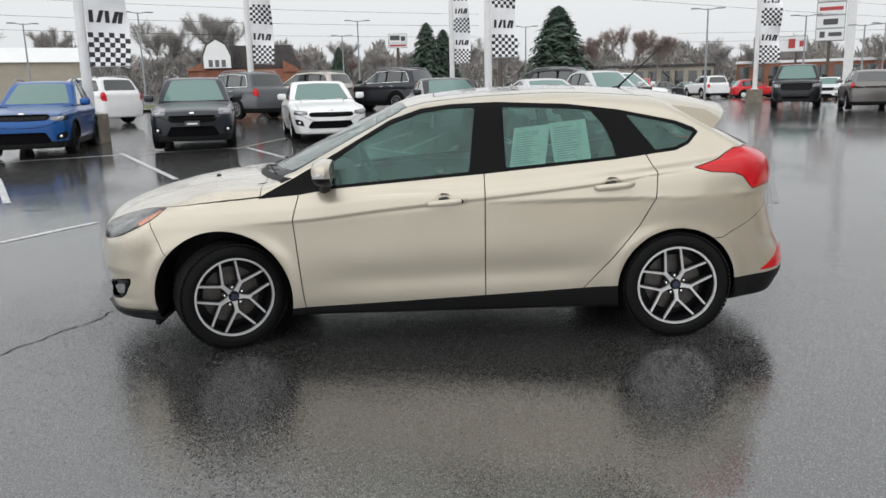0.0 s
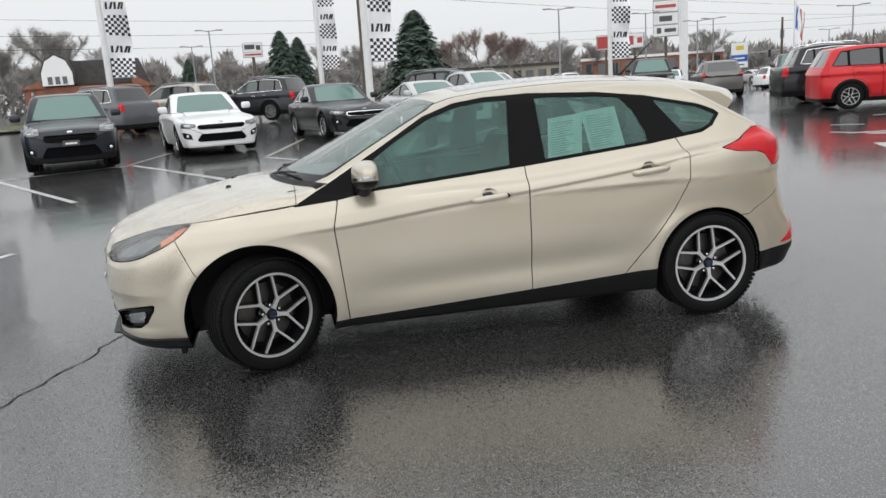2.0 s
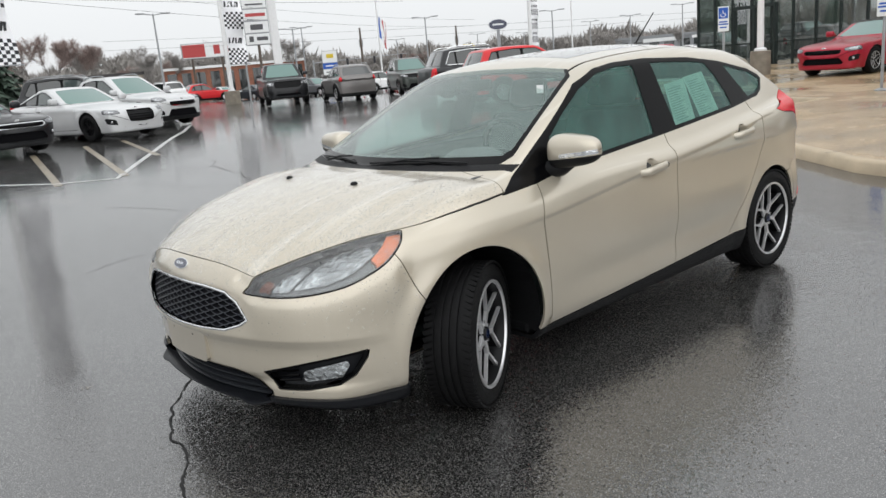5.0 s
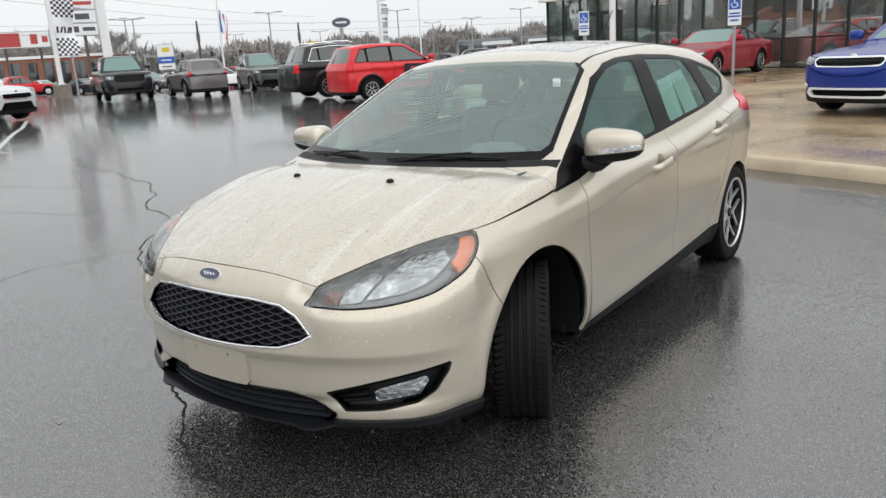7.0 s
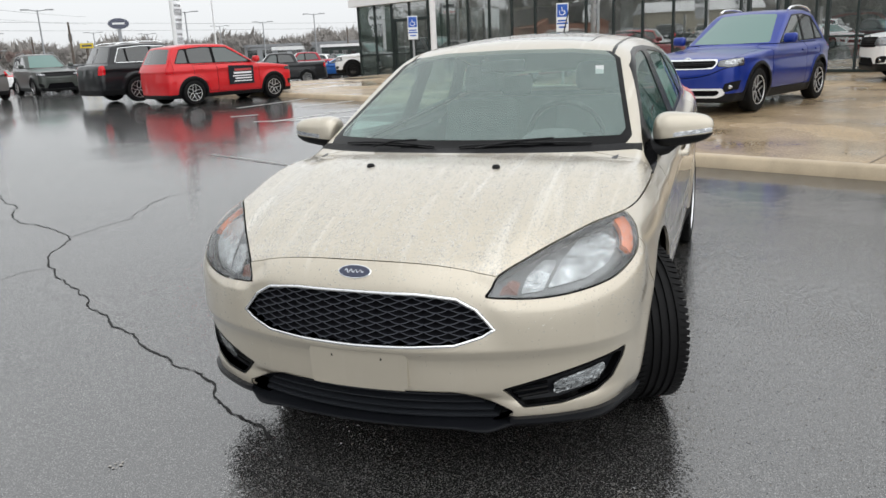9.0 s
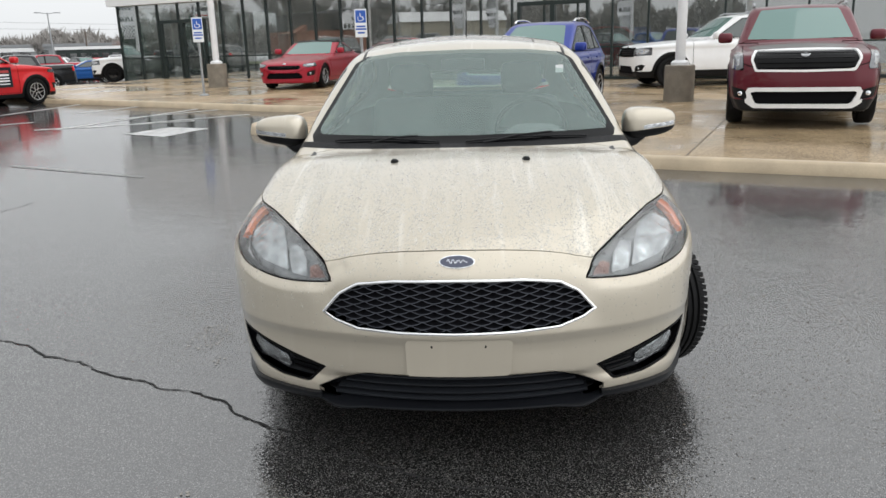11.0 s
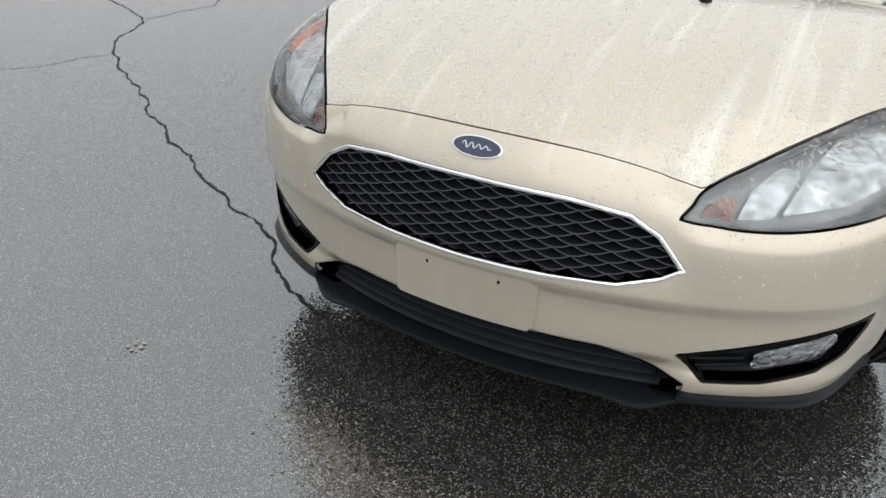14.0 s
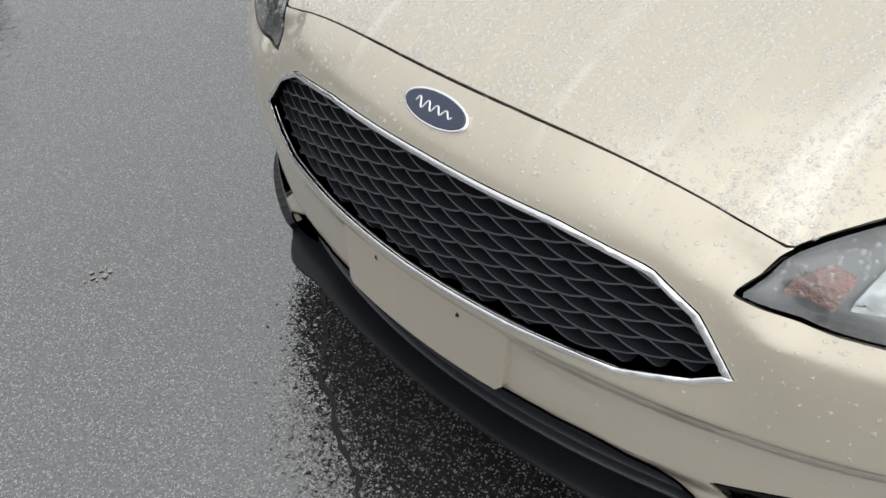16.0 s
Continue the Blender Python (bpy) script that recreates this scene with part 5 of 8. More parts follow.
    # paper sheets taped inside the rear door glass
    for x0, x1, z0, z1, tilt in ((0.365, 0.575, 1.03, 1.265, 0.02), (0.60, 0.815, 1.055, 1.29, -0.01)):
        def on_glass(x, z, inset):
            return Vector(meet(hatch_field, (x, -1.2, z), (0, 1, 0), 1.0)) + Vector((0, inset, -0.4 * inset))
        bm = bmesh.new()
        grid = [[bm.verts.new(on_glass(x0 + (x1 - x0) * i / 5 + tilt * (j / 5 - 0.5) * 2, z0 + (z1 - z0) * j / 5 + 0.02 * (i / 5 - 0.5), 0.012)) for j in range(6)] for i in range(6)]
        for i in range(5):
            for j in range(5):
                bm.faces.new((grid[i][j], grid[i + 1][j], grid[i + 1][j + 1], grid[i][j + 1]))
        sheet = part("window_sheet", bm, PAPER, car, "white printed sheet inside the window")
        for row in range(14):
            zz = z1 - 0.035 - row * (z1 - z0 - 0.05) / 14
            wid = (x1 - x0) * (0.35 + 0.5 * random.random())
            bm = bmesh.new()
            a, b = x0 + 0.02, x0 + 0.02 + wid * 0.85
            q = [on_glass(xx + tilt * ((zz - z0) / (z1 - z0) - 0.5) * 2, zz + 0.02 * ((xx - x0) / (x1 - x0) - 0.5) + dz, 0.0095) for xx, dz in ((a, 0), (b, 0), (b, 0.004), (a, 0.004))]
            bm.faces.new([bm.verts.new(p) for p in q])
            part("print_line", bm, PAPER_INK, sheet)
    return car


hatchback = build_hatchback()


def rain_drops():
    """Beads of rain standing on the bonnet, nose, windscreen and sunroof."""
    r = np.random.RandomState(5)
    turn = np.array([2 * math.pi * k / 6 for k in range(6)])
    ring = np.stack([np.cos(turn), np.sin(turn)], 1)
    spots, ups, sizes = [], [], []
    for skin, n, weight in wet_skins:
        a, b, c = (skin.V[skin.F[:, k]] for k in range(3))
        area = np.linalg.norm(np.cross(b - a, c - a), axis=1) * weight((a + b + c) / 3)
        pick = r.choice(len(area), n, p=area / area.sum())
        u, v = r.rand(n, 1), r.rand(n, 1)
        flip = (u + v) > 1
        u, v = np.where(flip, 1 - u, u), np.where(flip, 1 - v, v)
        spots.append(a[pick] + u * (b - a)[pick] + v * (c - a)[pick])
        ups.append(skin.N[skin.F[pick, 0]])
        sizes.append(0.0012 + 0.0030 * r.rand(n) ** 3.0)
    P, Z, S = np.vstack(spots), np.vstack(ups), np.concatenate(sizes)[:, None, None]
    n = len(P)
    X = np.cross(Z, (0.3, 0.9, 0.2))
    X /= np.linalg.norm(X, axis=1)[:, None]
    Y = np.cross(Z, X)
    X, Y = X * r.uniform(0.85, 1.3, (n, 1)), Y * r.uniform(0.85, 1.1, (n, 1))
    rows = []
    for wide, high in ((1.0, -0.05), (0.74, 0.40)):
        rows.append(P[:, None] + S * (wide * (ring[None, :, :1] * X[:, None] + ring[None, :, 1:] * Y[:, None]) + high * Z[:, None]))
    rows.append(P[:, None] + S * 0.58 * Z[:, None])
    V = np.concatenate(rows, 1).reshape(-1, 3)
    one = []
    for k in range(6):
        k2 = (k + 1) % 6
        one += [(k, k2, 6 + k2), (k, 6 + k2, 6 + k), (6 + k, 6 + k2, 12)]
    F = (np.array(one)[None] + 13 * np.arange(n)[:, None, None]).reshape(-1, 3)
    me = bpy.data.meshes.new("rain_drops")
    me.vertices.add(len(V))
    me.vertices.foreach_set("co", V.astype(np.float32).ravel())
    me.loops.add(F.size)
    me.loops.foreach_set("vertex_index", F.astype(np.int32).ravel())
    me.polygons.add(len(F))
    me.polygons.foreach_set("loop_start", np.arange(0, F.size, 3, dtype=np.int32))
    me.update(calc_edges=True)
    ob = new("rain_drops", me)
    me.materials.append(WATER)
    smooth(ob)
    return tagged(ob, "clear beads of rain standing on the hatchback", "rain drops", kind="stuff")


rain_drops()


# ---- the other vehicles ----
def vehicle(name, label, coat, at, length=4.7, front=0.9, width=1.88, height=1.68, wb=2.7, tyre=0.35, hood=1.02, belt=1.06, shield=(-0.75, 0.30), tail=(1.55, 2.05), clear=0.22, clad=0.0,
            grille=(0.62, 0.84, 0.60), grille_rim=None, lamp=(0.76, 0.90), rear_lamp=(0.85, 1.10), box_nose=0.10, rails=False, bed=None, cell=0.06, rims=(None, None), group="", rail_mat=None, bar=None, slots=0, drop=1.0, category="car", black_roof=False, chrome_window=False, plain=False, tall_lamp=False, guard=0.13, ring=0.015):
    """A parked vehicle from its main sizes. shield: x of the windscreen's foot and head; tail: x of the rear window's head and foot."""
    hw = width / 2
    xf, xr = -wb / 2 - front, -wb / 2 - front + length
    sx0, sx1 = shield
    tx0, tx1 = tail
    roof_z = height
    hood_line = curve((xf, hood - 0.22 * drop), (xf + 0.12, hood - 0.11 * drop), (xf + 0.5, hood - 0.045 * drop), (sx0, hood + 0.02), (sx0 + 0.6, belt), (tx0, belt + 0.03), (xr - 0.1, belt + 0.0), (xr, belt - 0.1)) if bed is None else curve((xf, hood - 0.14), (xf + 0.12, hood - 0.04), (xf + 0.5, hood), (sx0, hood + 0.02), (sx0 + 0.6, belt), (tx1 - 0.1, belt), (tx1 + 0.1, bed), (xr, bed))
    roof_line = curve((sx0 - 0.1, belt), (sx1, roof_z - 0.04), (sx1 + 0.5, roof_z), ((sx1 + tx0) / 2 + 0.2, roof_z), (tx0, roof_z - 0.06), (tx1 + 0.2, roof_z - 0.10))
    prof = curve((clear - 0.1, 0.86), (clear + 0.08, 0.93), (0.45, 0.985), (0.65, 1.0), (belt - 0.14, 0.995), (belt, 0.95), (belt + 0.2, 0.90))
    slope_f = (roof_z - 0.05 - hood) / (sx1 - sx0)
    slope_r = (roof_z - 0.08 - belt) / max(0.03, tx1 - tx0)

    def field(X, Y, Z):
        y = np.abs(Y)
        side = hw * prof(Z) - 0.09 * step(xf + 0.9, xf, X) - 0.10 * step(xr - 0.8, xr, X)
        side = side - 0.012 * step(0.0, 0.05, belt - 0.16 - Z) * step(0.3, 0.05, belt - 0.16 - Z)
        for ax in (-wb / 2, wb / 2):
            side = side + 0.02 * np.exp(-((np.hypot(X - ax, Z - tyre) - tyre - 0.08) / 0.07) ** 2)
        f = smax(y - side, Z - hood_line(X) + 0.05 * y * y, 0.07)
        f = smax(f, xf + box_nose * (y / hw) ** 2 + 0.06 * drop * (y / hw) ** 4 + 0.12 * (y / hw) ** 8 + 0.10 * np.abs(Z - 0.62) ** 1.5 - X, 0.08)
        f = smax(f, X - xr + 0.08 * (y / hw) ** 2 + 0.10 * (y / hw) ** 8 + 0.12 * np.abs(Z - 0.6) ** 1.5, 0.07)
        f = smax(f, clear - Z, 0.04)
        b = y - (hw * 0.915 - 0.30 * (Z - belt) - 0.05 * step(0.3, xr, X))
        b = smax(b, Z - roof_line(X) + 0.05 * y * y, 0.09)
        b = smax(b, (Z - hood - slope_f * (X - sx0 - 0.16 * (y / hw) ** 2)) / math.hypot(1, slope_f), 0.05)
        b = smax(b, (Z - belt - slope_r * (tx1 - X - 0.08 * (y / hw) ** 2)) / math.hypot(1, slope_r), 0.06)
        b = smax(b, belt - 0.15 - Z, 0.03)
        return smin(f, b, 0.03)

    car = thing(name, label, category, group, at=at)
    skin = skin_of(field, (xf - 0.2, -math.ceil(hw / cell + 2) * cell, 0.1), (xr + 0.2, math.ceil(hw / cell + 2) * cell, height + 0.15), cell)
    skin.moved(-0.05).object("cabin_lining", BLACK_PLASTIC, car, rim=0)
    arch = lambda x, y, z: np.maximum(np.minimum(np.hypot(x + wb / 2, z - tyre), np.hypot(x - wb / 2, z - tyre)) - tyre - 0.055, 0.55 * hw - np.abs(y))
    _, skin = skin.take(arch)

    def halfwidth(z):
        return hw * 0.915 - 0.30 * (z - belt)
    top = roof_z - 0.085
    shield_line = mirrored([(0.0, top + 0.02), (halfwidth(top) - 0.17, top), (halfwidth(hood + 0.08) - 0.13, hood + 0.08), (0.0, hood + 0.07)])
    got, skin = skin.take(lambda x, y, z: np.maximum(poly_distance(y, z, shield_line), x - sx1 - 0.15))
    got.object("windscreen", GLASS_FRONT, car, rim=0.01)
    rz = belt + 0.06
    back_line = mirrored([(0.0, top - 0.02), (halfwidth(top) - 0.16, top - 0.04), (halfwidth(rz) - 0.17, rz), (0.0, rz)])
    got, skin = skin.take(lambda x, y, z: np.maximum(poly_distance(y, z, back_line), (tx0 + tx1) / 2 - 0.25 - x))
    got.object("rear_window", GLASS_DARK, car, rim=0.01)
    fz = lambda z: sx0 + (z - hood) / slope_f + 0.24
    bz = lambda z: tx1 - (z - belt) / slope_r - 0.22
    low = belt + 0.02
    dlo = [(fz(low) - 0.05, low), (bz(low), low + 0.03), (bz(top - 0.02), top - 0.05), ((sx1 + tx0) / 2, top + 0.005), (fz(top - 0.02), top - 0.02)]
    band, skin = skin.take(side_view(dlo, 0.3))
    p1 = (fz(low) + bz(low)) / 2 - (0.0 if bed is None else 0.1)
    p0, p2 = fz(low) + 0.1, bz(low) - (0.42 if bed is None else 5)
    rim_g = lambda x, z: poly_distance(x, z, dlo) + 0.02
    spans = [("front_door_glass", p0 - 0.5, p1 - 0.04, GLASS_BACK), ("rear_door_glass", p1 + 0.04, max(p2 - 0.03, p1 + 0.3) if bed is None else 9, GLASS_DARK)]
    if bed is None and p2 > p1 + 0.5:
        spans.append(("quarter_glass", p2 + 0.03, 9, GLASS_DARK))
    for title, a, b, m in spans:
        got, band = band.take(lambda x, y, z: np.maximum(rim_g(x, z), np.maximum(a - x, x - b)))
        for half in sides(got):
            half.moved(-0.006).object(title, m, car, rim=0)
    if chrome_window:
        line, band = band.take(lambda x, y, z: -0.014 - poly_distance(x, z, dlo))
        for half in sides(line):
            half.moved(0.004).object("window_moulding", CHROME, car, "bright window moulding", rim=0.008)
    for half in sides(band):
        half.object("window_surround", BLACK_TRIM, car, rim=0.01)
    # lamps and grille
    l0, l1 = lamp
    head = [(0.60 * hw, l0 + 0.02), (0.80 * hw, l0), (1.02 * hw, l0 + 0.03), (1.02 * hw, l1), (0.62 * hw, l1 - 0.05)]
    if tall_lamp:
        head = [(0.78 * hw, l0), (0.95 * hw, l0 + 0.01), (0.96 * hw, l1 + 0.03), (0.81 * hw, l1)]
    got, skin = skin.take(lambda x, y, z: np.maximum(poly_distance(np.abs(y), z, head), x - xf - 0.42), 0.008)
    for half in sides(got):
        lens = half.object("headlight", FAR_LAMP, car, "clear headlight", rim=0.02)
        unit = [(0.84 * hw, l0 + 0.05), (0.91 * hw, l0 + 0.05), (0.92 * hw, l1 - 0.03), (0.85 * hw, l1 - 0.03)] if tall_lamp else [(0.72 * hw, l0 + 0.045), (0.92 * hw, l0 + 0.045), (0.93 * hw, l1 - 0.035), (0.73 * hw, l1 - 0.055)]
        bright, _ = half.take(lambda x, y, z: poly_distance(np.abs(y), z, unit))
        bright.moved(0.004).object("lamp_unit", LAMP_BOWL, lens, rim=0.004)
    r0, r1 = rear_lamp
    rear = [(0.74 * hw, r0 + 0.03), (1.02 * hw, r0 + 0.06), (1.02 * hw, r1), (0.78 * hw, r1)]
    got, skin = skin.take(lambda x, y, z: np.maximum(poly_distance(np.abs(y), z, rear), xr - 0.24 - x), 0.008)
    for half in sides(got):
        half.object("tail_light", RED_LENS, car, "red tail light", rim=0.02)
    g0, g1, gw = grille
    gl = mirrored([(0.0, g1), (gw * hw * 0.92, g1), (gw * hw, (g0 + g1) / 2 + 0.02), (gw * hw * 0.9, g0), (0.0, g0 - 0.01)])
    got, skin = skin.take(lambda x, y, z: np.maximum(poly_distance(y, z, gl), x - xf - 0.4))
    inside, ring = got.take(lambda x, y, z: poly_distance(y, z, gl) + (ring if grille_rim else 0.012))
    ring.moved(0.012).object("grille_surround", grille_rim or BLACK_TRIM, car, rim=0.03)
    gr = inside.moved(1, (0.03, 0, 0)).object("grille", BLACK_PLASTIC, car, rim=0.03, rim_way=(-1, 0, 0))
    if gr and slots:
        for k in range(slots + 1):
            yy = gw * hw * 0.88 * (2 * k / slots - 1)
            tube("grille_bar", [(xf + 0.012 + 0.10 * abs(zz - 0.62) ** 1.5 + box_nose * (yy / hw) ** 2, yy, zz) for zz in (g0 + 0.03, (g0 + g1) / 2, g1 - 0.03)], 0.013, ALLOY_DARK, gr, 6)
    if gr and cell < 0.065 and not slots:
        for k in range(4):
            zz = g0 + (g1 - g0) * (k + 0.7) / 4.6
            tube("grille_bar", [(xf + 0.012 + 0.10 * abs(zz - 0.62) ** 1.5 + box_nose * (yy / hw) ** 2, yy, zz) for yy in np.linspace(-gw * hw * 0.86, gw * hw * 0.86, 9)], 0.008, BLACK_TRIM, gr, 5)
    i0, i1 = max(clear + 0.10, 0.30), min(g0 - 0.10, 0.53)
    il = mirrored([(0.0, i1), (0.50 * hw, i1), (0.62 * hw, i0 + 0.03), (0.56 * hw, i0), (0.0, i0)])
    if bar:
        i1 = i0 + guard
        il = mirrored([(0.0, i1), (0.66 * hw, i1), (0.67 * hw, i1 - 0.03), (0.60 * hw, i0), (0.0, i0)])
    got, skin = skin.take(lambda x, y, z: np.maximum(poly_distance(y, z, il), x - xf - 0.4))
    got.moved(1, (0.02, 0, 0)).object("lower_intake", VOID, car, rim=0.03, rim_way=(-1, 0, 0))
    pocket = [(0.70 * hw, i0 + 0.05), (0.90 * hw, i0 + 0.09), (0.93 * hw, i0 + 0.24), (0.74 * hw, i0 + 0.19)]
    got, skin = skin.take(lambda x, y, z: np.maximum(poly_distance(np.abs(y), z, pocket), x - xf - 0.45))
    for half in sides(got):
        s = 1 if half.V[:, 1].mean() > 0 else -1
        hole = half.moved(1, (0.025, 0, 0)).object("fog_lamp_bezel", BLACK_PLASTIC, car, rim=0.03, rim_way=(-1, 0, 0))
        hit = meet(field, (xf - 0.5, s * 0.81 * hw, i0 + 0.14), (1, 0, 0), 1.5)
        if hole and hit is not None and cell < 0.065:
            lathe("fog_lamp", [(0.0, 0.006), (0.022, 0.004), (0.032, 0.0), (0.034, -0.03)], LAMP_CHROME, hole, sides=14).matrix_basis = Matrix.Translation(Vector(hit) + Vector((0.012, 0, 0))) @ Matrix.Rotation(radians(90), 4, "Z")
    hit = meet(field, (xf - 0.5, 0, min(g1 + 0.045, hood - 0.13)), (1, 0, 0), 1.5)
    if hit is not None and cell < 0.065:
        lathe("badge", [(0.0, 0.008), (0.045, 0.006), (0.052, -0.01)], CHROME, car, sides=20).matrix_basis = Matrix.Translation(Vector(hit)) @ Matrix.Rotation(radians(90), 4, "Z") @ Matrix.Diagonal((1.2, 1, 0.62, 1))
    if bar:
        w0 = guard * 0.33
        bl = mirrored([(0.0, i1 + w0), (0.70 * hw, i1 + w0), (0.745 * hw, i1 - 0.02), (0.735 * hw, i0 + 0.02), (0.63 * hw, i0 - w0), (0.0, i0 - w0)])
        got, skin = skin.take(lambda x, y, z: np.maximum(poly_distance(y, z, bl), x - xf - 0.4))
        got.moved(0.015).object("bumper_guard", bar, car, "silver bumper guard", rim=0.03)
    if clad:
        ring_g = lambda x, y, z: np.minimum(np.minimum(np.hypot(x + wb / 2, z - tyre), np.hypot(x - wb / 2, z - tyre)) - tyre - 0.11, z - clad)
        got, skin = skin.take(ring_g)
        got.moved(0.006).object("lower_cladding", BLACK_PLASTIC, car, "black plastic cladding", rim=0.02)
    d0, d1, d2 = -wb / 2 + tyre + 0.16, p1 - 0.02, wb / 2 - 0.05
    dz = max(clad, clear + 0.12)
    for title, a, b in (("front_door", d0, d1), ("rear_door", d1, d2)):
        rear_cut = lambda x, z: x - b if title == "front_door" else np.maximum(x - b, tyre + 0.15 - np.hypot(x - wb / 2, z - tyre))
        got, skin = skin.take(lambda x, y, z: np.maximum(np.maximum(np.maximum(a - x, rear_cut(x, z)), np.maximum(dz + 0.02 * (title == "rear_door") - z, z - belt - 0.012)), 0.6 * hw - np.abs(y)), 0.014)
        for half in sides(got):
            s = 1 if half.V[:, 1].mean() > 0 else -1
            door = half.object(title, coat, car, rim=0.01)
            box("door_handle", b - 0.26, b - 0.06, s * hw - 0.012, s * hw + 0.022, belt - 0.13, belt - 0.10, coat if not chrome_window else CHROME, door, 0.008)
    hood_g = lambda x, y, z: np.maximum(np.maximum(hood_line(x) - 0.12 - z, x - sx0 - 0.12 - 0.1 * (y / hw) ** 2), np.abs(y) - hw * 0.82)
    got, skin = skin.take(hood_g, 0.012)
    got.object("bonnet", coat, car, rim=0.01)
    if black_roof:
        got, skin = skin.take(lambda x, y, z: roof_z - 0.10 - z)
        got.object("roof", BLACK_TRIM, car, "black roof", rim=0.01)
    skin.object("body", coat, car, rim=0.015)
    # mirrors, roof rails, wheels
    for s in (-1, 1):
        mx = fz(low) - 0.02
        smooth(box("door_mirror", mx - 0.10, mx + 0.04, s * (hw + 0.10) - 0.11, s * (hw + 0.10) + 0.11, low + 0.0, low + 0.16, coat, car, 0.045), 60)
        if rails:
            tube("roof_rail", [(xx, s * (halfwidth(top) - 0.06), z) for xx, z in ((sx1 + 0.15, roof_z - 0.02), (sx1 + 0.3, roof_z + 0.035), ((sx1 + tx0) / 2, roof_z + 0.045), (tx0 - 0.35, roof_z + 0.02), (tx0 - 0.15, roof_z - 0.04))], 0.02, rail_mat or POLE_GREY, car, 6)
        for ax in (-wb / 2, wb / 2):
            wheel(car, Matrix.Translation((ax, s * (hw - 0.125), tyre)), s, rims[0] or ALLOY, rims[1] or ALLOY_DARK, tyre, 0.235, tyre * 0.66, 5, False, plain=plain)
    box("underbody", xf + 0.35, xr - 0.35, -hw * 0.55, hw * 0.55, clear - 0.02, clear + 0.1, BLACK_PLASTIC, car)
    box("cross_tray", -wb / 2 + tyre + 0.1, wb / 2 - tyre - 0.1, -hw * 0.86, hw * 0.86, clear - 0.01, clear + 0.05, BLACK_PLASTIC, car)
    for s in (-1, 1):
        for ax in (-wb / 2, wb / 2):
            bm = bmesh.new()
            rr = tyre + 0.06
            rows = [[bm.verts.new((ax + rr * math.cos(a), s * yy, tyre + rr * math.sin(a))) for yy in (hw * 0.94, hw * 0.55)] for a in [radians(-20 + 220 * k / 12) for k in range(13)]]
            for ra, rb in zip(rows, rows[1:]):
                bm.faces.new((ra[0], ra[1], rb[1], rb[0]))
            part("wheel_arch_liner", bm, BLACK_PLASTIC, car)
    return car


def spot(x, y, turn, lift=0.0, size=1.0):
    """A place on the lot, with the heading in degrees (0: nose towards -x)."""
    return Matrix.Translation((x, y, ground_z(x, y) + lift)) @ Matrix.Rotation(radians(turn), 4, "Z") @ Matrix.Diagonal((size, size, size, 1))


DARK_RIMS = (ALLOY_DARK, BLACK_PLASTIC)
SUV_BIG = dict(length=5.0, front=0.92, width=1.99, height=1.75, wb=2.90, tyre=0.38, hood=1.13, belt=1.14, shield=(-0.62, 0.22), tail=(2.05, 2.30), clear=0.24, clad=0.40, grille=(0.76, 0.98, 0.72), lamp=(0.78, 1.0), rear_lamp=(0.80, 1.15), box_nose=0.06, rails=True)
SEDAN = dict(drop=1.7, length=4.86, front=0.96, width=1.86, height=1.465, wb=2.80, tyre=0.335, hood=0.90, belt=0.96, shield=(-0.62, 0.28), tail=(1.05, 1.92), clear=0.17, grille=(0.58, 0.68, 0.60), lamp=(0.62, 0.76), rear_lamp=(0.78, 0.95), box_nose=0.16)
CROSS = dict(drop=1.35, length=4.48, front=0.90, width=1.855, height=1.64, wb=2.67, tyre=0.35, hood=1.0, belt=1.04, shield=(-0.72, 0.22), tail=(1.55, 1.98), clear=0.20, clad=0.34, grille=(0.62, 0.76, 0.56), lamp=(0.76, 0.96), rear_lamp=(0.9, 1.1), box_nose=0.14, rails=True)


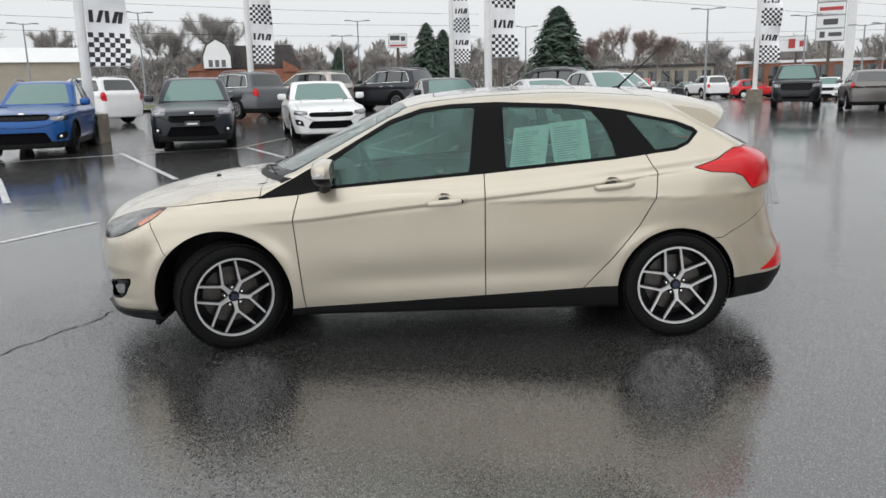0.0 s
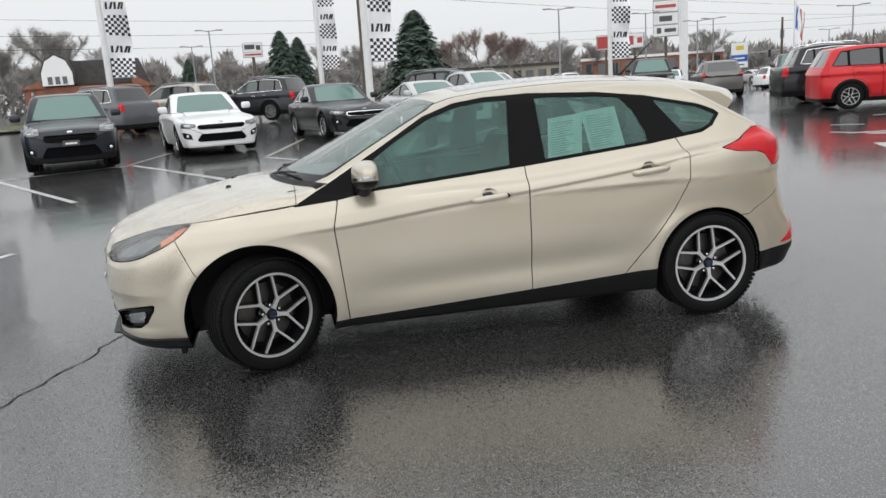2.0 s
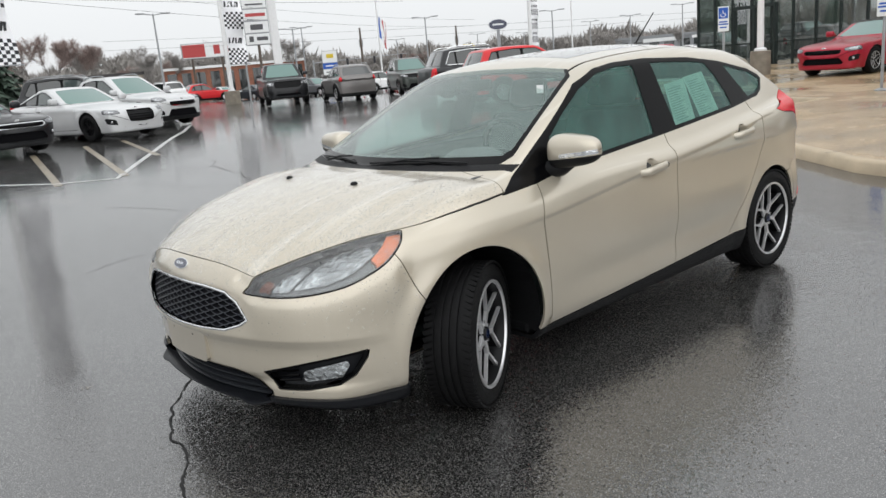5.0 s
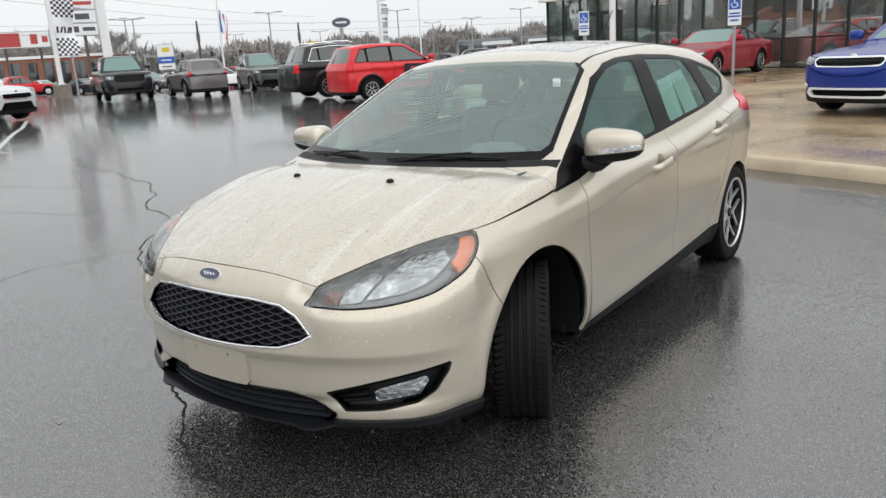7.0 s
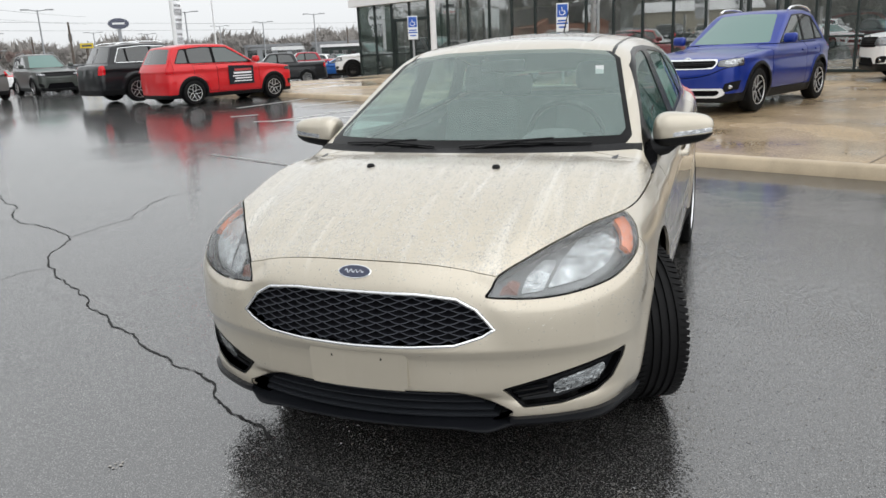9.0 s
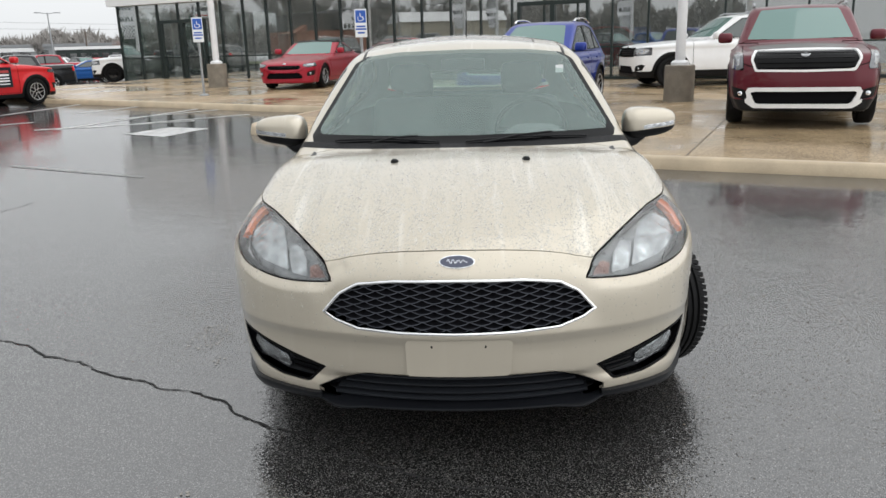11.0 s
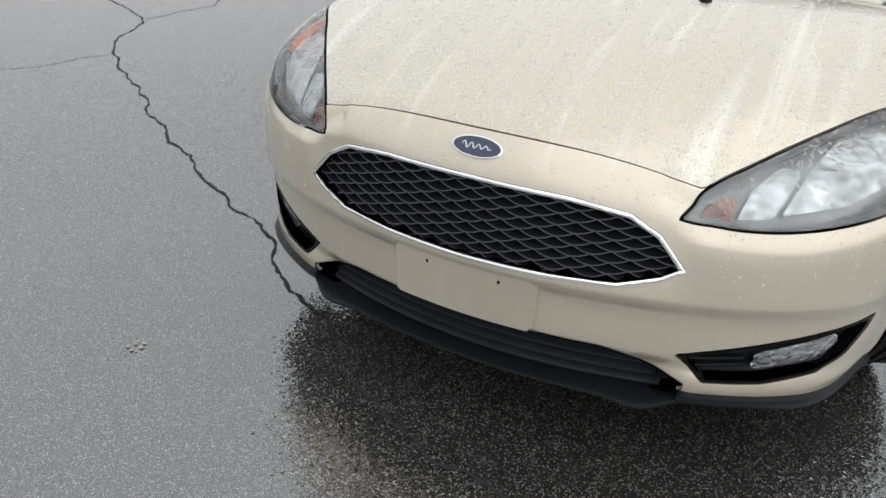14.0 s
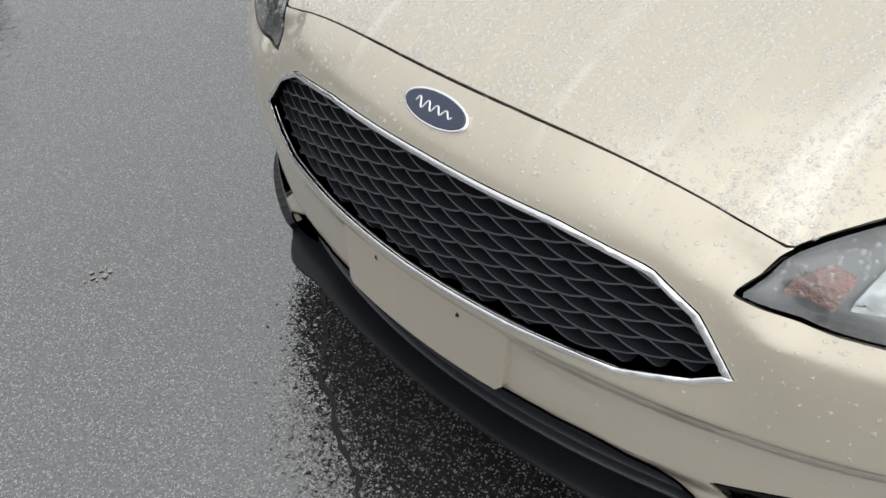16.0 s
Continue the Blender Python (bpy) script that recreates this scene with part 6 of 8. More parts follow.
def lot_cars():
    v = vehicle
    # the row across the lane
    v("compact_suv", "bright blue compact suv parked on the wet lot", P_BLUE, spot(-9.15, 13.3, 104), group="cars parked in the row", cell=0.055, **{**CROSS, "length": 4.4, "width": 1.82, "grille": (0.78, 0.90, 0.62), "lamp": (0.76, 0.90), "hood": 1.04, "box_nose": 0.07, "slots": 7, "rims": DARK_RIMS})
    sp = v("crossover_suv", "dark slate crossover suv parked nose out", P_NAVY, spot(-5.9, 14.35, 104), group="cars parked in the row", cell=0.055, **{**CROSS, "rims": DARK_RIMS})
    plate = box("dealer_plate", -2.30, -2.27, -0.16, 0.16, 0.53, 0.64, SIGN_DARK, sp, 0.008, None, "black dealer plate with white bars")
    box("plate_bar", -2.304, -2.299, -0.11, 0.11, 0.565, 0.60, WHITE_SHEET, plate)
    v("sedan", "clean white four-door sedan parked nose out", P_WHITE, spot(-3.02, 15.99, 104), group="cars parked in the row", cell=0.055, **SEDAN)
    v("sedan", "black four-door sedan parked nose out", P_BLACK, spot(0.53, 17.5, 104), group="cars parked in the row", cell=0.055, **{**SEDAN, "grille_rim": CHROME, "chrome_window": True})
    v("sportback", "silver-white sloping-roof sportback with black wheels", P_PEARL, spot(3.64, 19.0, 106), group="cars parked in the row", cell=0.055, **{**SEDAN, "length": 4.76, "height": 1.40, "tail": (0.95, 2.05), "grille": (0.42, 0.70, 0.42), "rims": DARK_RIMS, "hood": 0.88, "belt": 0.94})
    v("crossover_suv", "silver-white crossover suv parked nose out", P_PEARL, spot(6.15, 22.0, 108), group="cars parked in the row", cell=0.055, **{**CROSS, "grille_rim": CHROME})
    # the row behind
    v("large_suv", "pearl white suv seen from its tail", P_WHITE, spot(-13.15, 24.6, -30), group="cars parked behind", cell=0.07, **{**SUV_BIG, "length": 4.8, "height": 1.69, "width": 1.89, "clad": 0.0})
    v("large_suv", "grey large suv with chrome window line", P_GREY, spot(-7.85, 25.9, -38), group="cars parked behind", cell=0.07, **{**SUV_BIG, "chrome_window": True})
    v("crossover_suv", "light beige crossover suv", P_BEIGE, spot(-5.6, 29.0, -30), group="cars parked behind", cell=0.08, **{**SUV_BIG, "length": 4.7, "height": 1.70, "width": 1.88, "clad": 0.0})
    v("large_suv", "dark grey large suv with chrome window line", P_NAVY, spot(-2.1, 29.5, -34), group="cars parked behind", cell=0.08, **{**SUV_BIG, "chrome_window": True})
    v("large_suv", "black large suv parked behind the sedans", P_BLACK, spot(5.9, 24.4, 150), group="cars parked behind", cell=0.08, **SUV_BIG)
    v("crossover_suv", "white crossover suv parked behind", P_WHITE, spot(8.6, 29.0, 110), group="cars parked behind", cell=0.08, **CROSS)
    # across the open lot
    truck = dict(length=5.9, front=0.95, width=2.03, height=1.93, wb=3.68, tyre=0.41, hood=1.22, belt=1.30, shield=(-1.05, -0.45), tail=(1.15, 1.40), clear=0.32, grille=(0.80, 1.08, 0.62), lamp=(0.90, 1.10), rear_lamp=(0.95, 1.25), box_nose=0.05, bed=1.36, category="pickup truck")
    v("pickup_truck", "black full-size pickup truck facing the lane", P_BLACK, spot(17.0, 31.0, 65), cell=0.07, rims=DARK_RIMS, **truck)
    v("small_suv", "warm grey small suv seen from its tail", P_BROWNGREY, spot(17.94, 26.76, -112), cell=0.07, **{**CROSS, "length": 4.3, "height": 1.56, "width": 1.82, "rear_lamp": (0.82, 1.06)})
    v("boxy_suv", "dark grey-green boxy suv", P_DKGREEN, spot(22.75, 27.93, 62), cell=0.07, **{**CROSS, "length": 4.39, "height": 1.78, "hood": 1.12, "belt": 1.16, "tail": (1.95, 2.08), "box_nose": 0.05, "grille": (0.82, 0.98, 0.8), "lamp": (0.84, 0.98)})
    v("large_suv", "black large suv with bright window line and silver rails", P_BLACK, spot(16.75, 16.3, 157), cell=0.055, **{**SUV_BIG, "chrome_window": True, "rail_mat": CHROME})
    soul = v("boxy_hatchback", "bright red boxy hatchback with printed door panel", P_RED, spot(14.75, 12.85, 158), cell=0.05, length=4.2, front=0.85, width=1.80, height=1.61, wb=2.60, tyre=0.33, hood=1.03, belt=1.05, shield=(-0.92, -0.05), tail=(1.72, 1.98), clear=0.20, clad=0.30, grille=(0.45, 0.60, 0.6), lamp=(0.78, 0.90), rear_lamp=(0.80, 1.32), box_nose=0.14)
    decal = prism("door_decal", [(-0.60, 0.48), (0.22, 0.48), (0.22, 1.0), (-0.60, 0.97)], 0.918, 0.924, P_NAVY, soul, "xz", "dark printed advertising panel with pale bars")
    for k, (zz, h, m) in enumerate(((0.84, 0.06, SIGN_RED), (0.76, 0.05, WHITE_SHEET), (0.69, 0.03, WHITE_SHEET), (0.62, 0.035, WHITE_SHEET), (0.55, 0.025, WHITE_SHEET))):
        prism("print_bar", [(-0.52, zz), (0.02 + 0.04 * (k % 3), zz), (0.02 + 0.04 * (k % 3), zz + h), (-0.52, zz + h)], 0.925, 0.927, m, decal)
    v("pickup_truck", "black crew-cab pickup parked by the kerb", P_BLACK, spot(38.0, 25.5, -58), cell=0.08, **truck)
    v("pickup_truck", "dark red pickup seen past the kerb", P_CRIMSON, spot(49.0, 30.0, -55), cell=0.09, **truck)
    v("hatchback", "small blue hatchback beyond the kerb", P_BLUE, spot(46.5, 26.0, -60), cell=0.09, **{**CROSS, "height": 1.5})
    # on the concrete apron
    k = v("compact_suv", "glossy deep blue compact suv on wet concrete", P_SELTOS, spot(10.9, -1.25, -24, 0.13), cell=0.045, **{**CROSS, "length": 4.37, "width": 1.80, "height": 1.63, "grille": (0.72, 0.86, 0.62), "grille_rim": CHROME, "lamp": (0.74, 0.90), "bar": POLE_WHITE, "guard": 0.09, "ring": 0.022, "rail_mat": CHROME})
    v("large_suv", "maroon large suv with white-edged grille on wet concrete", P_MAROON, spot(8.5, -5.27, -18.5, 0.13), cell=0.045, **{**SUV_BIG, "grille": (0.78, 1.08, 0.70), "grille_rim": WHITE_SHEET, "lamp": (0.80, 1.08), "bar": POLE_WHITE, "tall_lamp": True, "guard": 0.17, "ring": 0.03})
    v("large_suv", "white large suv parked along the showroom glass", P_WHITE, spot(16.6, -6.3, -84, 0.13), cell=0.06, **{**SUV_BIG, "rims": DARK_RIMS})
    v("sports_sedan", "bright crimson sports sedan with black roof on the apron", P_CRIMSON, spot(20.2, 5.1, -10, 0.13), cell=0.055, **{**SEDAN, "width": 1.87, "height": 1.40, "grille": (0.56, 0.66, 0.55), "black_roof": True, "tail": (0.9, 1.95)})
    v("large_suv", "white large suv beside the showroom corner", P_WHITE, spot(31.3, 15.1, -70, 0.05), cell=0.06, **{**SUV_BIG, "rims": DARK_RIMS})


lot_cars()

# the far rows of the lot
def far_cars():
    kinds = [("sedan", SEDAN), ("crossover_suv", CROSS), ("large_suv", SUV_BIG)]
    coats = [(P_WHITE, "white"), (P_BLACK, "black"), (P_RED, "red"), (P_GREY, "grey"), (P_PEARL, "silver"), (P_NAVY, "dark blue")]
    made = {}
    for k in range(34):
        ki, ci = (k * 5 + k // 3) % 3, (k * 7 + k // 4) % 6
        a = radians(76 - 1.55 * k)
        d = 66 + 8 * ((k * 3) % 5) + (10 if k > 24 else 0)
        x, y = -2 + d * math.cos(a), -3 + d * math.sin(a)
        turn = (100, -80, 60, 170)[k % 4] + 6 * math.sin(k)
        if (ki, ci) not in made:
            kind, spec = kinds[ki]
            made[ki, ci] = vehicle(kind, f"{coats[ci][1]} {kind.replace('_', ' ')} in the far rows of the lot", coats[ci][0], spot(x, y, turn), cell=0.12, group="far parked cars", plain=True, **spec)
        else:
            copy_thing(made[ki, ci], spot(x, y, turn))


far_cars()


# ---- concrete apron and kerbs ----
def strip_on_ground(name, points, width, material, lift=0.004, label="", kind="structure", category="marking", closed=False):
    """A painted strip that follows the ground along points."""
    bm = bmesh.new()
    fine = []
    for (ax, ay), (bx, by) in zip(points, points[1:]):
        n = max(1, int(math.hypot(bx - ax, by - ay) / 0.5))
        fine += [(ax + (bx - ax) * k / n, ay + (by - ay) * k / n) for k in range(n)]
    fine.append(points[-1])
    rows = []
    for i, (x, y) in enumerate(fine):
        (ax, ay), (bx, by) = fine[max(i - 1, 0)], fine[min(i + 1, len(fine) - 1)]
        l = math.hypot(bx - ax, by - ay) or 1
        nx, ny = -(by - ay) / l * width / 2, (bx - ax) / l * width / 2
        rows.append([bm.verts.new((x + s * nx, y + s * ny, ground_z(x + s * nx, y + s * ny) + lift)) for s in (-1, 1)])
    for a, b in zip(rows, rows[1:]):
        bm.faces.new((a[1], a[0], b[0], b[1]))
    return tagged(part(name, bm, material), label, category, "", kind)


CONCRETE = wet_ground("wet_concrete", (0.21, 0.145, 0.078), (0.48, 0.36, 0.22), 60.0, 0.5, (0.2, 1.0), (0.05, 0.35), 0.25, (0.10, 0.02))
APRON_H = 0.13
EDGE = [(-5.2, -24.0), (1.2, -8.95), (4.94, -0.10), (6.3, 1.5), (7.1, 2.35), (7.45, 2.75), (7.64, 3.1), (7.9, 3.48), (8.25, 3.76), (8.8, 3.92), (9.4, 3.85), (10.0, 3.6), (12.0, 3.1), (12.35, 4.4), (14.8, 9.4), (17.6, 15.4), (18.6, 17.0), (20.5, 18.2), (40.0, 19.0)]
FACE_P, FACE_D = Vector((19.6, -4.6)), Vector((0.39, 0.92)).normalized()
FACE_N = Vector((-FACE_D.y, FACE_D.x))
outline = EDGE + [(60.0, 19.0), (60.0, -24.0)]
bm = bmesh.new()
inner = []
for i, (x, y) in enumerate(EDGE):
    (ax, ay), (bx, by) = EDGE[max(i - 1, 0)], EDGE[min(i + 1, len(EDGE) - 1)]
    l = math.hypot(bx - ax, by - ay)
    inner.append((x + (by - ay) / l * 0.16, y - (bx - ax) / l * 0.16))
slab = inner + [(60.0, 19.0), (60.0, -24.0)]
top = [bm.verts.new((x, y, ground_z(x, y) + APRON_H)) for x, y in slab]
bm.faces.new(top)
bmesh.ops.triangulate(bm, faces=bm.faces)
for cut in range(1, 12):
    p = Vector((EDGE[0][0], EDGE[0][1], 0)) + Vector((FACE_D.x, FACE_D.y, 0)) * 4.2 * cut
    bmesh.ops.bisect_plane(bm, geom=bm.verts[:] + bm.edges[:] + bm.faces[:], plane_co=p, plane_no=(FACE_D.x, FACE_D.y, 0))
for cut in range(1, 9):
    p = Vector((4.94, -0.10, 0)) - Vector((FACE_N.x, FACE_N.y, 0)) * 3.2 * cut
    bmesh.ops.bisect_plane(bm, geom=bm.verts[:] + bm.edges[:] + bm.faces[:], plane_co=p, plane_no=(FACE_N.x, FACE_N.y, 0))
for vtx in bm.verts:
    vtx.co.z = ground_z(vtx.co.x, vtx.co.y) + APRON_H
bmesh.ops.recalc_face_normals(bm, faces=bm.faces)
apron = tagged(part("pavement_apron", bm, CONCRETE), "wet tan concrete apron before the showroom", "pavement", kind="structure")

bm = bmesh.new()
rows = []
for (x, y), (u, w) in zip(EDGE, inner):
    g = ground_z(x, y)
    dx, dy = (u - x) / 0.16, (w - y) / 0.16
    rows.append([bm.verts.new((x + dx * o, y + dy * o, g + h)) for o, h in ((-0.005, -0.1), (0.0, 0.0), (0.025, 0.105), (0.05, 0.128), (0.08, 0.134), (0.16, 0.134), (0.16, 0.05))])
for a, b in zip(rows, rows[1:]):
    for k in range(6):
        bm.faces.new((a[k], a[k + 1], b[k + 1], b[k]))
bmesh.ops.recalc_face_normals(bm, faces=bm.faces)
tagged(smooth(part("kerb", bm, KERB), 50), "tan concrete kerb along the apron", "kerb", kind="structure")
JOINT = mat("joint_dirt", (0.10, 0.08, 0.06), 0.6, var=0.3, scale=4)


def apron_strip(name, a, b, width, material, lift=0.004):
    bm = bmesh.new()
    d = Vector((b[0] - a[0], b[1] - a[1])).normalized()
    n = Vector((-d.y, d.x)) * width / 2
    steps = 8
    rows = []
    for k in range(steps + 1):
        x, y = a[0] + (b[0] - a[0]) * k / steps, a[1] + (b[1] - a[1]) * k / steps
        rows.append([bm.verts.new((x + s * n.x, y + s * n.y, ground_z(x, y) + APRON_H + lift)) for s in (-1, 1)])
    for p, q in zip(rows, rows[1:]):
        bm.faces.new((p[0], p[1], q[1], q[0]))
    bmesh.ops.recalc_face_normals(bm, faces=bm.faces)
    return tagged(part(name, bm, material), "", "", "", "structure")


base = Vector((4.94, -0.10))
for k in range(-6, 2):
    a = base + FACE_D * (3.05 * k + 0.6) - FACE_N * 0.2
    apron_strip("trim_joint", a, a - FACE_N * 13.5, 0.014, JOINT)
for k in range(1, 4):
    a = base - FACE_N * 3.2 * k
    apron_strip("trim_joint", a - FACE_D * 18, a + FACE_D * 3.0, 0.014, JOINT)

# ---- painted lines ----
for a, b in (((-7.04, 12.29), (-4.30, 7.50)), ((-4.36, 12.90), (-2.2, 9.0)), ((-7.6, 8.2), (-5.98, 5.42)), ((-3.34, 11.02), (-1.62, 7.78)), ((-9.05, 10.98), (-4.53, 12.95)), ((-4.63, 2.72), (-4.05, 3.76))):
    strip_on_ground("marking_line", [a, b], 0.10, LINE_WHITE, label="worn white parking line on wet asphalt")
for a, b in (((-0.55, 16.8), (-1.48, 12.5)), ((0.30, 15.6), (-0.72, 10.9)), ((1.25, 15.5), (-0.02, 9.45)), ((2.62, 16.3), (1.01, 9.47)), ((3.75, 17.0), (2.59, 11.95)), ((-3.9, 15.5), (-4.6, 12.6))):
    strip_on_ground("marking_line", [a, b], 0.12, LINE_YELLOW, label="worn yellowish stall line on wet asphalt")
strip_on_ground("marking_line", [(-1.5, 12.3), (0.03, 9.75), (0.79, 9.28), (4.46, 15.59), (5.65, 17.5), (7.0, 20.0)], 0.10, LINE_WHITE, label="white lane edge line on wet asphalt")
for a, b in (((12.2, 10.52), (15.8, 10.16)), ((12.41, 8.90), (14.93, 8.08)), ((10.05, 9.21), (10.55, 8.82)), ((9.14, 7.60), (14.16, 6.27)), ((9.30, 7.26), (11.81, 4.82)), ((9.08, 7.98), (10.58, 5.55)), ((10.98, 7.40), (13.5, 5.6))):
    strip_on_ground("marking_line", [a, b], 0.11, LINE_WHITE, label="white hatched parking line on wet asphalt")
strip_on_ground("marking_line", [(4.87, 5.88), (4.03, 3.82)], 0.07, LINE_FAINT, label="nearly worn away parking line on wet asphalt")
bm = bmesh.new()
bm.faces.new([bm.verts.new((x, y, ground_z(x, y) + 0.005)) for x, y in ((8.34, 5.98), (7.90, 5.11), (9.12, 4.77), (9.37, 5.59))])
bmesh.ops.recalc_face_normals(bm, faces=bm.faces)
tagged(part("marking_pad", bm, LINE_WHITE), "pale painted square on wet asphalt", "marking", kind="structure")

# ---- cracks in the asphalt ----
CRACK = mat("crack_shadow", (0.012, 0.012, 0.012), 0.9)
rng = random.Random(7)


def crack(points, width):
    bm = bmesh.new()
    fine = [Vector(p) for p in points]
    while True:
        gaps = [(b - a).length for a, b in zip(fine, fine[1:])]
        if max(gaps) < 0.035:
            break
        out = [fine[0]]
        for a, b in zip(fine, fine[1:]):
            d = b - a
            if d.length >= 0.035:
                out.append((a + b) / 2 + Vector((-d.y, d.x)) * rng.uniform(-1, 1) * (0.11 if d.length < 0.5 else 0.07))
            out.append(b)
        fine = out
    rows = []
    for i, (x, y) in enumerate(fine):
        (ax, ay), (bx, by) = fine[max(i - 1, 0)], fine[min(i + 1, len(fine) - 1)]
        l = math.hypot(bx - ax, by - ay) or 1
        w = width * rng.uniform(0.35, 1.3)
        nx, ny = -(by - ay) / l * w / 2, (bx - ax) / l * w / 2
        rows.append([bm.verts.new((x + s * nx, y + s * ny, ground_z(x, y) + 0.003)) for s in (-1, 1)])
    for a, b in zip(rows, rows[1:]):
        bm.faces.new((a[1], a[0], b[0], b[1]))
    tagged(part("ground_crack", bm, CRACK), "dark jagged crack in the wet asphalt", "crack", kind="structure")


crack([(-2.95, -1.35), (-2.79, -0.98), (-2.62, -0.67), (-2.49, -0.36), (-2.40, -0.01), (-2.27, 0.28), (-2.15, 0.43), (-1.97, 0.76), (-1.86, 0.92), (-1.61, 1.33), (-1.42, 1.70), (-1.23, 2.08), (-1.00, 2.47), (-0.37, 3.45), (0.40, 4.04), (0.75, 5.0), (1.68, 6.29), (2.08, 7.62)], 0.012)
crack([(0.40, 4.04), (1.1, 4.0), (1.9, 4.35), (2.6, 4.3)], 0.008)
crack([(1.68, 6.29), (1.0, 7.2), (0.7, 8.4)], 0.008)
crack([(2.08, 7.62), (2.25, 9.0), (2.9, 10.6), (2.7, 12.5)], 0.012)
crack([(2.25, 9.0), (1.4, 9.9), (1.0, 11.6)], 0.010)
crack([(0.75, 5.0), (0.1, 5.5), (-0.3, 6.6)], 0.007)
crack([(-0.37, 3.45), (-1.1, 3.7), (-1.6, 3.5)], 0.006)

# a pale dried spill on the asphalt
SPILL = mat("dried_spill", (0.24, 0.215, 0.185), 0.3, 0, 0.8, 0.5, var=0.5, scale=60, bump=0.4, bump_scale=200)
bm = bmesh.new()
for cx0, cy0, wide, count in ((-0.97, 1.335, 0.15, 190), (-1.30, 1.18, 0.045, 30), (-2.455, 0.931, 0.032, 26)):
    flakes = []
    for k in range(count):
        a, d = rng.uniform(0, 2 * math.pi), wide * rng.random() ** 0.7
        cx, cy, r0 = cx0 + 1.2 * d * math.cos(a), cy0 + 0.7 * d * math.sin(a), rng.uniform(0.003, 0.009)
        if any(math.hypot(cx - fx, cy - fy) < 1.2 * (r0 + fr) for fx, fy, fr in flakes):
            continue
        flakes.append((cx, cy, r0))
        bm.faces.new([bm.verts.new((cx + r0 * rng.uniform(0.7, 1.15) * math.cos(q), cy + r0 * rng.uniform(0.7, 1.15) * math.sin(q), 0.003)) for q in [2 * math.pi * j / 7 for j in range(7)]])
tagged(part("ground_spill", bm, SPILL), "small pale brown dried spill on wet asphalt", "stain", kind="structure")

# ---- showroom ----
show = thing("showroom_building", "car showroom with tall dark-framed glass front", "building")
BASE_Z = ground_z(22, 3) + APRON_H
GLASS_TOP, ROOF_Z = 3.30, 5.6


def on_face(s, depth, z):
    p = FACE_P + FACE_D * s - FACE_N * depth
    return (p.x, p.y, z)


def face_box(name, s0, s1, d0, d1, z0, z1, material, parent, label=""):
    bm = bmesh.new()
    lo = [bm.verts.new(on_face(s, d, z0)) for s, d in ((s0, d0), (s1, d0), (s1, d1), (s0, d1))]
    hi = [bm.verts.new(on_face(s, d, z1)) for s, d in ((s0, d0), (s1, d0), (s1, d1), (s0, d1))]
    bm.faces.new(lo[::-1])
    bm.faces.new(hi)
    for k in range(4):
        bm.faces.new((lo[k], lo[(k + 1) % 4], hi[(k + 1) % 4], hi[k]))
    bmesh.ops.recalc_face_normals(bm, faces=bm.faces)
    return part(name, bm, material, parent, label)


S0, S1, PITCH, DEEP = -20.0, 20.9, 1.075, 11.0
front = new("glass_front")
front.parent = show
n_panes = int((S1 - S0) / PITCH)
for k in range(n_panes):
    a, b = S1 - PITCH * (k + 1), S1 - PITCH * k
    face_box("pane", a + 0.03, b - 0.03, 0.045, 0.057, BASE_Z + 0.06, GLASS_TOP, SHOW_GLASS, front).visible_shadow = False
    face_box("mullion", b - 0.03, b + 0.03, 0.0, 0.12, BASE_Z - 0.02, GLASS_TOP, MULLION, front)
    face_box("transom", a + 0.03, b - 0.03, 0.01, 0.10, BASE_Z + 0.92, BASE_Z + 0.97, MULLION, front)
    face_box("sill_rail", a + 0.03, b - 0.03, 0.0, 0.12, BASE_Z - 0.02, BASE_Z + 0.06, MULLION, front)
for s0, s1 in ((16.35, 18.65), (1.2, 3.5)):
    frame_ = new("entrance_door")
    frame_.parent = show
    z1 = BASE_Z + 2.25
    for a, b, c, d in ((s0, s0 + 0.09, BASE_Z, z1), (s1 - 0.09, s1, BASE_Z, z1), ((s0 + s1) / 2 - 0.07, (s0 + s1) / 2 + 0.07, BASE_Z, z1), (s0, s1, z1, z1 + 0.12)):
        face_box("door_frame", a, b, -0.03, 0.14, c, d, MULLION, frame_)
face_box("fascia", S0, S1 + 0.25, -0.28, DEEP, GLASS_TOP, ROOF_Z, FASCIA, show, "white panel fascia")
for k in range(1, 9):
    face_box("fascia_joint", S1 - 4.3 * k - 0.01, S1 - 4.3 * k + 0.01, -0.284, -0.27, GLASS_TOP + 0.02, ROOF_Z - 0.02, MULLION, show)
# the side towards the corner
for k in range(8):
    a, b = PITCH * k, PITCH * (k + 1)
    face_box("side_pane", S1 - 0.012, S1, a + 0.03, b - 0.03, BASE_Z + 0.06, GLASS_TOP, SHOW_GLASS, front).visible_shadow = False
    face_box("side_mullion", S1 - 0.06, S1 + 0.06, b - 0.03, b + 0.03, BASE_Z - 0.02, GLASS_TOP, MULLION, front)
face_box("back_wall", S0, S1, DEEP - 0.2, DEEP, BASE_Z - 0.1, GLASS_TOP, SHOW_WALL, show)
face_box("end_wall", S0 - 0.2, S0, 0, DEEP, BASE_Z - 0.1, GLASS_TOP, SHOW_WALL, show)
face_box("showroom_floor", S0, S1, 0.1, DEEP, BASE_Z - 0.12, BASE_Z - 0.03, SHOW_FLOOR, show)
face_box("hanging_wall", 2.0, 9.0, 6.5, 6.7, BASE_Z, GLASS_TOP, SHOW_WALL, show)
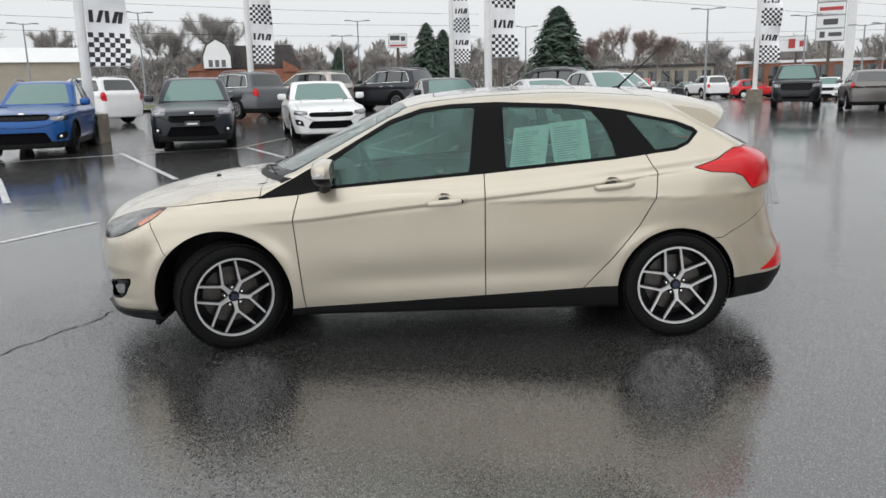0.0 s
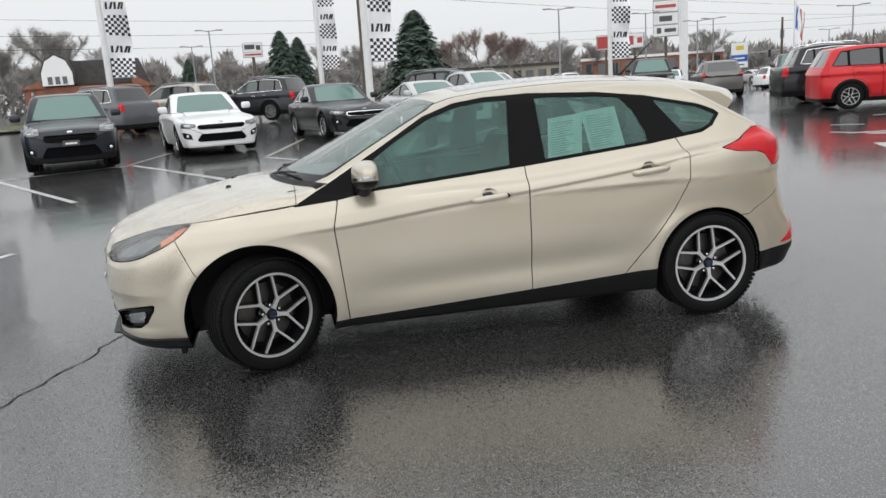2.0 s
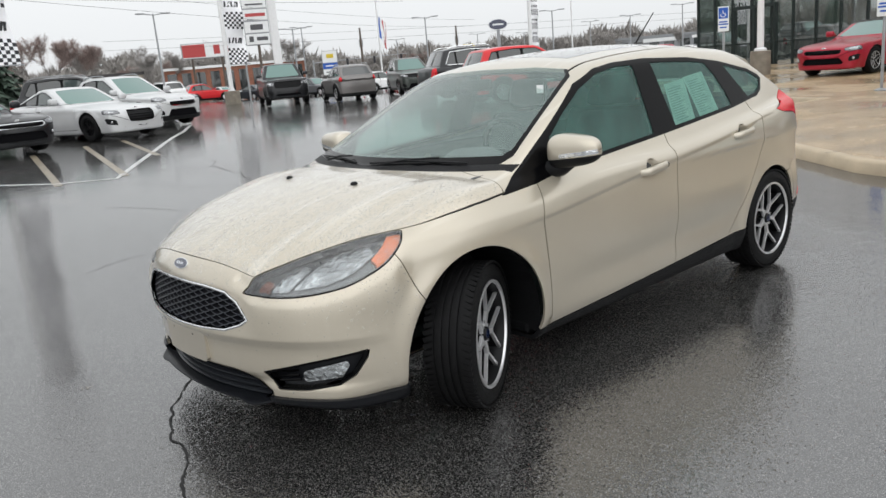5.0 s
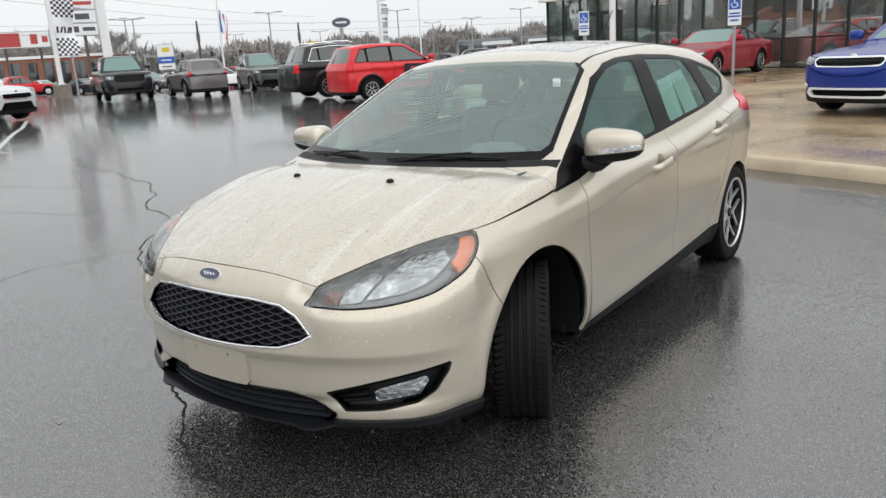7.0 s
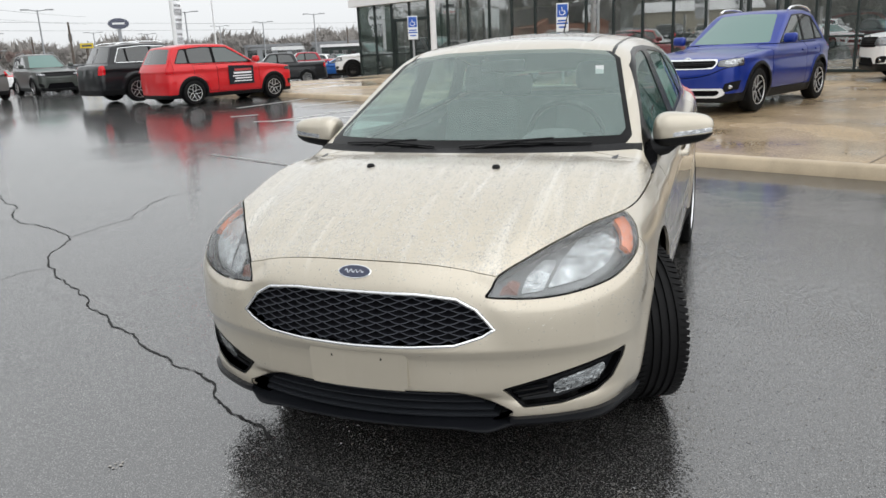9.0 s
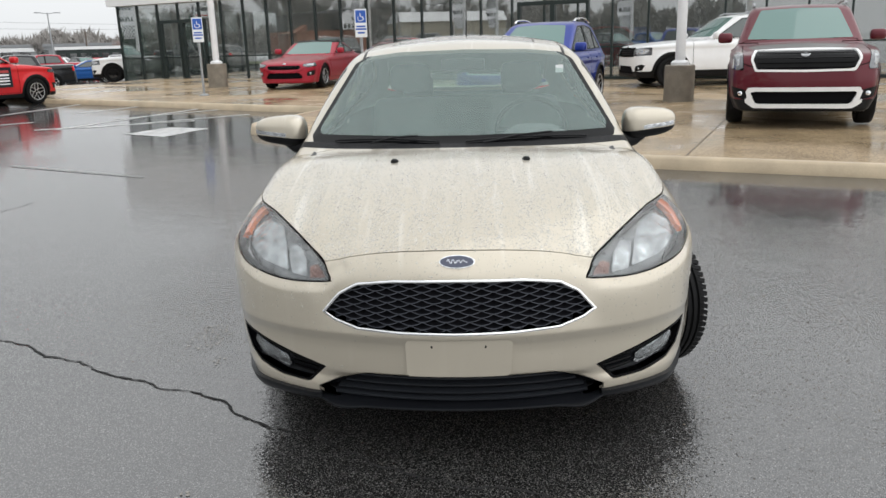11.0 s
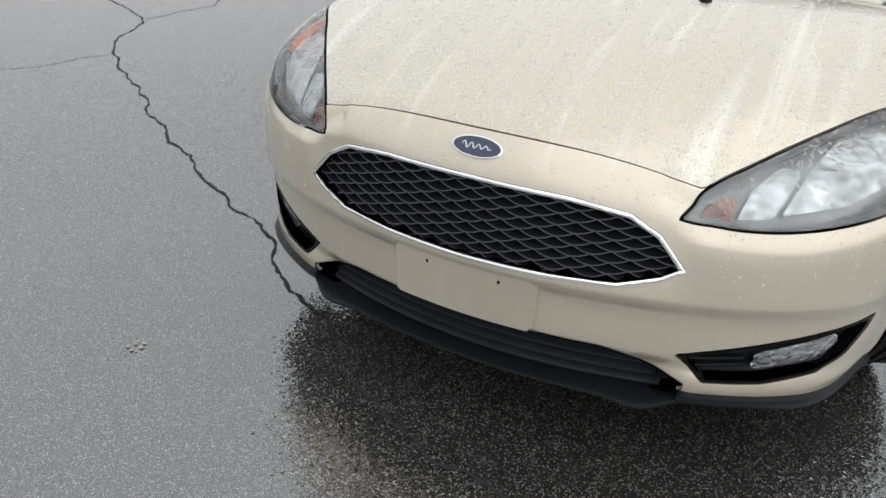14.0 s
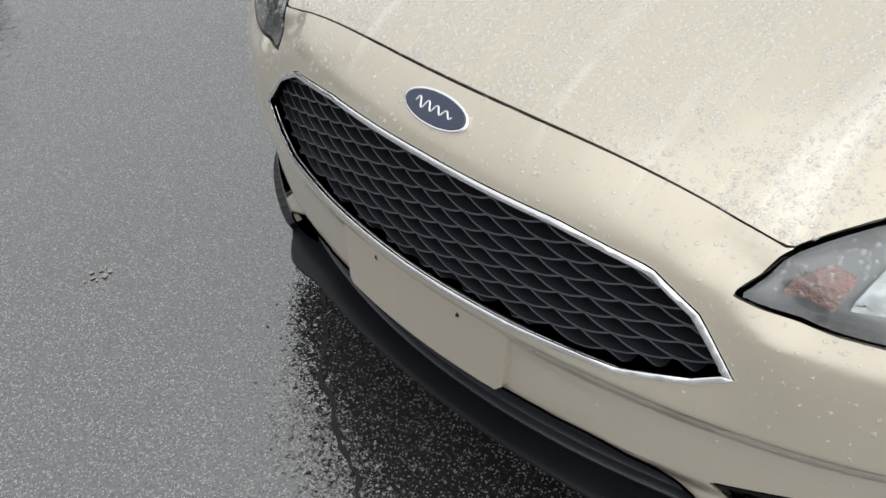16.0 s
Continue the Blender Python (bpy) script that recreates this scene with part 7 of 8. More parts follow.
for k in range(7):
    p = on_face(S1 - 1.9 - 5.4 * k, 1.25, 0)
    lathe("round_column", [(0.21, BASE_Z - 0.05), (0.21, GLASS_TOP)], POLE_WHITE, show, axis="z", sides=24, centre=(p[0], p[1], 0))
for s, d, w, h in ((14.0, 3.0, 1.6, 1.05), (10.0, 4.2, 2.2, 1.05), (5.0, 3.0, 1.4, 1.0), (-2.0, 3.4, 1.8, 1.05)):
    face_box("sales_desk", s, s + w, d, d + 0.7, BASE_Z - 0.03, BASE_Z + h, SHOW_WALL if s > 6 else MULLION, show)
for s, d, m, w, h in ((8.2, 0.5, SIGN_WHITE, 0.6, 1.5), (3.9, 0.4, SIGN_WHITE, 0.55, 1.6), (-0.6, 0.4, SIGN_BLUE, 0.5, 1.5), (12.2, 0.5, SIGN_WHITE, 0.45, 1.2)):
    tagged(face_box("poster_stand", s, s + w, d, d + 0.05, BASE_Z - 0.03, BASE_Z + h, m, None), "upright poster stand behind the showroom glass", "poster stand")
vehicle("sedan", "silver sedan on show behind the glass", P_PEARL, Matrix.Translation((*on_face(6.0, 3.0, 0)[:2], BASE_Z - 0.03)) @ Matrix.Rotation(radians(60), 4, "Z"), cell=0.09, group="cars on show", **SEDAN)
vehicle("crossover_suv", "red crossover on show behind the glass", P_RED, Matrix.Translation((*on_face(0.5, 3.4, 0)[:2], BASE_Z - 0.03)) @ Matrix.Rotation(radians(75), 4, "Z"), cell=0.09, group="cars on show", **CROSS)


# ---- light poles on concrete bases, signs ----
def lot_pole(x, y, lift, height=9.0, square=False):
    z = ground_z(x, y) + lift
    p = thing("light_pole", "white round light pole on a stained concrete base", "light pole", "light poles on bases", at=Matrix.Translation((x, y, z)))
    if square:
        box("concrete_base", -0.33, 0.33, -0.33, 0.33, -0.05, 0.70, PEDESTAL, p, 0.02)
        h = 0.70
    else:
        lathe("concrete_base", [(0.0, -0.05), (0.30, -0.05), (0.295, 0.70), (0.28, 0.715), (0.0, 0.715)], PEDESTAL, p, axis="z", sides=32)
        h = 0.715
    lathe("flange", [(0.18, h), (0.18, h + 0.05), (0.14, h + 0.09), (0.0, h + 0.09)], POLE_WHITE, p, axis="z", sides=24)
    tube("pole_shaft", [(0, 0, h + 0.05), (0, 0, height)], [0.10, 0.075], POLE_WHITE, p, 20)
    head = box("lamp_arm", -0.9, 0.9, -0.05, 0.05, height - 0.05, height + 0.05, POLE_WHITE, p, 0.01)
    for s in (-1, 1):
        box("lamp_head", s * 1.0 - 0.35, s * 1.0 + 0.35, -0.2, 0.2, height - 0.08, height + 0.06, POLE_WHITE, p, 0.02)
    return p


lot_pole(11.45, -4.15, APRON_H)
lot_pole(19.9, 8.1, APRON_H)


def access_sign(x, y, lift, height, turn):
    z = ground_z(x, y) + lift
    s = thing("parking_sign", "white and blue accessible parking sign on a steel post", "sign", "accessible parking signs", at=Matrix.Translation((x, y, z)) @ Matrix.Rotation(radians(turn), 4, "Z"))
    tube("post", [(0, 0, 0), (0, 0, height)], 0.03, POLE_GREY, s, 8)
    lathe("foot", [(0.13, 0), (0.13, 0.02), (0.05, 0.05), (0, 0.05)], POLE_GREY, s, axis="z", sides=16)
    board = box("sign_board", -0.045, -0.032, -0.135, 0.135, height - 0.62, height, SIGN_WHITE, s, 0.004)
    box("blue_field", -0.049, -0.046, -0.115, 0.115, height - 0.30, height - 0.03, SIGN_BLUE, board)
    bm = bmesh.new()
    add_tube(bm, [(-0.051, 0.06 * math.cos(t) + 0.005, height - 0.20 + 0.06 * math.sin(t)) for t in [2.6 + 4.3 * k / 14 for k in range(15)]], 0.009, 5)
    add_tube(bm, [(-0.051, 0.01, height - 0.09), (-0.051, 0.005, height - 0.17), (-0.051, -0.045, height - 0.17), (-0.051, -0.065, height - 0.235)], 0.010, 5)
    part("wheelchair_symbol", bm, WHITE_SHEET, board)
    for zz, w in ((0.38, 0.10), (0.44, 0.12), (0.52, 0.08)):
        box("sign_bar", -0.048, -0.046, -w, w, height - zz - 0.018, height - zz + 0.018, SIGN_BLUE, board)
    return s


access_sign(15.99, 7.21, APRON_H, 2.0, 18)
access_sign(13.54, 2.56, APRON_H, 2.05, 10)


# ---- banners on poles ----
def at_bearing(eye, bearing, d):
    return eye[0] + d * math.cos(radians(bearing)), eye[1] + d * math.sin(radians(bearing))


def banner_pole(x, y, width, z0, z1, turn, sway, height=9.5, base=True):
    """A white pole with a tall printed banner: checks, plain fields with a bar-shaped mark, checks."""
    g = ground_z(x, y)
    p = thing("banner_pole", "white pole with a black and white checkered banner", "banner pole", "banner poles on the lot", at=Matrix.Translation((x, y, g)))
    if base:
        box("concrete_base", -0.33, 0.33, -0.33, 0.33, -0.05, 0.75, PEDESTAL, p, 0.02)
        lathe("flange", [(0.2, 0.75), (0.2, 0.80), (0.0, 0.82)], POLE_WHITE, p, axis="z", sides=20)
    tube("pole_shaft", [(0, 0, 0.5), (0, 0, height)], [0.13, 0.10], POLE_WHITE, p, 16)
    d = Vector((math.cos(radians(turn)), math.sin(radians(turn)), 0))
    n = Vector((-d.y, d.x, 0))
    cell = width / 8

    def cloth(u, z):
        bend = sway * (0.5 - 0.5 * math.cos(2 * math.pi * (z - z0) / 2.6)) * u + 0.05 * math.sin(3 * z + 2 * u)
        return d * (0.14 + u * width * (1 - 0.10 * math.sin(1.3 * z) ** 2)) + n * bend + Vector((0, 0, z - 0.10 * sway * u * u))
    rows = int((z1 - z0) / cell)
    white, blocks, strokes = bmesh.new(), {}, []
    for r in range(rows):
        q = r % 15
        for c in range(8):
            dark = (q < 7) and (r + c) % 2 == 0
            bm = blocks.setdefault(r // 15, bmesh.new()) if dark else white
            off = 0.0
            quad = [cloth(uu / 8, z0 + zz * cell) for uu, zz in ((c, r), (c + 1, r), (c + 1, r + 1), (c, r + 1))]
            bm.faces.new([bm.verts.new(v) for v in quad])
        if q == 9:
            for a, b, slope in ((0.08, 0.20, 0.7), (0.24, 0.46, 0.7), (0.46, 0.58, 0.7), (0.60, 0.82, 0.7), (0.74, 0.92, -0.7)):
                for side in (-1, 1):
                    z = z0 + r * cell
                    quad = [cloth(a, z) + n * 0.012 * side, cloth(a + 0.10, z) + n * 0.012 * side, cloth(b, z + 2.4 * cell) + n * 0.012 * side, cloth(b - 0.10, z + 2.4 * cell) + n * 0.012 * side]
                    stroke = bmesh.new()
                    stroke.faces.new([stroke.verts.new(v) for v in quad])
                    strokes.append(stroke)
    for bm in (white, *blocks.values()):
        bmesh.ops.remove_doubles(bm, verts=bm.verts, dist=0.002)
    cl = part("banner_cloth", white, BANNER_WHITE, p)
    for block in blocks.values():
        part("check_pattern", block, BANNER_BLACK, cl, "black checks")
    for stroke in strokes:
        part("banner_stroke", stroke, BANNER_BLACK, cl)
    for z in (z0, z1):
        tube("banner_arm", [(0, 0, z), tuple(d * (width + 0.2) + Vector((0, 0, z)))], 0.02, POLE_GREY, p, 6)
    return p


EYE0, EYE7 = (-0.1, -5.3), (-3.9, -2.3)
banner_pole(-8.95, 15.4, 1.0, 1.95, 7.4, 5, 0.5)
x, y = at_bearing(EYE0, 102.5, 33.5)
banner_pole(x, y, 0.85, 2.1, 7.6, -5, 0.5, base=False)
x, y = at_bearing(EYE0, 88.2, 40.0)
banner_pole(x, y, 0.8, 2.0, 8.2, -20, 0.4, base=False)
banner_pole(1.95, 21.4, 0.86, 2.05, 7.4, -5, 0.35, base=False)
banner_pole(18.14, 38.37, 1.05, 2.2, 9.4, -25, 0.5, 11.0)
x, y = at_bearing(EYE7, 40.0, 52.0)
banner_pole(x, y, 0.45, 1.9, 8.0, -40, 0.4, base=False)


# ---- street furniture further off ----
def street_lamp(x, y, height, arms=2, turn=0.0, m=None):
    p = thing("street_lamp", "tall grey lot light with flat lamp heads", "street lamp", "tall lot lights", at=Matrix.Translation((x, y, ground_z(x, y))) @ Matrix.Rotation(radians(turn), 4, "Z"))
    tube("pole_shaft", [(0, 0, 0), (0, 0, height)], [0.09, 0.055], m or POLE_GREY, p, 8)
    for s in ((-1, 1) if arms == 2 else (1,)):
        tube("lamp_arm", [(0, 0, height - 0.1), (s * 0.7, 0, height)], 0.04, m or POLE_GREY, p, 6)
        box("lamp_head", s * 0.90 - 0.30, s * 0.90 + 0.30, -0.15, 0.15, height - 0.04, height + 0.05, m or POLE_GREY, p, 0.02)


for eye, bearing, el, d in ((EYE0, 116.45, 4.6, 75), (EYE0, 109.57, 5.39, 70), (EYE0, 94.87, 4.79, 75), (EYE0, 82.89, 4.12, 78), (EYE0, 95.99, 3.80, 90), (EYE0, 70.53, 4.81, 62), (EYE0, 64.44, 4.05, 72), (EYE0, 59.88, 3.33, 85),
                            (EYE7, 57.12, 3.30, 70), (EYE7, 47.70, 3.35, 72), (EYE7, 38.73, 3.03, 78), (EYE7, 36.30, 2.04, 110), (EYE7, 50.1, 2.0, 110), (EYE7, 44.3, 1.9, 115), (EYE7, 33.5, 2.2, 95), (EYE7, 30.0, 2.6, 90), (EYE7, 41.0, 1.7, 120)):
    x, y = at_bearing(eye, bearing, d)
    street_lamp(x, y, 1.5 + d * math.tan(radians(el)) - ground_z(x, y), 2, bearing - 80)
x, y = at_bearing(EYE7, 37.2, 60)
tube_pole = thing("slim_mast", "slim white metal mast beyond the lot", "mast", at=Matrix.Translation((x, y, ground_z(x, y))))
tube("mast_shaft", [(0, 0, 0), (0, 0, 9)], [0.07, 0.04], POLE_WHITE, tube_pole, 8)


def utility_pole(x, y, height, turn):
    p = thing("utility_pole", "weathered wooden utility pole with cross arm", "utility pole", "utility poles", at=Matrix.Translation((x, y, ground_z(x, y))) @ Matrix.Rotation(radians(turn), 4, "Z"))
    tube("pole_shaft", [(0, 0, 0), (0, 0, height)], [0.17, 0.11], WOOD_POLE, p, 8)
    box("cross_arm", -1.2, 1.2, -0.06, 0.06, height - 0.55, height - 0.40, WOOD_POLE, p)
    for s in (-1.05, -0.5, 0.5, 1.05):
        lathe("insulator", [(0.05, height - 0.40), (0.06, height - 0.25), (0.0, height - 0.22)], POLE_GREY, p, axis="z", sides=8, centre=(s, 0, 0))
    lathe("transformer", [(0.0, height - 2.2), (0.22, height - 2.2), (0.22, height - 1.3), (0.0, height - 1.25)], POLE_GREY, p, axis="z", sides=12, centre=(0.32, 0, 0))


for eye, bearing, el, d in ((EYE7, 52.58, 2.99, 95), (EYE7, 45.76, 2.57, 105), (EYE7, 47.88, 1.74, 130), (EYE7, 27.5, 1.6, 130), (EYE7, 22.0, 1.5, 135), (EYE7, 25.0, 1.55, 130)):
    x, y = at_bearing(eye, bearing, d)
    utility_pole(x, y, 1.5 + d * math.tan(radians(el)) - ground_z(x, y), bearing)
utility_pole(5.2, 52.0, 9.6, 60)


def wire(a, b, sag):
    pts = [Vector(a).lerp(Vector(b), k / 16) - Vector((0, 0, sag * 4 * (k / 16) * (1 - k / 16))) for k in range(17)]
    tagged(tube("overhead_wire", pts, 0.012, BANNER_BLACK, None, 4), "black overhead power line", "wire", "overhead wires")


wire((-52, 40, 9.3), (5.2, 75, 8.6), 0.5)
wire((-52, 40, 8.0), (5.2, 75, 7.5), 0.5)
wire((-52, 40, 6.9), (5.2, 75, 6.4), 0.4)
wire((5.2, 52, 9.4), (95, 95, 8.5), 0.8)
wire((5.2, 52, 8.3), (95, 95, 7.4), 0.8)
wire((-10, 60, 10.6), (60, 70, 9.8), 0.6)
wire((-10, 62, 10.1), (60, 72, 9.3), 0.6)
wire((30, 90, 7.2), (125, 45, 5.6), 0.5)
wire((30, 90, 6.2), (125, 45, 4.9), 0.5)


# ---- signs ----
def board_sign(name, label, eye, bearing, half, d, el0, el1, boards, post=True):
    """A flat sign that faces the lot; boards: (from, to, material) in parts of its height, with bars."""
    x, y = at_bearing(eye, bearing, d)
    w = d * math.tan(radians(half))
    z0, z1 = 1.5 + d * math.tan(radians(el0)), 1.5 + d * math.tan(radians(el1))
    s = thing(name, label, "sign", at=Matrix.Translation((x, y, 0)) @ Matrix.Rotation(radians(bearing), 4, "Z"))
    body = box("sign_body", 0, 0.5, -w, w, z0, z1, POLE_GREY, s, 0.03)
    for a, b, m, ink, bars in boards:
        f = box("sign_face", -0.03, 0.0, -w * 0.95, w * 0.95, z0 + (z1 - z0) * a, z0 + (z1 - z0) * b, m, body)
        for u0, u1, v0, v1 in bars:
            h = (z1 - z0) * (b - a)
            box("lettering_bar", -0.045, -0.03, -w * u1, -w * u0, z0 + (z1 - z0) * a + h * v0, z0 + (z1 - z0) * a + h * v1, ink, f)
    if post:
        for off in ((-0.6, 0.6) if w > 2 else (0,)):
            tube("sign_post", [(0.25, off * w, ground_z(x, y)), (0.25, off * w, z0)], 0.14, WOOD_POLE, s, 8)
    return s, w, z0, z1


s, w, z0, z1 = board_sign("pylon_sign", "tall white pylon sign with four panels", EYE0, 63.0, 0.85, 82, 2.34, 5.6, [(0.02, 0.23, SIGN_WHITE, SIGN_DARK, [(-0.1, 0.8, 0.35, 0.7), (-0.7, -0.35, 0.25, 0.8)]), (0.26, 0.48, SIGN_WHITE, SIGN_DARK, [(-0.5, 0.5, 0.25, 0.75)]), (0.51, 0.73, SIGN_WHITE, SIGN_RED, [(-0.8, 0.8, 0.35, 0.65)]), (0.76, 0.98, SIGN_WHITE, SIGN_DARK, [(-0.7, 0.7, 0.25, 0.4)])])
box("pylon_mast", 0.2, 1.0, -w - 0.9, -w - 0.1, 0.2, 16, POLE_WHITE, s)
board_sign("billboard", "wide billboard with a red and a white poster", EYE0, 65.9, 1.65, 108, 1.75, 2.78, [(0.05, 0.95, SIGN_WHITE, SIGN_RED, [(-0.95, -0.05, 0.05, 0.95), (0.3, 0.55, 0.2, 0.85), (0.7, 0.9, 0.3, 0.7)])])
board_sign("roadside_sign", "small white roadside sign on two posts", EYE0, 92.05, 0.68, 78, 2.86, 3.86, [(0.35, 0.98, SIGN_WHITE, SIGN_DARK, [(-0.8, 0.2, 0.3, 0.8), (0.35, 0.8, 0.2, 0.7)]), (0.02, 0.32, SIGN_WHITE, SIGN_RED, [(-0.85, 0.85, 0.3, 0.7)])])
board_sign("price_sign", "white and blue roadside sign", EYE7, 54.85, 0.55, 82, -0.12, 1.6, [(0.52, 0.98, SIGN_WHITE, SIGN_YELLOW, [(-0.4, 0.5, 0.4, 0.75)]), (0.27, 0.50, SIGN_BLUE, SIGN_WHITE, [(-0.6, 0.6, 0.4, 0.6)]), (0.02, 0.25, SIGN_WHITE, SIGN_DARK, [(-0.6, 0.6, 0.4, 0.6)])], post=False)
board_sign("yellow_sign", "small yellow roadside sign", EYE7, 44.9, 0.42, 100, 0.9, 1.25, [(0.05, 0.95, SIGN_YELLOW, SIGN_DARK, [(-0.7, 0.7, 0.3, 0.7)])])
x, y = at_bearing(EYE7, 42.75, 105)
oval = thing("oval_sign", "dark blue oval sign on a grey column", "sign", at=Matrix.Translation((x, y, 0)) @ Matrix.Rotation(radians(42.75), 4, "Z"))
zc, a_, b_ = 1.5 + 105 * math.tan(radians(2.40)), 1.18, 0.62
prism("oval_rim", [(a_ * 1.06 * math.cos(t), zc + b_ * 1.08 * math.sin(t)) for t in [2 * math.pi * k / 36 for k in range(36)]], 0.0, 0.4, SIGN_WHITE, oval, "yz")
field_ = prism("oval_face", [(a_ * math.cos(t), zc + b_ * math.sin(t)) for t in [2 * math.pi * k / 36 for k in range(36)]], -0.02, 0.0, EMBLEM_BLUE, oval, "yz")
box("lettering_bar", -0.035, -0.02, -0.7, 0.7, zc - 0.10, zc + 0.12, SIGN_WHITE, field_)
box("column", 0.05, 0.35, -0.22, 0.22, 0.3, zc - b_, POLE_GREY, oval, 0.02)
# flag on its mast
x, y = at_bearing(EYE7, 51.1, 72)
mast = thing("flag_pole", "white flagpole with a limp red and white striped flag", "flag pole", at=Matrix.Translation((x, y, ground_z(x, y))))
tube("mast_shaft", [(0, 0, 0), (0, 0, 11.5)], [0.09, 0.05], POLE_WHITE, mast, 10)
for k in range(7):
    bm = bmesh.new()
    rows = []
    for j in range(9):
        t = j / 8
        drop = 1.9 * t
        rows.append([bm.verts.new((0.10 + 0.11 * (k + q) + 0.10 * math.sin(5 * t + k), 0.12 * math.sin(4 * t + 0.8 * (k + q)), 6.6 - drop - 0.16 * (k + q) * (0.6 + 0.4 * t))) for q in (0, 1)])
    for ra, rb in zip(rows, rows[1:]):
        bm.faces.new((ra[0], ra[1], rb[1], rb[0]))
    part("flag_stripe", bm, (SIGN_RED, SIGN_WHITE)[k % 2] if k > 2 else (SIGN_BLUE if k < 2 else SIGN_WHITE), mast)
# traffic signals over the road
x, y = at_bearing(EYE7, 56.2, 118)
sig = thing("traffic_signal", "traffic signals on a long dark mast arm", "traffic light", at=Matrix.Translation((x, y, ground_z(x, y))) @ Matrix.Rotation(radians(-35), 4, "Z"))
tube("signal_post", [(0, 0, 0), (0, 0, 4.0)], 0.13, POLE_GREY, sig, 8)
tube("signal_arm", [(0, 0, 3.6), (14, 0, 3.9)], [0.1, 0.06], POLE_GREY, sig, 6)
for u in (5, 9, 13):
    box("signal_head", u - 0.17, u + 0.17, -0.15, 0.15, 2.9, 3.9, BANNER_BLACK, sig, 0.03)


# ---- buildings further off ----
def low_building(name, label, eye, b0, b1, d, el_top, wall, roof, windows=0, depth=12.0, band=None, roof_h=0.4):
    (x0, y0), (x1, y1) = at_bearing(eye, b0, d), at_bearing(eye, b1, d)
    w = math.hypot(x1 - x0, y1 - y0)
    g = min(ground_z(x0, y0), ground_z(x1, y1)) - 0.3
    top = 1.5 + d * math.tan(radians(el_top))
    bld = thing(name, label, "building", at=Matrix.Translation((x0, y0, 0)) @ Matrix.Rotation(math.atan2(y1 - y0, x1 - x0), 4, "Z"))
    box("wall", 0, w, 0, depth, g, top - roof_h, wall, bld)
    prism("roof", [(-0.3, top - roof_h), (depth + 0.3, top - roof_h), (depth * 0.5, top), (0.4 + roof_h, top - 0.05)] if roof_h > 1 else [(-0.2, top - roof_h), (depth + 0.2, top - roof_h), (depth + 0.2, top), (-0.2, top)], -0.2, w + 0.2, roof, bld, "yz")
    for k in range(windows):
        u = w * (k + 0.5) / windows
        win = box("window", u - w / windows * 0.32, u + w / windows * 0.32, -0.08, 0.02, g + 0.9, top - 0.9, GLASS_DARK, bld)
        box("window_frame", u - w / windows * 0.34, u + w / windows * 0.34, -0.05, 0.01, g + 0.8, g + 0.9, wall, win)
    if band:
        box("sign_band", w * band[0], w * band[1], -0.15, 0.0, top - 1.1, top - 0.5, band[2], bld)
    return bld


low_building("long_shop_building", "long tan building with a pale metal roof", EYE0, 124, 113.2, 85, 3.2, TAN_WALL, FASCIA, 0, roof_h=1.5)
low_building("grey_showroom", "low grey dealership building with dark entrance", (-4.3, -1.5), 34.3, 22.0, 140, 0.70, GREY_WALL, GREY_WALL, 12, 15, (0.15, 0.35, SIGN_WHITE))
low_building("dark_showroom", "long low dark roofed building", (-4.3, -1.5), 29.0, 20.0, 120, 0.5, MULLION, FASCIA, 14)
low_building("strip_shop", "low white strip shop beyond the lot", EYE0, 79.0, 70.0, 120, 1.2, TAN_WALL, ROOF_DARK, 10)
low_building("strip_shop", "low red roofed shop beyond the road", EYE0, 68.5, 59.0, 130, 1.25, BRICK_FAR, FASCIA, 10)
# the gambrel-fronted hall
x, y = at_bearing(EYE0, 104.7, 72)
barn = thing("gambrel_hall", "brick hall with white gambrel gable and dark shingle roof", "building", at=Matrix.Translation((x, y, ground_z(x, y))) @ Matrix.Rotation(radians(8), 4, "Z"))
gam = [(-1.15, 2.4), (1.15, 2.4), (1.15, 3.4), (0.75, 4.35), (0, 4.8), (-0.75, 4.35), (-1.15, 3.4)]
prism("white_gable", gam, -0.15, 0.3, FASCIA, barn)
prism("gambrel_roof", [(a * 1.08, b * 1.02 + 0.06) for a, b in gam], 0.0, 9.0, ROOF_DARK, barn)
prism("long_roof", [(-1.0, 2.4), (7.0, 2.4), (6.3, 4.4), (0.2, 4.4)], 2.0, 9.0, ROOF_DARK, barn)
box("brick_wall", -2.6, 6.9, 0.3, 9.0, -0.5, 2.3, BRICK_FAR, barn)
prism("porch_roof", [(-2.9, 2.2), (-1.0, 3.0), (-1.0, 2.2)], 0.1, 6.0, BRICK_FAR, barn)
prism("porch_roof", [(7.4, 2.0), (5.6, 3.0), (5.6, 2.0)], 0.1, 6.0, BRICK_FAR, barn)
for k in range(3):
    box("window", -0.72 + 0.55 * k, -0.38 + 0.55 * k, -0.2, -0.1, 2.5, 3.1, GLASS_DARK, barn)


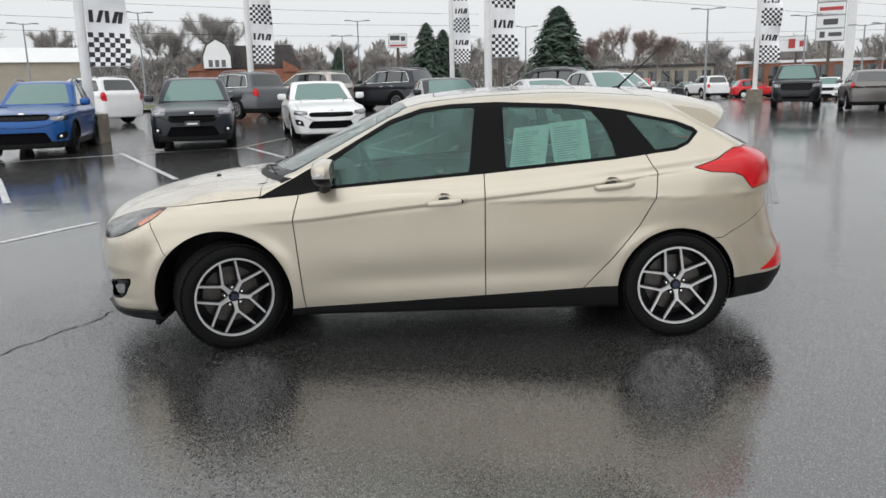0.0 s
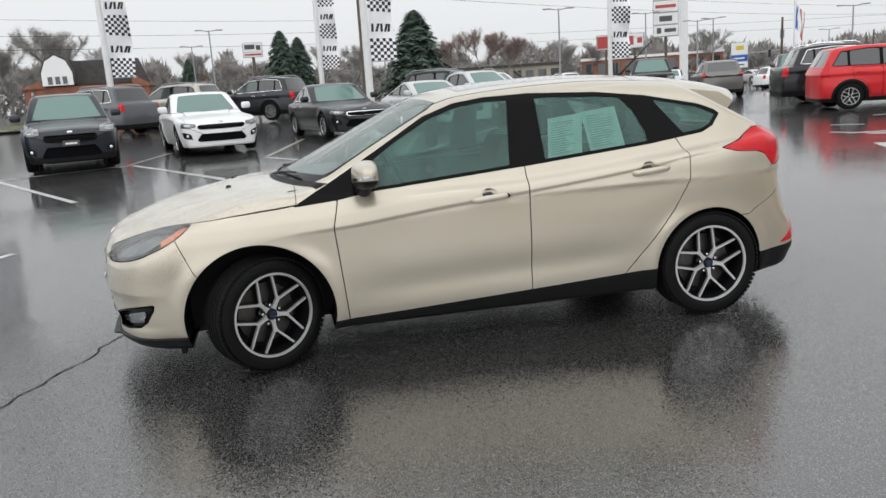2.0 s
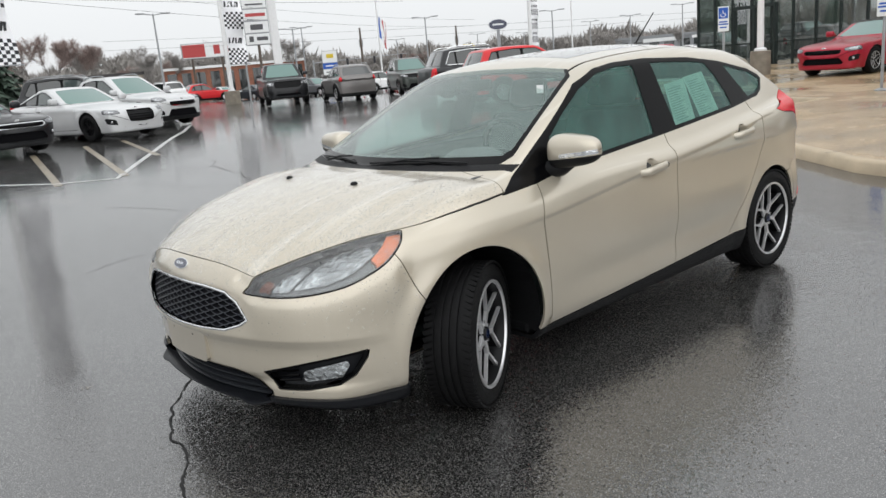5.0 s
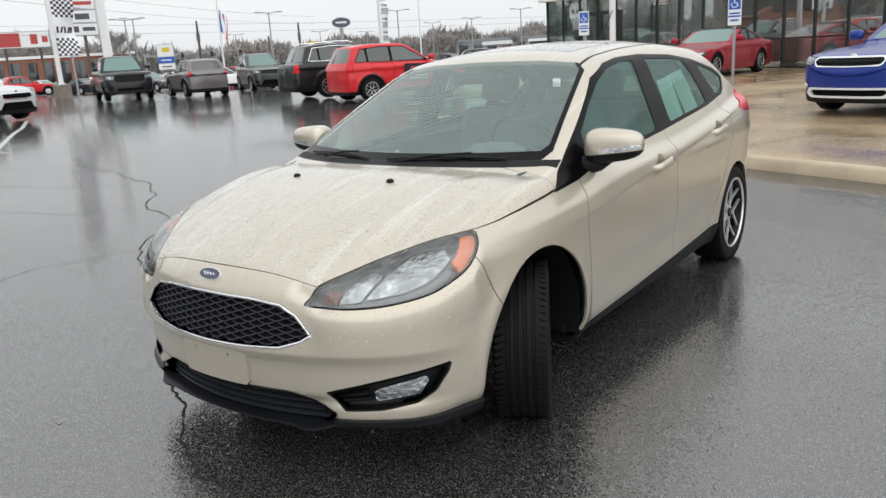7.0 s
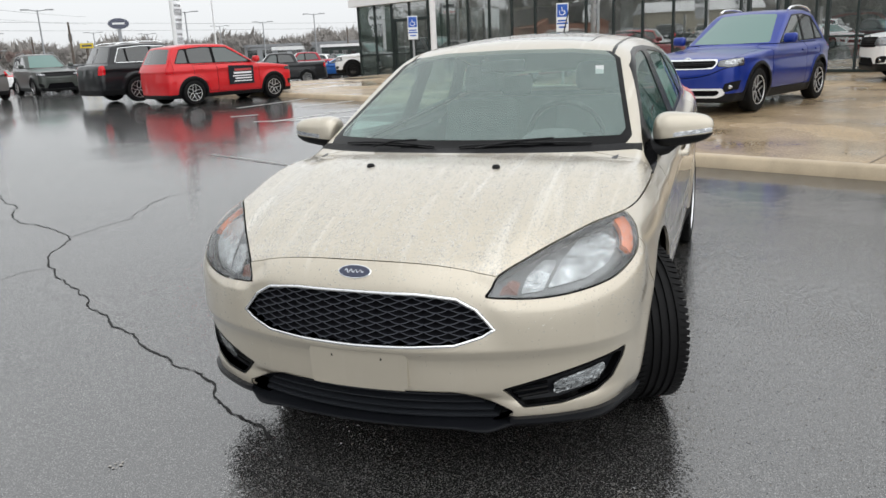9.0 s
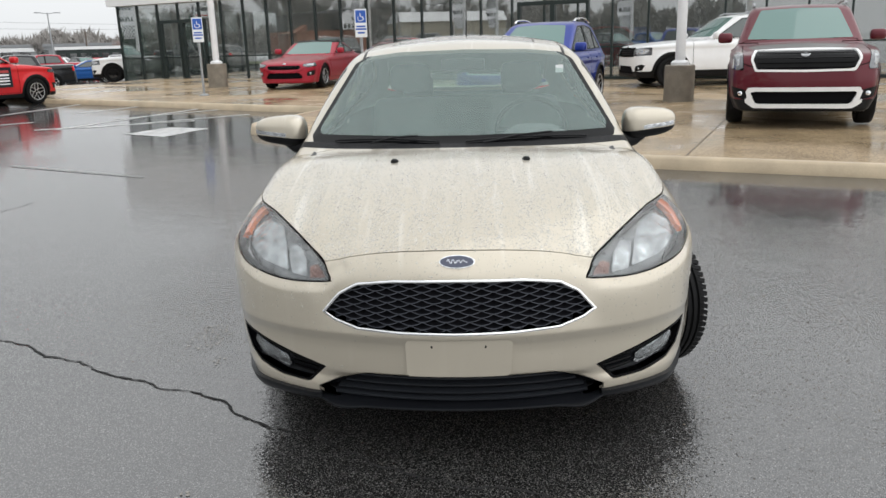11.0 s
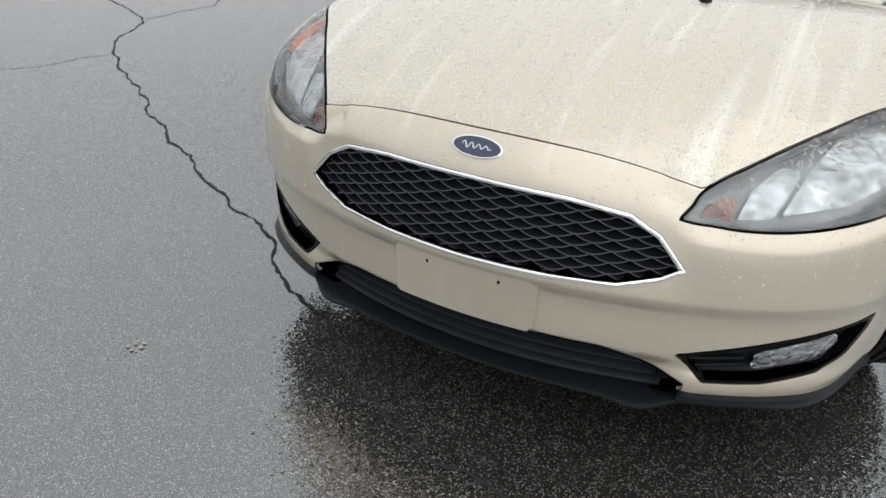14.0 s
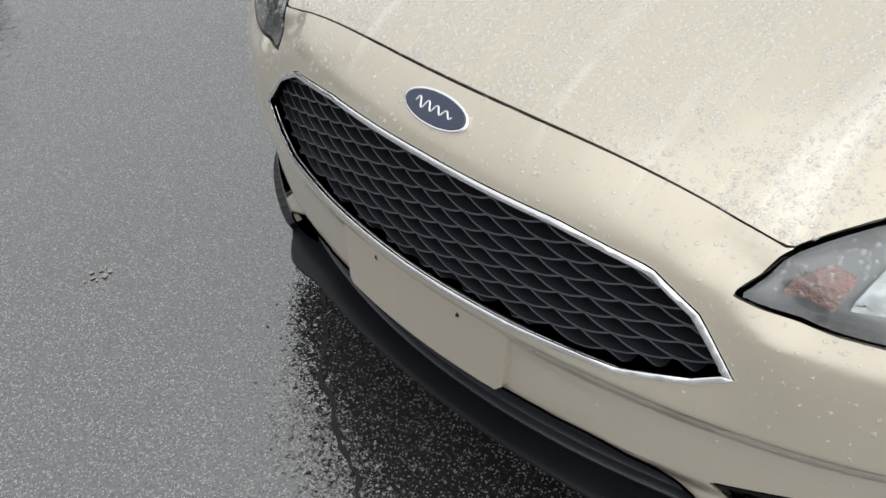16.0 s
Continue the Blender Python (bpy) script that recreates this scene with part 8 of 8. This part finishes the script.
# ---- trees ----
def bare_tree(seed, height, spread, twig_mat, twigs=1300):
    """Trunk and forking limbs, and a crown of fine bare twigs."""
    r = random.Random(seed)
    limbs, ends = bmesh.new(), []

    def grow(p, d, length, rad, depth):
        pts, q = [p], p
        for k in range(3):
            d = (d + Vector((r.uniform(-0.22, 0.22), r.uniform(-0.22, 0.22), r.uniform(-0.05, 0.16)))).normalized()
            q = q + d * length / 3
            pts.append(q)
            if depth >= 1:
                ends.append((q, d, depth))
        add_tube(limbs, pts, [rad, rad * 0.88, rad * 0.78, rad * 0.65], 5, False)
        if depth < 5:
            for _ in range(3 if depth < 3 else 2):
                way = (d + spread * Vector((r.uniform(-1, 1), r.uniform(-1, 1), r.uniform(-0.15, 0.7)))).normalized()
                grow(q, way, length * r.uniform(0.58, 0.8), rad * 0.52, depth + 1)
    grow(Vector((0, 0, 0)), Vector((0, 0, 1)), height * 0.30, height * 0.014, 0)
    tiers = {level: [e for e in ends if e[2] == level] for level in range(1, 6)}
    crown = bmesh.new()
    for k in range(twigs * 6):
        level = r.choice((2, 3, 3, 4, 4, 4, 5, 5, 5))
        p, d, _ = r.choice(tiers[level])
        way = (d * 0.5 + Vector((r.uniform(-1, 1), r.uniform(-1, 1), r.uniform(-0.5, 0.9)))).normalized()
        ln = height * r.uniform(0.05, 0.11) * (1.7 - 0.2 * level)
        side = way.cross(Vector((r.uniform(-1, 1), r.uniform(-1, 1), r.uniform(-1, 1)))).normalized() * height * 0.0011
        a, b = p + side, p - side
        m = p + way * ln * 0.5 + Vector((0, 0, 0.02 * height * r.uniform(-0.3, 0.5)))
        e = m + way * ln * 0.5
        vs = [crown.verts.new(v) for v in (a, b, e)]
        crown.faces.new(vs)
    top = max(p.z for p, d, l in ends) + height * 0.03
    bmesh.ops.scale(limbs, vec=(10 / top,) * 3, verts=limbs.verts)
    bmesh.ops.scale(crown, vec=(10 / top,) * 3, verts=crown.verts)
    t = thing("bare_tree", "leafless grey-brown tree with fine winter twigs", "tree", "bare trees beyond the lot")
    part("trunk", limbs, BARK, t)
    part("crown", crown, twig_mat, t)
    return t


def spruce(seed, height, width):
    r = random.Random(seed)
    t = thing("spruce_tree", "dark green spruce with layered drooping boughs", "tree", "evergreens beyond the lot")
    tube("trunk", [(0, 0, 0), (0, 0, height * 0.95)], [height * 0.018, 0.03], BARK, t, 7)
    bm = bmesh.new()
    for k in range(760):
        f = (k / 760) ** 0.95
        z = height * (0.06 + 0.93 * f)
        reach = width * (1 - f) ** 0.62 * r.uniform(0.55, 1.08) + 0.12
        a = r.uniform(0, 2 * math.pi)
        out = Vector((math.cos(a), math.sin(a), 0))
        side = Vector((-out.y, out.x, 0))
        droop = -reach * r.uniform(0.15, 0.45)
        for j in range(6):
            u0, u1 = j / 6, (j + 1) / 6
            w = 0.34 * height / 12 * (1.6 - u0) * r.uniform(0.6, 1.5)
            for s in (-1, 1):
                p = out * reach * u0 + Vector((0, 0, z + droop * u0 * u0))
                q = out * reach * u1 + Vector((0, 0, z + droop * u1 * u1))
                e = (p + q) / 2 + side * s * w * 2.2 + Vector((0, 0, -w * r.uniform(0.4, 1.6))) + out * w
                bm.faces.new([bm.verts.new(v) for v in (p, q, e)])
    part("crown", bm, NEEDLES, t)
    return t


def stand(tree, x, y, turn, scale):
    tree.matrix_basis = Matrix.Translation((x, y, ground_z(x, y) - 0.1)) @ Matrix.Rotation(turn, 4, "Z")
    tree.scale = (scale,) * 3


def put(tree, x, y, turn, scale):
    tree.scale = (1, 1, 1)
    made = copy_thing(tree, Matrix.Translation((x, y, ground_z(x, y) - 0.1)) @ Matrix.Rotation(turn, 4, "Z"))
    made.scale = (scale,) * 3


rt = random.Random(11)
models = [bare_tree(3, 10, 0.75, TWIGS), bare_tree(4, 10, 0.9, TWIGS), bare_tree(5, 10, 0.7, TWIGS_RED), bare_tree(6, 10, 0.85, TWIGS)]
# single trees at their bearings: bearing, height above the eye line in degrees, distance
singles = [(114.5, 4.4, 110, 0), (112.0, 4.2, 112, 1), (109.4, 5.1, 105, 1), (107.3, 4.7, 108, 3), (105.7, 5.3, 100, 0), (103.9, 5.0, 104, 3), (101.5, 4.2, 115, 1), (96.2, 3.4, 110, 0), (93.4, 3.0, 125, 1), (87.0, 3.5, 110, 3), (85.0, 3.3, 112, 0), (77.5, 3.7, 108, 2), (75.8, 3.95, 105, 2), (74.2, 3.6, 108, 2), (72.6, 3.0, 115, 0), (70.2, 2.96, 120, 1), (67.6, 2.5, 130, 3), (60.2, 2.7, 125, 0), (119, 4.3, 112, 3), (122, 4.6, 110, 0), (126, 4.2, 115, 1)]
first = set()
for b, el, d, k in singles:
    x, y = at_bearing(EYE0, b, d)
    h = 1.6 + d * math.tan(radians(el)) - ground_z(x, y)
    if k in first:
        put(models[k], x, y, rt.uniform(0, 6), h / 10.0)
    else:
        first.add(k)
for k in range(58):
    b = 128 - k * 1.9 + rt.uniform(-0.7, 0.7)
    d = rt.uniform(125, 165)
    x, y = at_bearing(EYE0, b, d)
    el = 3.0 if b > 96 else (2.3 if b > 62 else 1.7)
    h = d * math.tan(radians(el * rt.uniform(0.75, 1.1))) + 0.8
    put(models[rt.choice((0, 1, 2, 3, 3))], x, y, rt.uniform(0, 6), h / 10.0)
for b, el, d, k in singles[:1] + singles[1:2] + singles[11:12] + singles[3:4]:
    x, y = at_bearing(EYE0, b, d)
    stand(models[k], x, y, 0.4, (1.6 + d * math.tan(radians(el)) - ground_z(x, y)) / 10.0)
sp = spruce(21, 12, 6.2)
for i, (b, el, d, wide) in enumerate(((80.6, 5.6, 78, 1.0), (90.0, 4.7, 95, 0.8), (88.8, 4.2, 97, 0.8), (96.3, 3.1, 100, 0.7))):
    x, y = at_bearing(EYE0, b, d)
    h = 1.5 + d * math.tan(radians(el)) - ground_z(x, y)
    if i:
        made = copy_thing(sp, Matrix.Translation((x, y, ground_z(x, y) - 0.1)) @ Matrix.Rotation(i * 1.3, 4, "Z"))
        made.scale = (h / 12 * wide, h / 12 * wide, h / 12)
    else:
        keep = (x, y, h)
sp.matrix_basis = Matrix.Translation((keep[0], keep[1], ground_z(keep[0], keep[1]) - 0.1))
sp.scale = (keep[2] / 12 * 1.05, keep[2] / 12 * 1.05, keep[2] / 12)
# the far woods behind
bm = bmesh.new()
for k in range(150000):
    b = rt.uniform(0, 150)
    d = rt.uniform(170, 240)
    x, y = at_bearing(EYE0, b, d)
    top = d * math.tan(radians((3.1 if b > 93 else 2.4 if b > 60 else 1.35) * (0.8 + 0.2 * math.sin(b * 0.9) + 0.12 * math.sin(b * 2.7 + 1)))) + 1
    z = top * rt.random() ** 0.7
    s = rt.uniform(0.5, 1.5)
    c = Vector((x, y, z))
    e1 = Vector((rt.uniform(-1, 1), rt.uniform(-1, 1), rt.uniform(-0.5, 1))) * s
    e2 = Vector((rt.uniform(-1, 1), rt.uniform(-1, 1), rt.uniform(0, 2.0))) * s
    bm.faces.new([bm.verts.new(v) for v in (c, c + e1 * 0.5, c + e2)])
tagged(part("far_woods", bm, WOODS), "hazy grey-brown winter woods on the horizon", "woods", kind="stuff")
# grass verge behind the parked row
bm = bmesh.new()
pts = [(-60, 36.5), (-30, 34.5), (-8, 33.6), (10, 36.0), (10, 42.5), (-8, 40), (-30, 42), (-60, 45)]
bm.faces.new([bm.verts.new((x, y, ground_z(x, y) + 0.10)) for x, y in pts])
bmesh.ops.recalc_face_normals(bm, faces=bm.faces)
tagged(part("ground_verge", bm, GRASS), "dull green winter grass verge", "grass", kind="structure")
